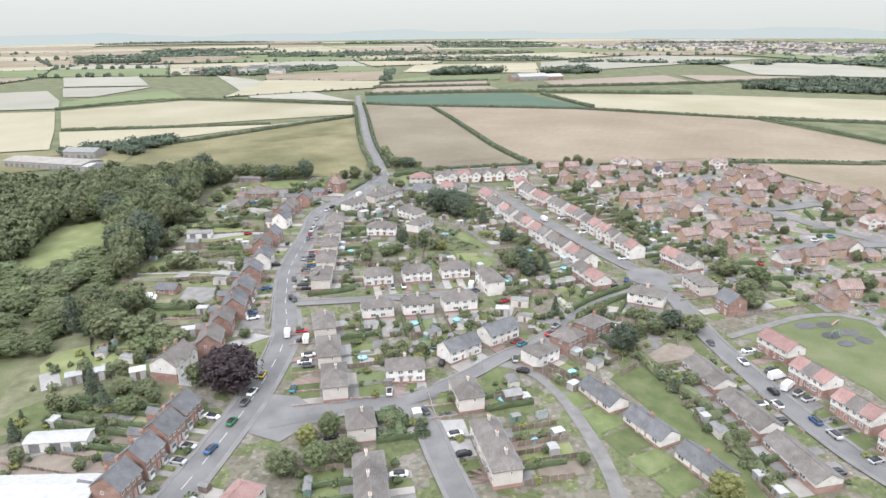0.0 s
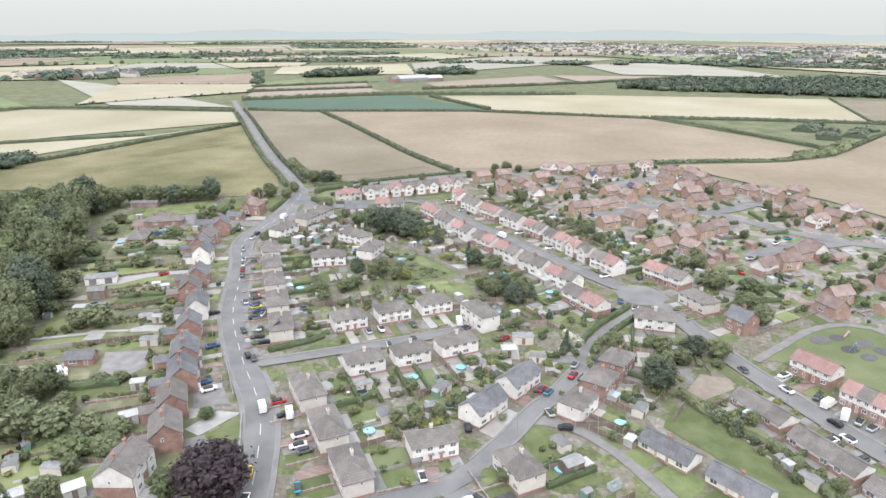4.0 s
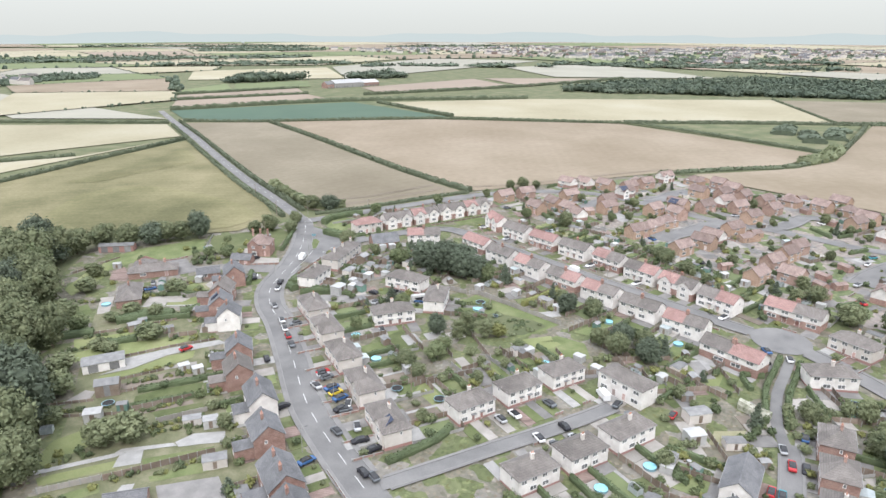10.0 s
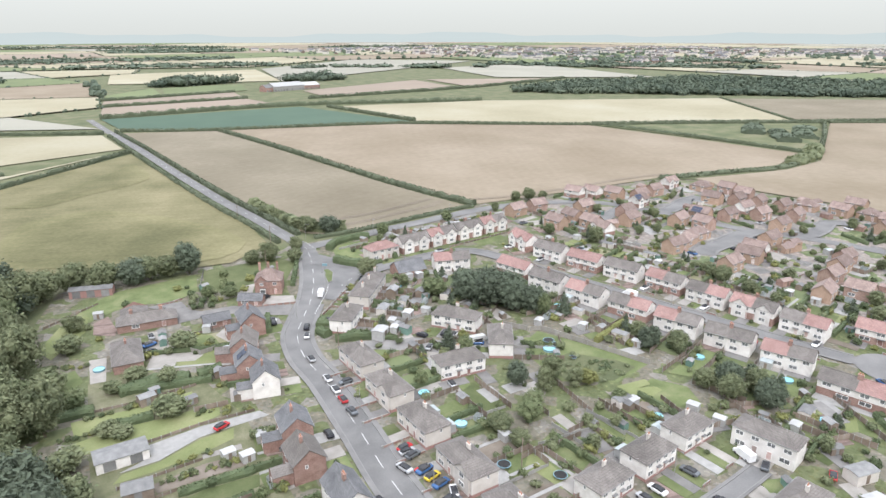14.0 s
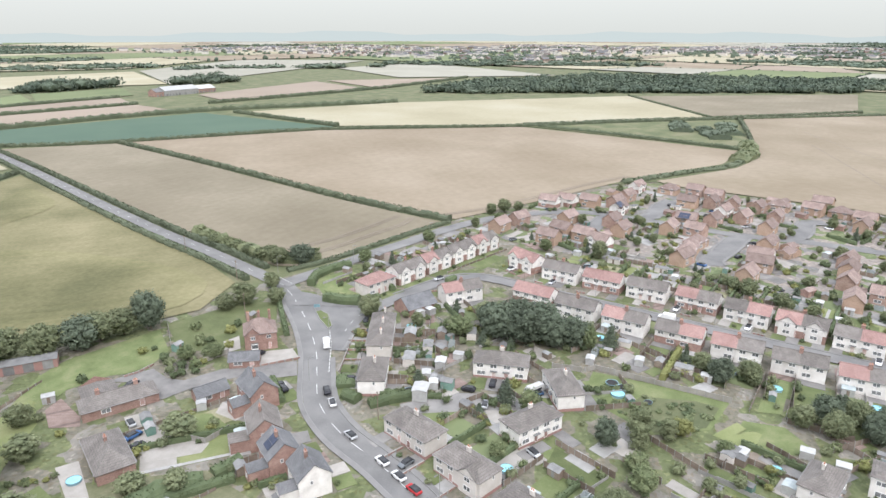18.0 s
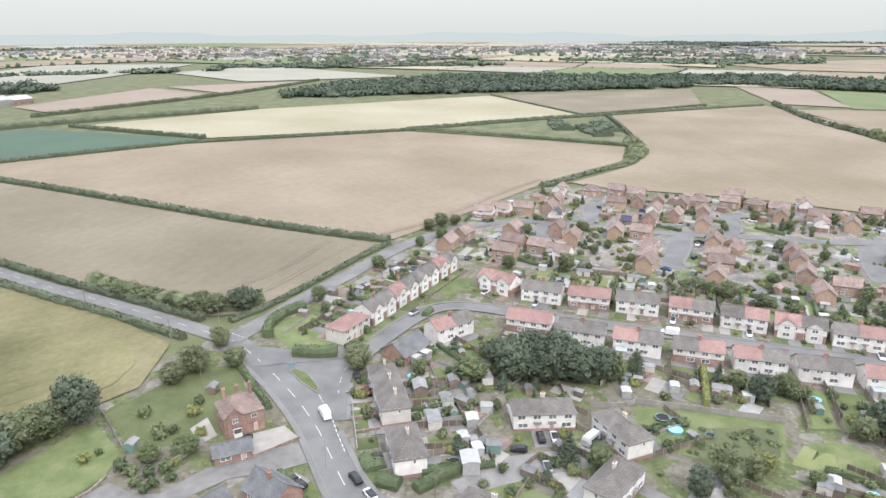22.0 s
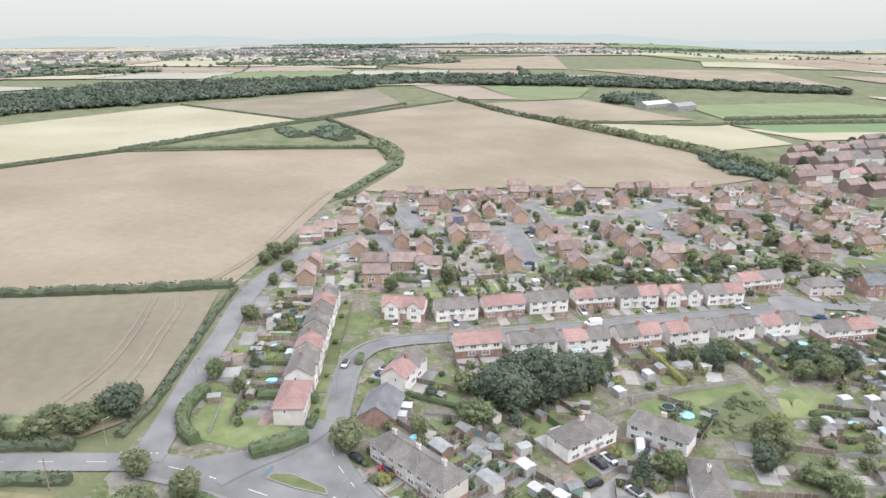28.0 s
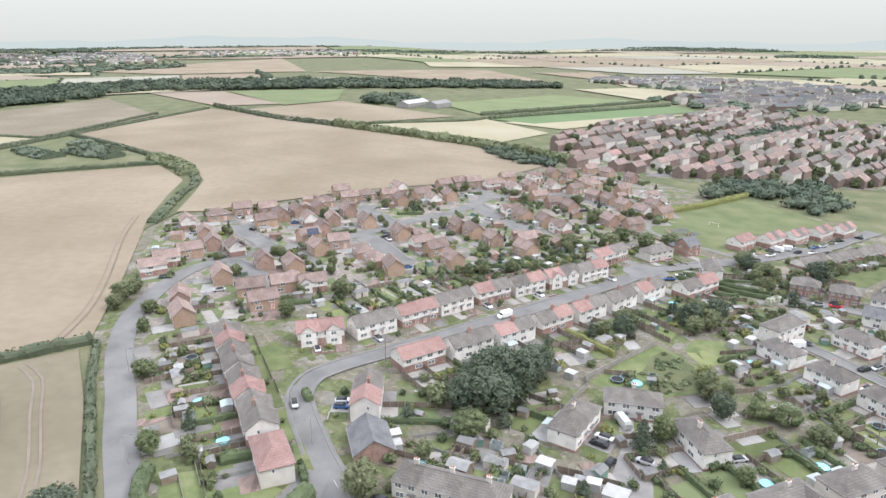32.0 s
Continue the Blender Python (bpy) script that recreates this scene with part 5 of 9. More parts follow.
def leaf_arrays(src):
    """Corner points and faces of a plant's leaves, and their material."""
    ob = src if src.type == 'MESH' else next(c for c in src.children if c.name.startswith("crown"))
    if ob.data.name not in SHARED:
        co = np.empty(len(ob.data.vertices) * 3)
        ob.data.vertices.foreach_get("co", co)
        SHARED[ob.data.name] = co.reshape(-1, 3), [tuple(q.vertices) for q in ob.data.polygons]
    return (*SHARED[ob.data.name], ob.data.materials[0])


def mass(name, src, m):
    """Add a plant to one joined mass of plants of the same leaf."""
    co, faces, mat = leaf_arrays(src)
    box_ = MASSES.setdefault((name, mat.name), [[], [], 0, mat])
    r = np.array(m.to_3x3())
    box_[0].append(co @ r.T + np.array(m.translation))
    box_[1].append([tuple(i + box_[2] for i in f) for f in faces])
    box_[2] += len(co)


def finish_masses():
    labels = {"shrubbery": ("many small garden shrubs between the houses", "shrubs"), "woodland": ("dense dark green broadleaf woodland", "wood"), "garden_trees": ("small trees among the estate gardens", "trees"), "town_trees": ("trees among the town streets", "trees")}
    for (name, _), (vs, fs, _, mat) in MASSES.items():
        tagged(new(name, flat_mesh(name, np.concatenate(vs).tolist(), [f for k in fs for f in k], mat)), *labels[name], kind="stuff")


def plant(kind, x, y, tall, wide=None, label="", group="", joined=""):
    """A tree or shrub of a given height and crown width."""
    src = trng.choice(TREES[kind])
    base_h, base_w = (1.7, 2.4) if kind in BUSHES else (9.7, 4.4 if kind in ("conifer", "farcone") else 8.0)
    wide = wide or tall * (1.3 if kind in BUSHES else 0.5 if kind == "farcone" else 0.85)
    m = pose(x, y, h(x, y), 0, 0, trng.uniform(0, 360)) @ Matrix.Diagonal((wide / base_w, wide / base_w * trng.uniform(0.88, 1.12), tall / base_h, 1))
    if joined:
        return mass(joined, src, m)
    sort = "shrub" if kind in BUSHES else "tree"
    if LEFT[sort] <= 0:
        src = trng.choice(TREES[{"shrub": "bush", "goldshrub": "goldbush", "conifer": "farcone"}.get(kind, "far")])
        return mass("shrubbery" if sort == "shrub" else "garden_trees", src, m)
    LEFT[sort] -= 1
    if src in PLANTED:
        ob = copy_thing(src, Matrix.Identity(4))
    else:
        PLANTED.add(src)
        ob = src
    ob.matrix_basis = m
    if label:
        ob["label"] = label
    if group:
        ob["group"] = group
    return ob


def leaf_strip(name, pts, width, tall, mat, label, density=6.0, size=0.28, seed=1, kind="", bushy=0.25, lift=0.0):
    """A hedge along a line: a body with rounded, uneven sides and leaf faces over it."""
    rnd = random.Random(seed)
    line = smooth_line(pts, 2.0 if tall < 2.5 else 3.0)
    nn = normals(line)
    vs, fs = [], []
    prof = ((-0.5, 0), (-0.52, 0.6), (-0.33, 0.97), (0.33, 0.97), (0.52, 0.6), (0.5, 0))
    for p, q in zip(line, nn):
        z = h(p.x, p.y) - 0.1 + lift
        tw, th = width * rnd.uniform(1 - bushy, 1 + bushy), tall * rnd.uniform(1 - bushy, 1 + bushy)
        for u, w in prof:
            r = p + q * (u * tw)
            vs.append((r.x + rnd.uniform(-.1, .1), r.y + rnd.uniform(-.1, .1), z + w * th))
    k = len(prof)
    for i in range(len(line) - 1):
        fs += [(i * k + j, i * k + j + 1, (i + 1) * k + j + 1, (i + 1) * k + j) for j in range(k - 1)]
    fs += [tuple(range(k - 1, -1, -1)), tuple((len(line) - 1) * k + j for j in range(k))]
    n = int(density * sum((line[i + 1] - line[i]).length for i in range(len(line) - 1)))
    for _ in range(n):
        i = rnd.randrange(len(line) - 1)
        p = line[i].lerp(line[i + 1], rnd.random())
        a = rnd.uniform(0.1, math.pi - 0.1)
        u, w = math.cos(a) * 0.55, 0.35 + math.sin(a) * 0.68
        r = p + nn[i] * (u * width)
        c = Vector((r.x, r.y, h(p.x, p.y) + lift + w * tall * rnd.uniform(0.9, 1.15)))
        s = size * rnd.uniform(0.6, 1.5)
        t, b = (Vector((rnd.gauss(0, 1), rnd.gauss(0, 1), rnd.gauss(0, 1))).normalized() for _ in range(2))
        j = len(vs)
        vs += [c - t * s, c - b * s, c + t * s, c + b * s]
        fs.append((j, j + 1, j + 2, j + 3))
    ob = new(name, flat_mesh(name, vs, fs, mat))
    return tagged(ob, label, "hedge", kind=kind)


F_HEDGE = "dark green field hedge of mixed bushes"
for i, (pts, w, t) in enumerate((
        ([(119, 648), (120, 560), (119.5, 480), (119.5, 430), (121.5, 400), (125, 372), (126, 366.5)], 2.8, 2.4),
        ([(44, 377), (44, 400), (44, 440), (46, 490), (50, 560), (53.5, 620), (56.5, 690)], 2.0, 2.0),
        ([(33.8, 373), (34.2, 400), (34, 440), (35.8, 490), (39.8, 560), (44, 620), (47.2, 670)], 2.2, 1.8),
        ([(47, 370), (60, 367.4), (82, 367), (105, 366.7), (124, 365.2)], 1.7, 1.4),
        ([(60, 690), (120, 650), (245, 595), (360, 492), (440, 440), (516, 379)], 2.4, 2.4),
        ([(265, 740), (265, 660), (267, 600)], 3.0, 3.0),
        ([(366, 493), (440, 445), (508, 396), (640, 308)], 2.6, 2.4),
        ([(369, 492), (371, 420), (371, 345), (372, 331), (388, 327)], 2.2, 2.2),
        ([(388, 327), (450, 350), (516, 377)], 2.6, 2.6),
        ([(-107, 481), (-60, 510), (40, 592)], 2.2, 2.4),
        ([(-190, 572), (-110, 565), (-30, 562)], 2.2, 2.2),
        ([(-240, 715), (-130, 783), (47, 684)], 2.5, 2.5),
        ([(522, 376), (600, 315), (669, 257)], 2.5, 2.2),
        ([(66, 778), (240, 772), (424, 689)], 4.0, 4.0),
        ([(85, 876), (240, 874)], 3.0, 3.0),
        ([(100, 942), (260, 958)], 3.0, 3.0),
        ([(646, 540), (508, 396)], 2.0, 2.0),
        ([(506, 165), (500, 60), (513, 22)], 3.0, 2.6),
        ([(290, 826), (520, 824), (760, 866)], 3.5, 3.5),
        ([(510, 20), (585, -292)], 4, 4), ([(543, 10), (635, -306)], 3.5, 3.5))):
    leaf_strip("field_hedge", pts, w, t, FAR_HEDGE, F_HEDGE, 7, 0.32, 100 + i, bushy=0.3)

leaf_strip("scrub_belt", [(47.4, 425), (47.4, 408), (48, 393), (49.5, 382), (54, 374.5), (62, 371.5)], 4.2, 3.4, LEAF, "thick dark scrub and small trees beside the lane", 16, 0.45, 143, bushy=0.45)

# hook of scrub at the field corner, hedge line with trees to the east
leaf_strip("scrub_belt", [(236, 344), (250, 338.5), (284, 327), (308, 317.5), (340, 316), (362, 318), (384, 328)], 3.4, 1.8, FAR_HEDGE, "belt of low green scrub round the field corner", 7, 0.6, 140, bushy=0.5)
leaf_strip("scrub_belt", [(330, 318), (352, 319), (372, 325), (388, 331)], 9.0, 4.2, LEAF, "thicker dark green scrub in the field corner", 10, 0.7, 141, bushy=0.45)
for i, pts in enumerate(([(400, 352), (418, 366), (436, 378)], [(415, 385), (440, 398), (455, 405)], [(425, 352), (450, 366), (470, 372)])):
    leaf_strip("scrub_thicket", pts, 12, 3.2, LEAF_DARK, "low dark thicket on the rough triangle", 14, 0.7, 150 + i, bushy=0.4)
leaf_strip("tree_belt", [(690, 248), (571, 217), (500, 180)], 4, 3.5, FAR_HEDGE, "long hedge with bushes across the fields", 5, 0.7, 160, bushy=0.6)
leaf_strip("tree_belt", [(500, 180), (438, 148), (366, 112), (330, 98), (285, 88)], 7, 5.0, LEAF, "long belt of bushes and small trees across the fields", 9, 0.8, 161, bushy=0.6)


def wood_mass(name, poly, spacing, tall, label, seed, n=60):
    """A far wood as one mass of tree crowns."""
    rnd = random.Random(seed)
    xs, ys = [p[0] for p in poly], [p[1] for p in poly]
    vs, fs = [], []
    x = min(xs)
    while x < max(xs):
        y = min(ys)
        while y < max(ys):
            px, py = x + rnd.uniform(-.4, .4) * spacing, y + rnd.uniform(-.4, .4) * spacing
            if inside(poly, px, py):
                t = tall * rnd.uniform(0.65, 1.25)
                r = spacing * rnd.uniform(0.55, 0.8)
                z = h(px, py)
                q = min(1.0, t * 0.5 / r)
                v, f = leaf_cloud([(px, py, z + t - r * q, r, q), (px + rnd.uniform(-r, r) * .7, py + rnd.uniform(-r, r) * .7, z + t * 0.45, r * 0.9, q)], n, r * 0.19, rnd, 0.84)
                k = len(vs)
                vs += v
                fs += [tuple(i + k for i in q) for q in f]
            y += spacing
        x += spacing
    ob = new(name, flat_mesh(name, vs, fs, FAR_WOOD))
    return tagged(ob, label, "wood", kind="stuff")


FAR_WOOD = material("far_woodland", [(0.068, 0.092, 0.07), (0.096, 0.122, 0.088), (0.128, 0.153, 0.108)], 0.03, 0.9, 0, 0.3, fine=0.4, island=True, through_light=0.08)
wood_mass("wood", [(520, 745), (705, 536), (853, 352), (1020, 380), (880, 700), (670, 765)], 15, 9, "broad dark wood beyond the fields", 1, 150)
wood_mass("wood", [(860, 440), (918, 315), (884, 52), (860, -330), (935, -330), (985, -50), (1010, 100), (1060, 300), (1020, 380)], 17, 9, "long dark wood across the valley", 2, 140)
wood_mass("wood", [(690, 90), (715, 40), (690, 10), (650, 30), (655, 85)], 12, 9, "dark copse beside farm buildings", 3, 110)
wood_mass("wood", [(180, 1085), (270, 1170), (330, 1100), (210, 1078)], 16, 11, "dark copse among the fields", 4, 110)
wood_mass("wood", [(390, 1075), (470, 1110), (480, 1070), (400, 1050)], 16, 11, "dark copse among the fields", 5, 110)
wood_mass("wood", [(-190, 1230), (-60, 1300), (60, 1340), (60, 1270), (-60, 1230), (-150, 1180)], 18, 9, "scattered trees round far houses", 6, 110)
wood_mass("wood", [(-500, 1700), (-330, 1750), (-330, 1680), (-480, 1640)], 22, 13, "dark far wood", 7, 110)

wrng = random.Random(71)
for i in range(42):
    d = 1300 + 3300 * (i / 42) ** 1.05
    a = radians(wrng.uniform(-22, 150))
    cx, cy = 30 + math.sin(a) * d, 200 + math.cos(a) * d
    tx, ty = math.cos(a), -math.sin(a)
    l, w = wrng.uniform(90, 300) * (0.6 + d / 2500), wrng.uniform(16, 50) * (0.6 + d / 3000)
    poly = [(cx + tx * l * math.cos(k * 0.6283) * wrng.uniform(0.7, 1.1) + ty * w * math.sin(k * 0.6283), cy + ty * l * math.cos(k * 0.6283) - tx * w * math.sin(k * 0.6283) * wrng.uniform(0.6, 1.2)) for k in range(10)]
    wood_mass("wood", poly, 16 + d / 110, 7 + d / 1200, "far dark belt of woodland", 80 + i, 26)

# far hedgerows and tree lines on the patchwork
frng = random.Random(31)
vs, fs = [], []
for (x0, y0), (x1, y1) in FAR_EDGES:
    d = math.hypot((x0 + x1) / 2, (y0 + y1) / 2)
    L = math.hypot(x1 - x0, y1 - y0)
    treed = frng.random() < 0.45 and d < 2600
    n = int(L / (11 + d / 110))
    for i in range(n):
        t = (i + frng.uniform(-.3, .3)) / n
        x, y = x0 + (x1 - x0) * t, y0 + (y1 - y0) * t
        r = frng.uniform(1.3, 2.2) if not treed else frng.uniform(3.0, 6.0)
        r *= 1 + d / 5000
        z = h(x, y)
        for _ in range(2 if d < 1500 else 1):
            q = r * frng.uniform(0.5, 0.85)
            k, m = len(vs), 5
            ox, oy = x + frng.uniform(-1, 1) * r * 1.3, y + frng.uniform(-1, 1) * r * 1.3
            for w, rr in ((0, 0.8), (0.45, 1.05), (0.85, 0.75), (1.05, 0.25)):
                for j in range(m):
                    a = j * 2 * math.pi / m + i + w
                    e = q * rr * frng.uniform(0.75, 1.25)
                    vs.append((ox + math.cos(a) * e, oy + math.sin(a) * e, z + w * q * 1.7))
            for w in range(3):
                for j in range(m):
                    a, b = k + w * m + j, k + w * m + (j + 1) % m
                    fs.append((a, b, b + m, a + m))
            fs.append(tuple(k + 3 * m + j for j in range(m)))
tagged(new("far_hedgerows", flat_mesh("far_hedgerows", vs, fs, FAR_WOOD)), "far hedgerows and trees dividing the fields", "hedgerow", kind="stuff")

# the west wood
WOOD = [(-40, 367), (-52, 352), (-57, 335), (-57, 318), (-56, 300), (-58, 287), (-62, 257), (-65, 232), (-70, 220), (-66, 208), (-58, 201), (-56, 191), (-64, 187), (-80, 183), (-125, 180), (-160, 240), (-160, 350), (-100, 372), (-60, 372)]
CLEARING = [(-112, 256), (-100, 242), (-84, 256), (-83, 280), (-91, 306), (-104, 300), (-106, 280)]
count = 0
for i in range(32):
    for j in range(32):
        x, y = -165 + i * 9.0 + trng.uniform(-2.8, 2.8), 175 + j * 9.0 + trng.uniform(-2.8, 2.8)
        if inside(WOOD, x, y) and not inside(CLEARING, x, y):
            near = y < 235
            edge = x > -75 or y < 215
            one = edge and count < 85
            kinds = ("oak", "oak", "deep", "oak", "oak", "light") if one or x > -100 else ("far",)
            if x < -72 and y < 254:
                kinds = ("light", "light", "oak")
            big = trng.uniform(0.72, 1.12) 
            low = 0.42 if x < -72 and y < 254 else 1
            plant(trng.choice(kinds), x, y, 15.0 * big * low * (0.75 if near and low == 1 else 1), trng.uniform(11.5, 13.5) * big * (0.85 if near else 1), group="trees of the west wood" if one else "", joined="" if one else "woodland")
            count += edge

for kind, x, y, t, w in (
        ("oak", -36, 371, 9, 10), ("oak", -45, 368, 10, 11), ("deep", -53, 361, 10, 11), ("deep", -20, 366, 9, 10), ("oak", -14.6, 366.4, 8, 9), ("oak", -9, 365.4, 7.5, 8.5), ("deep", -2.7, 363.6, 11, 10), ("oak", -28, 367, 9, 10), ("oak", 17.2, 359, 5, 6), ("oak", 23.2, 358.3, 7, 7.5), ("oak", 29.7, 352, 5, 5.5), ("oak", 35.4, 362.2, 5.5, 5.5),
        ("deep", 55, 372.5, 7.5, 8.5), ("oak", 49.5, 378, 6, 7), ("oak", 51, 384, 5, 6.5), ("oak", 48, 385, 5, 7), ("oak", 47.5, 392, 4.5, 6), ("oak", 47, 399, 4.5, 6), ("oak", 46, 411, 4, 6), ("oak", 60, 373, 4, 5),
        ("light", 101, 356, 5, 5), ("oak", 146, 360.5, 5, 5), ("oak", 152, 358, 6, 6), ("oak", 157.5, 354.5, 4.5, 4.5), ("light", 70, 357.2, 5, 5.5), ("light", 140, 352, 4, 5),
        ("deep", 56, 291, 10, 11), ("deep", 58, 284, 11, 11), ("deep", 63, 290, 10, 10), ("deep", 62, 278, 10, 10), ("deep", 66, 284, 10, 10), ("deep", 65, 274, 9, 9), ("deep", 60, 296, 8, 8), ("light", 50, 300, 6, 8), ("light", 66.5, 270, 7, 4.5),
        ("oak", 42.2, 325.6, 6.5, 7), ("conifer", 31.9, 271.2, 6.5, 4.2), ("light", 32.4, 265.2, 6.2, 5), ("conifer", 71, 266, 7, 4),
        ("deep", 33.3, 247.4, 6.5, 5.5), ("ash", 41, 244, 6, 6.5), ("ash", 36.6, 242, 5.5, 5.5), ("willow", 25.9, 236, 5.5, 7), ("willow", 30.4, 239.4, 4.5, 5.5), ("gold", 47.1, 237.4, 4, 5), ("oak", 17.9, 237, 4.6, 5.5), ("oak", 17.6, 231, 3.8, 4.6), ("light", 47, 228.4, 3, 4), ("ash", 44, 239, 4.4, 5),
        ("deep", 73.4, 239, 6.5, 6.5), ("oak", 79, 234, 5.5, 6), ("deep", 72, 216, 7, 7), ("oak", 67.5, 213, 6.5, 6.5), ("deep", 71, 206, 7, 7), ("conifer", 78, 207, 5.5, 4), ("oak", 67, 219.5, 5.5, 5.5), ("oak", 75, 211, 6.5, 6),
        ("deep", 79.5, 149.5, 8.5, 9), ("oak", 83, 155, 5.5, 6), ("deep", 99, 159, 6, 6.5), ("oak", 104, 155.5, 5.5, 6.5), ("oak", 93, 157, 4.5, 5.5), ("copper", -23, 153, 12.5, 14), ("light", -31, 157, 7, 7), ("light", -22, 181, 3, 4), ("conifer", -52, 151, 7, 3.6), ("light", -46, 148, 5, 6),
        ("light", 0, 129, 6, 6), ("gold", -5, 127, 5, 5), ("oak", 3, 119, 6, 7), ("light", -3, 119, 6, 7), ("oak", -10, 118, 6, 7), ("gold", 73, 92, 6.5, 7), ("light", 66, 88, 6, 6),
        ("light", -49, 178, 5.5, 8), ("oak", -42, 176, 5, 7), ("conifer", -57, 160, 8, 4), ("oak", -50, 158, 4, 6), ("oak", -44, 156, 4, 6), ("light", -50, 301, 5, 6), 
        ("oak", -42, 341, 5, 6), ("light", -5, 341, 4, 5), ("light", 0, 337, 4, 5), ("oak", -57, 205, 9, 9), ("ash", -60, 196, 9, 7), ("conifer", -66, 203, 11, 5), ("conifer", -72, 197, 12, 6), 
        ("oak", 128, 300, 7, 6), ("light", 122, 318, 5, 5), ("oak", 118, 262, 5, 5), ("oak", 130, 250, 6, 6), ("oak", 128, 240, 5, 5), ("oak", 143, 204, 6, 7), ("oak", 137, 190, 7, 8), ("light", 142, 180, 7, 8), ("oak", 134, 174, 6, 7),
        ("oak", 130, 165, 6, 7), ("oak", 172, 168, 6, 7), ("oak", 184, 222, 4, 4), ("oak", 222, 178, 5, 5), ("light", 176, 308, 4, 4), ("light", 150, 296, 4, 4), ("oak", 200, 156, 5, 6), ("oak", 150, 238, 4, 5),
        ("oak", 82, 170, 5, 5), ("light", 51, 108, 3, 3), ("oak", 30, 136, 3, 4)):
    plant(kind, x, y, t, w)

C_HEDGE = "clipped green garden hedge"
for i, (pts, w, t) in enumerate((([(40.5, 343.5), (43, 338), (45.6, 333.8)], 3.2, 2.6), ([(49, 333.6), (53, 333)], 1.4, 1.4), ([(59, 333), (60.5, 340), (61, 346)], 1.6, 2.0), ([(44.5, 354.8), (49.6, 358.6), (57, 360), (64, 358)], 2.6, 2.4),
                                 ([(11, 293), (16, 290.5), (22, 287)], 2.2, 2.0), ([(10, 300), (10.5, 296)], 2.5, 2.0), ([(-4, 206), (8, 207), (13, 209)], 1.6, 1.5), ([(12, 134), (15, 134), (15, 124)], 2.0, 2.2),
                                 ([(65, 249.4), (73, 250.6), (81.5, 252)], 1.5, 1.8), ([(19, 333), (25, 343), (31, 353)], 1.4, 1.4), ([(82, 184), (86, 189.4), (90, 186)], 1.2, 1.3),
                                 ([(75, 325), (79, 325)], 1.6, 1.8), ([(3, 317), (-1, 308)], 1.6, 1.6), ([(-38, 300), (-28, 296), (-22, 294)], 1.8, 1.6),
                                 ([(73, 174.4), (84.5, 182), (94, 186), (102, 189.4)], 1.3, 1.6), ([(75, 170.4), (86.5, 177.4), (96, 181.4), (104, 185)], 1.3, 1.5), ([(158, 145), (172, 128), (182, 118)], 3.0, 2.4), ([(170.5, 144), (173, 111), (175.5, 93), (183, 57)], 3.0, 2.6))):
    leaf_strip("garden_hedge", pts, w, t, LEAF_GOLD if i in (8, 17) else HEDGE, "golden green garden hedge" if i in (8, 17) else C_HEDGE, 26, 0.16, 200 + i, bushy=0.12)


leaf_strip("garden_hedge", [(73.4, 181.4), (74.3, 177.6), (74.6, 174.6)], 2.2, 2.0, BLOSSOM, "white flowering garden hedge", 30, 0.18, 260, bushy=0.3)


# ---- vehicles ----
def loft(sections):
    """A closed body from rings of points, in order."""
    n = len(sections[0])
    v = [p for s in sections for p in s]
    f = [tuple(range(n - 1, -1, -1)), tuple((len(sections) - 1) * n + j for j in range(n))]
    for i in range(len(sections) - 1):
        f += [(i * n + j, i * n + (j + 1) % n, (i + 1) * n + (j + 1) % n, (i + 1) * n + j) for j in range(n)]
    return solid(v, f)


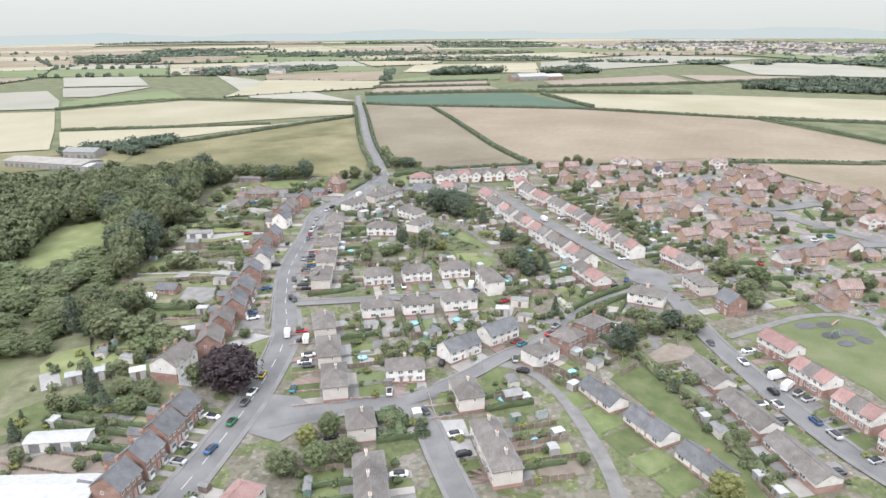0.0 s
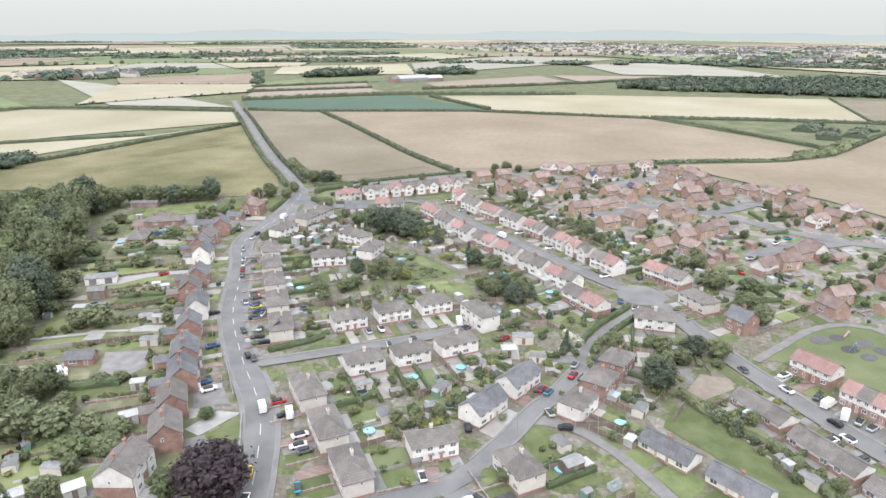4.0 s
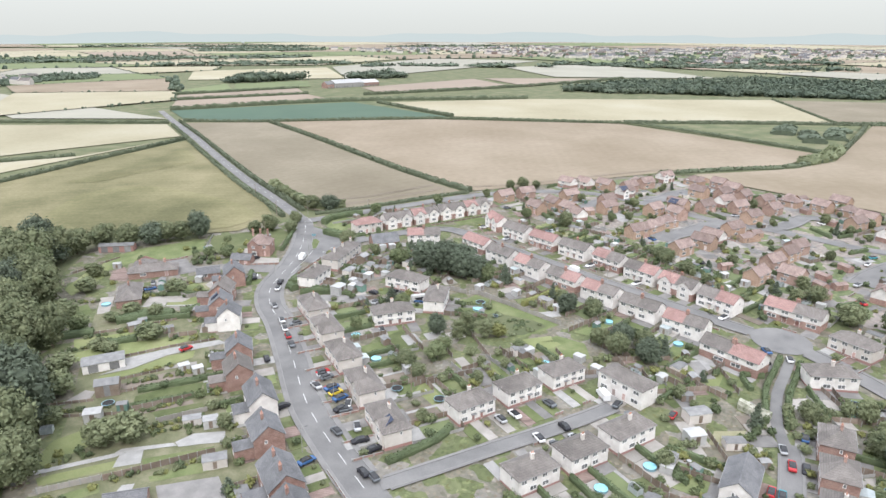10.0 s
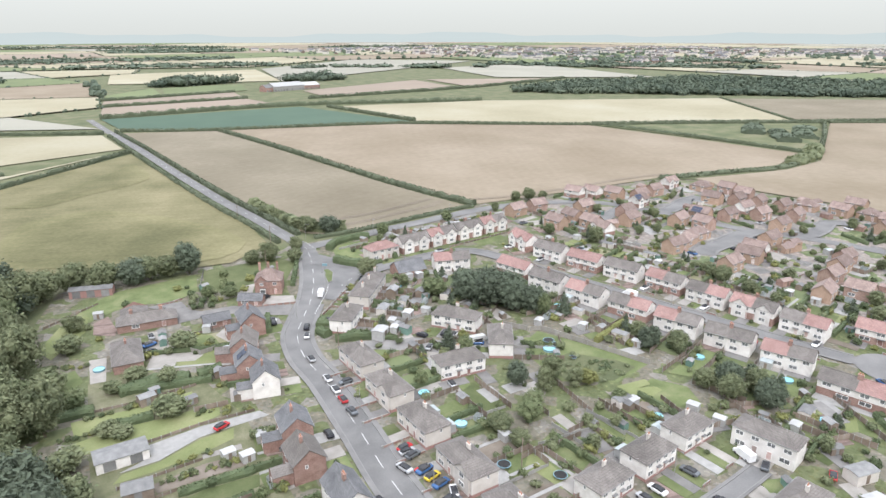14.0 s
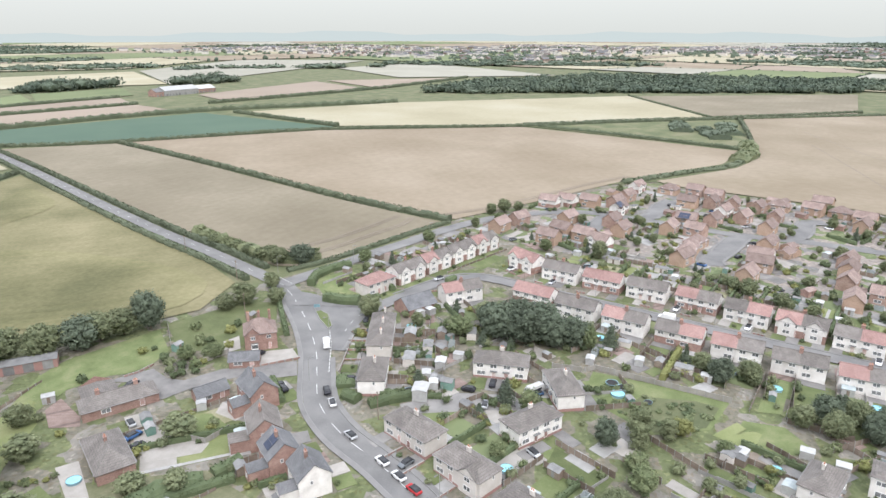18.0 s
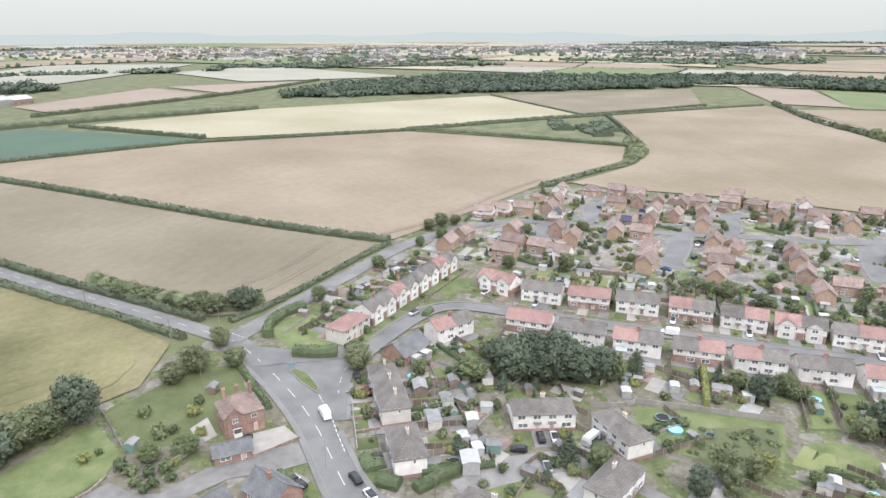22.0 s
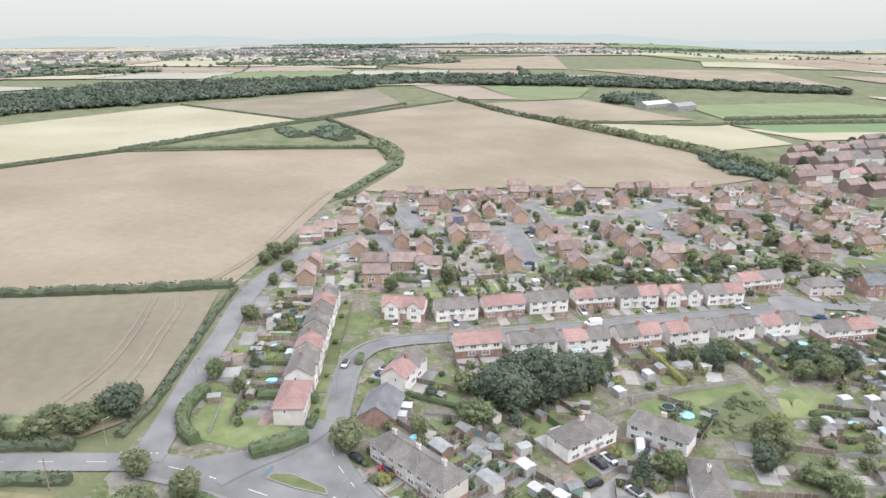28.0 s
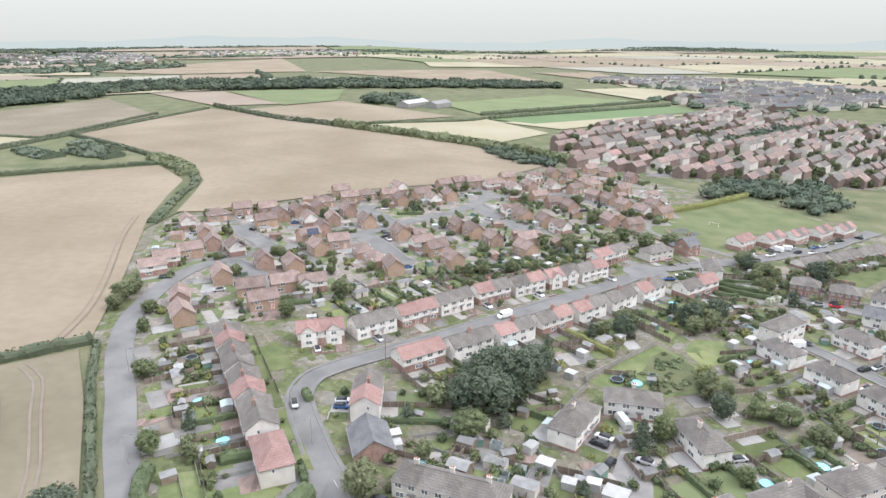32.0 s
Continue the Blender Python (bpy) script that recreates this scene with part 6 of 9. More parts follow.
def make_car(paint, label, kind):
    ob = new("van" if kind == "van" else "car")
    tagged(ob, label, "van" if kind == "van" else "car")
    L, wd, ht = {"hatch": (4.1, 1.75, 1.45), "saloon": (4.6, 1.8, 1.42), "van": (5.6, 2.0, 2.3)}[kind]

    def ring(x, w, z0, z1):
        return [(x, -w / 2, z0 + 0.1), (x, -w / 2 * 0.95, z0), (x, w / 2 * 0.95, z0), (x, w / 2, z0 + 0.1), (x, w / 2, z1 - 0.12), (x, w / 2 * 0.9, z1), (x, -w / 2 * 0.9, z1), (x, -w / 2, z1 - 0.12)]

    if kind == "van":
        secs = [ring(-L / 2, wd * .94, .3, 2.2), ring(-L / 2 + .15, wd, .25, ht), ring(L / 2 - 1.7, wd, .25, ht), ring(L / 2 - 1.0, wd, .25, 1.25), ring(L / 2 - .2, wd * .97, .27, 1.05), ring(L / 2, wd * .85, .35, .85)]
    else:
        secs = [ring(-L / 2, wd * .88, .35, .8), ring(-L / 2 + .2, wd, .25, .92), ring(-L / 4, wd, .22, .95), ring(L / 5, wd, .22, .93), ring(L / 2 - .35, wd * .96, .25, .78), ring(L / 2, wd * .82, .32, .62)]
    part("body", loft(secs), paint, ob)
    if kind == "van":
        x0, x1, x2, x3 = L / 2 - 1.75, L / 2 - 1.7, L / 2 - 1.35, L / 2 - 1.02
        part("windscreen", loft([ring(x1 - .02, wd * .93, 1.3, 2.2), ring(L / 2 - .97, wd * .9, 1.2, 1.32)]), CAR_GLASS, ob)
    else:
        back = -L / 2 + (0.25 if kind == "hatch" else 0.75)
        wb = loft([ring(back, wd * .86, .85, .97), ring(back + .45, wd * .84, .85, ht - .08), ring(L / 8, wd * .82, .85, ht - .08), ring(L / 2 - 1.0, wd * .88, .85, .97)])
        for f in wb.faces:
            if f.normal.z > .9:
                f.material_index = 1
        part("cabin", wb, CAR_GLASS, ob, "dark windows under a painted roof").data.materials.append(paint)
    if "wheel" not in SHARED:
        bm = bmesh.new()
        bmesh.ops.create_cone(bm, cap_ends=True, segments=14, radius1=.31, radius2=.31, depth=.2, matrix=Matrix.Rotation(math.pi / 2, 4, 'X'))
        SHARED["wheel"] = mesh_of(bm, "wheel", TYRE)
    for sx in (-1, 1):
        for sy in (-1, 1):
            share("wheel", SHARED["wheel"], ob, Matrix.Translation((sx * L * .31, sy * (wd / 2 - .08), .31)))
    ob.location = (0, -3000, -90)
    return ob


CARS = {}
crng = random.Random(41)


def car(x, y, a, colour=None, kind=None, z=0.3):
    """A parked car, its nose towards a degrees from +x."""
    kind = kind or crng.choice(("hatch", "hatch", "saloon"))
    c = CAR_NAMES.index(colour) if colour else crng.choice((0, 0, 0, 1, 1, 1, 2, 2, 2, 3, 3, 3, 4, 4, 4, 0, 1, 3, 5, 6))
    key = (kind, c)
    m = pose(x, y, h(x, y) + z, 0, 0, a)
    if key not in CARS:
        CARS[key] = make_car(CAR_PAINTS[c], PAINT_NAMES[c] + (" panel van parked" if kind == "van" else " hatchback car parked" if kind == "hatch" else " saloon car parked") + " beside a house or kerb", kind)
        CARS[key].matrix_basis = m @ Matrix.Scale(TRUE, 4)
        return CARS[key]
    return copy_thing(CARS[key], m)


CAR_NAMES = list(PAINT_NAMES)


# ---- garden things ----
def make_shed(w, d, t, wall, roofm, label, name="shed"):
    ob = new(name)
    tagged(ob, label, name)
    rise = d * (.22 if wall in (TIMBER, GREEN_PAINT, BRICK, ORANGE) else .09)
    part("wall", wall_bm(-w / 2, w / 2, d, -0.4, t, rise, True, True), wall, ob)
    part("roof", roof_bm(-w / 2 - .12, w / 2 + .12, d, t, rise, False, False, .12, .06), roofm, ob)
    part("door", box(-.4, .4, -d / 2 - .04, -d / 2, .05, 1.75), TIMBER if wall is not TIMBER else FELT, ob)
    ob.location = (0, -3000, -95)
    return ob


def make_greenhouse():
    ob = new("greenhouse")
    tagged(ob, "small glass greenhouse with a pale metal frame", "greenhouse")
    part("glazing", wall_bm(-1.4, 1.4, 1.9, 0, 1.45, .65, True, True), GLASS_PALE, ob)
    for x in (-1.42, 0, 1.42):
        bm = bmesh.new()
        add_box(bm, x - .03, x + .03, -.99, -.93, 0, 1.5)
        add_box(bm, x - .03, x + .03, .93, .99, 0, 1.5)
        add_box(bm, x - .03, x + .03, -.98, .98, 1.45, 1.5)
        part("rib", bm, WHITE_METAL, ob)
    part("ridge_bar", box(-1.45, 1.45, -.04, .04, 2.06, 2.14), WHITE_METAL, ob)
    ob.location = (0, -3000, -95)
    return ob


GLASS_PALE = material("greenhouse_glass", [(0.3, 0.34, 0.34), (0.4, 0.44, 0.44)], 0.8, 0.15, 0, spread=0.1)


def make_trampoline(r=1.5, mat=None, label="round black garden trampoline with a blue rim"):
    ob = new("trampoline")
    tagged(ob, label, "trampoline")
    bm = bmesh.new()
    bmesh.ops.create_cone(bm, cap_ends=True, segments=20, radius1=r, radius2=r, depth=.06, matrix=Matrix.Translation((0, 0, .7)))
    part("mat", bm, TYRE, ob)
    vs, fs = [], []
    for i in range(20):
        c, s = math.cos(i * .31416), math.sin(i * .31416)
        vs += [(c * r, s * r, .68), (c * r, s * r, .78), (c * (r + .16), s * (r + .16), .78), (c * (r + .16), s * (r + .16), .68)]
        k, q = 4 * i, 4 * ((i + 1) % 20)
        fs += [(k + j, k + (j + 1) % 4, q + (j + 1) % 4, q + j) for j in range(4)]
    rim = new("rim_pad", flat_mesh("rim_pad", vs, fs, BLUE))
    rim.parent = ob
    for i in range(4):
        a = i * 1.5708
        part("leg", box(math.cos(a) * r - .04, math.cos(a) * r + .04, math.sin(a) * r - .04, math.sin(a) * r + .04, -.2, .7), RIM, ob)
    ob.location = (0, -3000, -95)
    return ob


def make_pool(r=1.6):
    ob = new("paddling_pool")
    tagged(ob, "round pale blue garden paddling pool", "pool")
    bm = bmesh.new()
    bmesh.ops.create_cone(bm, cap_ends=False, segments=20, radius1=r, radius2=r, depth=.7, matrix=Matrix.Translation((0, 0, .25)))
    part("pool_wall", bm, BLUE, ob)
    bm = bmesh.new()
    bmesh.ops.create_circle(bm, cap_ends=True, segments=20, radius=r - .02, matrix=Matrix.Translation((0, 0, .5)))
    part("water", bm, POOL_WATER, ob)
    ob.location = (0, -3000, -95)
    return ob


POOL_WATER = material("pool_water", [(0.22, 0.5, 0.58), (0.3, 0.58, 0.64)], 0.8, 0.1, 0.1, spread=0.1)


def make_table_set():
    ob = new("garden_table_set")
    tagged(ob, "garden table with four chairs on a patio", "table set")
    bm = bmesh.new()
    bmesh.ops.create_cone(bm, cap_ends=True, segments=14, radius1=.6, radius2=.6, depth=.05, matrix=Matrix.Translation((0, 0, .73)))
    part("tabletop", bm, WHITE_METAL, ob)
    part("pedestal", box(-.05, .05, -.05, .05, 0, .7), RIM, ob)
    for i in range(4):
        a = i * math.pi / 2
        bm = bmesh.new()
        add_box(bm, -.25, .25, -.25, .25, 0, .44)
        add_box(bm, -.25, .25, .2, .27, .44, .9)
        bmesh.ops.transform(bm, matrix=Matrix.Rotation(a, 4, 'Z') @ Matrix.Translation((0, 1.0, 0)), verts=bm.verts)
        part("chair", bm, TIMBER, ob)
    ob.location = (0, -3000, -95)
    return ob


def make_bins():
    ob = new("wheelie_bin")
    tagged(ob, "dark wheeled refuse bin beside a house", "bin")
    part("bin_body", loft([[(-.22, -.25, 0), (.22, -.25, 0), (.22, .25, 0), (-.22, .25, 0)], [(-.28, -.32, .95), (.28, -.32, .95), (.28, .32, .95), (-.28, .32, .95)]]), FELT, ob)
    part("lid", box(-.3, .3, -.35, .36, .95, 1.03), TYRE, ob)
    ob.location = (0, -3000, -95)
    return ob


GARDEN = {
    "shed": [make_shed(2.4, 1.8, 1.8, TIMBER, FELT, "brown timber garden shed with a felt roof"), make_shed(3.2, 2.3, 1.9, TIMBER, FELT, "large weathered timber shed with a grey roof"),
             make_shed(2.4, 1.8, 1.8, GREEN_PAINT, FELT, "green painted garden shed"), make_shed(5.0, 3.0, 2.1, PEBBLE, FELT, "concrete sectional garage with a shallow roof", "garage"),
             make_shed(3.0, 2.4, 2.0, WHITE_METAL, WHITE_METAL, "white sheet metal outbuilding", "outbuilding")],
    "greenhouse": [make_greenhouse()],
    "conservatory": [make_shed(3.2, 2.8, 2.2, WHITE_METAL, GLASS_PALE, "white conservatory with a pale glazed roof", "conservatory")],
    "trampoline": [make_trampoline()], "pool": [make_pool()], "table": [make_table_set()], "bin": [make_bins()],
}
SET_OUT = set()
grng = random.Random(51)


def put(kind, x, y, a, which=None, z=0.12, scale=1.0):
    src = GARDEN[kind][which] if which is not None else grng.choice(GARDEN[kind])
    m = pose(x, y, h(x, y) + z, 0, 0, a) @ Matrix.Scale(scale * TRUE, 4)
    if src in SET_OUT:
        ob = copy_thing(src, Matrix.Identity(4))
    else:
        SET_OUT.add(src)
        ob = src
    ob.matrix_basis = m
    return ob


def panel_mesh(style):
    """Three bays of a fence or wall, 5.58 m long, in one piece: posts thicker and taller than what stands between them."""
    k = "panel" + style
    if k not in SHARED:
        t, top, w = {"timber": (.03, 1.7, .07), "picket": (.03, 1.05, .06), "pale": (.05, 1.6, .1), "post": (.02, .9, .09), "wall": (.1, .75, .16)}[style]
        xs = [x for i in range(3) for x in (i * 1.86 - w, i * 1.86 + w)] + [5.58 - w]
        bm = bmesh.new()
        rings = []
        for i, x in enumerate(xs):
            for half, z in ((w, top + .1), (t, top)) if i % 2 else ((t, top), (w, top + .1)):
                if (i == 0 and half == t) or (i == len(xs) - 1 and half == w):
                    continue
                rings.append([bm.verts.new((x, y, q)) for y, q in ((-half, -.5), (half, -.5), (half, z), (-half, z))])
        for r0, r1 in zip(rings, rings[1:]):
            for j in range(4):
                bm.faces.new((r0[j], r0[(j + 1) % 4], r1[(j + 1) % 4], r1[j]))
        bm.faces.new(rings[0])
        bm.faces.new(rings[-1])
        bmesh.ops.recalc_face_normals(bm, faces=bm.faces)
        for f in bm.faces:
            x = f.calc_center_median().x
            f.material_index = 1 if abs((x + .5) % 1.86 - .5) < w + .01 or (style == "wall" and f.normal.z > .9) else 0
        me = mesh_of(bm, "fence_panel", {"timber": TIMBER, "picket": CONCRETE, "pale": GRAVEL, "post": TIMBER, "wall": BRICK}[style])
        me.materials.append(CONCRETE)
        SHARED[k] = me
    return SHARED[k]


def fence(x0, y0, x1, y1, style="timber", label=""):
    """A run of fence bays from point to point, each bay on the ground under it."""
    L = math.hypot(x1 - x0, y1 - y0)
    if style != "wall" and not all(room(x0 + (x1 - x0) * k / 4, y0 + (y1 - y0) * k / 4, -1, .25) for k in range(5)):
        return None
    n = max(1, round(L / 5.4))
    a = math.degrees(math.atan2(y1 - y0, x1 - x0))
    ob = new("garden_wall" if style == "wall" else "fence")
    ob.location = (x0, y0, h(x0, y0))
    tagged(ob, label or {"timber": "brown timber panel fence with pale concrete posts", "picket": "white picket fence between gardens", "pale": "pale concrete panel fence", "post": "low dark board fence between pale posts", "wall": "low red brick garden wall"}[style], "wall" if style == "wall" else "fence")
    me = panel_mesh(style)
    for i in range(n):
        t = i / n
        x, y = x0 + (x1 - x0) * t, y0 + (y1 - y0) * t
        share("wall_section" if style == "wall" else "fence_panel", me, ob, Matrix.Translation((x - x0, y - y0, h(x, y) - h(x0, y0))) @ Matrix.Rotation(radians(a), 4, 'Z') @ Matrix.Diagonal((L / n / 5.58, TRUE, TRUE, 1)))
    return ob


def patch(name, m, x0, x1, y0, y1, lift, mat, label, category):
    """A four-cornered patch of ground cover, given in a plot's own axes."""
    c = [m @ Vector((x, y, 0)) for x, y in ((x0, y0), (x1, y0), (x1, y1), (x0, y1))]
    mid = m @ Vector(((x0 + x1) / 2, (y0 + y1) / 2, 0))
    vs = [(p.x, p.y, h(p.x, p.y) + lift) for p in c] + [(p.x, p.y, h(p.x, p.y) + lift - .25) for p in c]
    return tagged(new(name, flat_mesh(name, vs, [(0, 1, 2, 3), (0, 4, 5, 1), (1, 5, 6, 2), (2, 6, 7, 3), (3, 7, 4, 0)], mat)), label, category, kind="structure")


PAVED = ((PAVING, "grey paved"), (PAVING, "grey paved"), (BLOCK, "reddish block paved"), (GRAVEL, "pale gravel"), (CONCRETE, "pale concrete"))


def plot(x, y, a, width, depth, front, back, seed, cars=0.5, busy=1.0, fences=True, lawns=0.0, walls=False):
    """The garden of one home: drive and front lawn, patio, back lawn, beds, fences, shed and shrubs."""
    r = random.Random(seed)
    m = Matrix.Translation((x, y, 0)) @ Matrix.Rotation(radians(a), 4, 'Z')
    w, d = width / 2, depth / 2

    def at(u, v):
        p = m @ Vector((u, v, 0))
        return p.x, p.y

    s = r.choice((-1, 1))
    mat, word = r.choice(PAVED)
    if walls:
        fence(*at(w, -d - front), *at(w, -d - .3), "wall")
    if 3 < front < 4 and lawns == 1:
        patch("lawn", m, -w * .9, w * .9, -d - front, -d - .8, .13, LAWN, "small green front lawn beside a street", "lawn")
        fence(*at(-w * .95, -d - front), *at(w * .95, -d - front), "post")
        if r.random() < .5:
            plant("shrub", *at(s * w * .6, -d - front * .5), r.uniform(.9, 1.6))
    elif front > 3:
        x0, x1 = sorted((s * w * .97, s * w * (.1 if front > 4.4 else -.95)))
        patch("driveway", m, x0, x1, -d - front, -d - .05, .13, mat, word + " driveway in front of a house", "driveway")
        if r.random() < cars:
            u, v = at((x0 + x1) / 2 + r.uniform(-.3, .3), -d - front / 2 - .1)
            if front > 4.4:
                car(u, v, a - 90 + r.choice((0, 180)) + r.uniform(-4, 4), z=.14)
            else:
                car(u, v, a + r.choice((0, 180)), z=.14)
        if front > 4.4 and r.random() < .45 and all(room(*at(-s * w * k, -d - front), 0, .3) for k in (.97, .5, .05)):
            fence(*at(-s * w * .97, -d - front), *at(-s * w * .05, -d - front), "wall")
        if front > 4.4 and r.random() < lawns:
            x2, x3 = sorted((-s * w * .93, s * w * .06))
            patch("lawn", m, x2, x3, -d - front + .2, -d - .9, .12, LAWN, "small green front lawn", "lawn")
        if r.random() < .5:
            u, v = at(-s * w * r.uniform(.3, .8), -d - front * r.uniform(.3, .8))
            plant(r.choice(("shrub", "shrub", "goldshrub")), u, v, r.uniform(.8, 1.8))
    if back > 3:
        mat, word = r.choice(PAVED)
        pd = r.uniform(2.0, 4.0)
        if fences or back > 7:
            patch("patio", m, -w * .95, w * .95, d + .05, d + pd, .14, mat, word + " patio behind a house", "patio")
        k = r.random()
        u0 = -w * .93 + r.uniform(0, .8)
        if back > 18:
            v0 = d + pd + .1
            while v0 < d + back * .92:
                v1 = min(v0 + r.uniform(4, 10), d + back)
                # some of these lawns have sunlight painted into their green
                mt, wd, ct, nm = r.choice(((LAWN, "mown back garden lawn", "lawn", "lawn"), (BRIGHT_LAWN, "sunny mown back garden lawn", "lawn", "lawn"), (BRIGHT_LAWN, "sunny mown back garden lawn", "lawn", "lawn"), (LAWN, "mown back garden lawn", "lawn", "lawn"), (PASTURE, "pale worn garden lawn", "lawn", "lawn"), (SOIL, "dug brown vegetable plot", "bed", "vegetable_bed"), (GRAVEL, "pale gravelled garden yard", "yard", "yard"), (CONCRETE, "pale concrete garden terrace", "yard", "yard"), (WORN, "dry straw coloured garden grass", "lawn", "lawn")))
                patch(nm, m, u0, w * r.uniform(.5, .93), v0, v1, r.uniform(.1, .13), mt, wd, ct)
                v0 = v1 + r.uniform(.3, 1.2)
        elif k < .72:
            patch("lawn", m, u0, w * .93, d + pd + .1, d + back * r.uniform(.7, .95), .11, r.choice((LAWN, LAWN, PASTURE)), "mown back garden lawn", "lawn")
        elif k < .86:
            patch("vegetable_bed", m, u0, w * .9, d + pd + .1, d + back * .85, .1, SOIL, "dug brown vegetable plot", "bed")
        else:
            patch("yard", m, u0, w * .93, d + pd + .1, d + back * .9, .12, GRAVEL, "pale gravelled back garden", "yard")
        if r.random() < .3:
            t = s * w * r.uniform(.3, .75)
            patch("path", m, t - .4, t + .4, d + pd, d + back * .9, .16, CONCRETE, "pale concrete garden path", "path")
        if fences:
            st = r.random()
            p, q = at(w, d + .2), at(w, d + back)
            if st < .62:
                fence(*p, *q, "post" if back > 18 else "timber" if st < .52 else "picket")
            else:
                leaf_strip("garden_hedge", [p, q], .9, 1.5, HEDGE, "clipped green hedge between gardens", 14, .17, seed, bushy=.15)
            if back < 18 and r.random() < .3:
                fence(*at(-w, d + back), *at(w, d + back), "timber")
        if r.random() < .62 * busy:
            u, v = at(r.choice((-1, 1)) * w * .5, d + back - r.uniform(1.4, 2.2))
            put("shed", u, v, a + r.choice((0, 90, 180)))
        if r.random() < .13 * busy:
            put("greenhouse", *at(r.uniform(-.5, .5) * w, d + back * r.uniform(.55, .75)), a + 90 * r.randrange(2))
        if r.random() < .16 * busy:
            put("conservatory", *at(r.uniform(-.3, .3) * w, d + 1.4), a + 180)
        if r.random() < .22 * busy:
            put(r.choice(("trampoline", "pool", "table", "pool")), *at(r.uniform(-.4, .4) * w, d + back * r.uniform(.3, .6)), a)
        if r.random() < .07:
            put("bin", *at(s * w * .8, d + .6), a)
        for _ in range(int(r.uniform(2.5, 7) * (.4 + .6 * busy))):
            u, v = at(r.choice((-1, 1)) * w * r.uniform(.6, .95), d + back * r.uniform(.25, 1.0))
            if r.random() < .06:
                plant(r.choice(("light", "oak", "conifer")), u, v, r.uniform(2.8, 4.5))
            else:
                plant(r.choice(("shrub", "shrub", "shrub", "shrub", "goldshrub")), u, v, r.uniform(.9, 2.3))


# front and back depth of the plots, by kind of house
DEPTHS = {"semi": (5.5, 13), "semi_pebble": (7, 12), "semi_cross": (7, 12), "row_grey": (4.7, 15), "row_red": (4.7, 15), "row_half": (4.7, 15), "row_half_b": (4.7, 14), "twin_red": (4.7, 11), "twin_grey": (4.7, 11), "twin_half": (4.7, 12),
          "hip_red": (5, 9), "terrace": (5.6, 11), "slate_pair": (4, 12), "brick_pair": (4, 10), "brown_terrace": (5, 9), "red_terrace": (6.5, 0), "red_pair": (6.5, 0), "semi_tall": (5.5, 10), "estate_a": (5.5, 6.5), "estate_b": (5.5, 6.5), "estate_c": (5.5, 6.5),
          "estate_d": (5.5, 7), "brick_old": (5.5, 28), "brick_single": (5.5, 29), "brick_tile": (5.5, 28), "white_single": (5, 28), "big_white": (6, 14)}
SIZES = {k: (v["L"], v["D"] * TRUE, v["units"]) for k, v in HOUSE_SPECS.items()}
seed = 1000
for key, x, y, a in list(HOUSES):
    if key not in DEPTHS:
        continue
    L, D, n = SIZES[key]
    f, b = DEPTHS[key]
    if x > 100 and 205 < y < 305 and key[:3] in ("row", "twi"):
        b = 22
    if key == "semi" and 15 < x < 50 and 180 < y < 215:
        f = 7.4 if y > 200 else 5.6
    close = 50 < x < 112 and y > 330
    terrace = key == "terrace" and y > 300
    if close:
        f = 3.8
    if -30 < x < -10 and 195 < y < 295:
        b = 5.5
    L = L * HOUSE_SCALE.get((key, x, y), 1.0)
    for u in range(n):
        c = (u + .5) * L / n - L / 2
        px, py = x + math.cos(radians(a)) * c, y + math.sin(radians(a)) * c
        seed += 1
        est = key.startswith("estate")
        plot(px, py, a, L / n * (1.12 if not est else 1.25), D, f, b, seed, cars=.26 if est else 0 if terrace or f == 7.4 else .3, busy=.5 if est else 1.0, fences=not est or seed % 2 == 0, lawns=0 if est else 1 if close else .6, walls=terrace or key in ("semi_pebble", "semi_cross"))

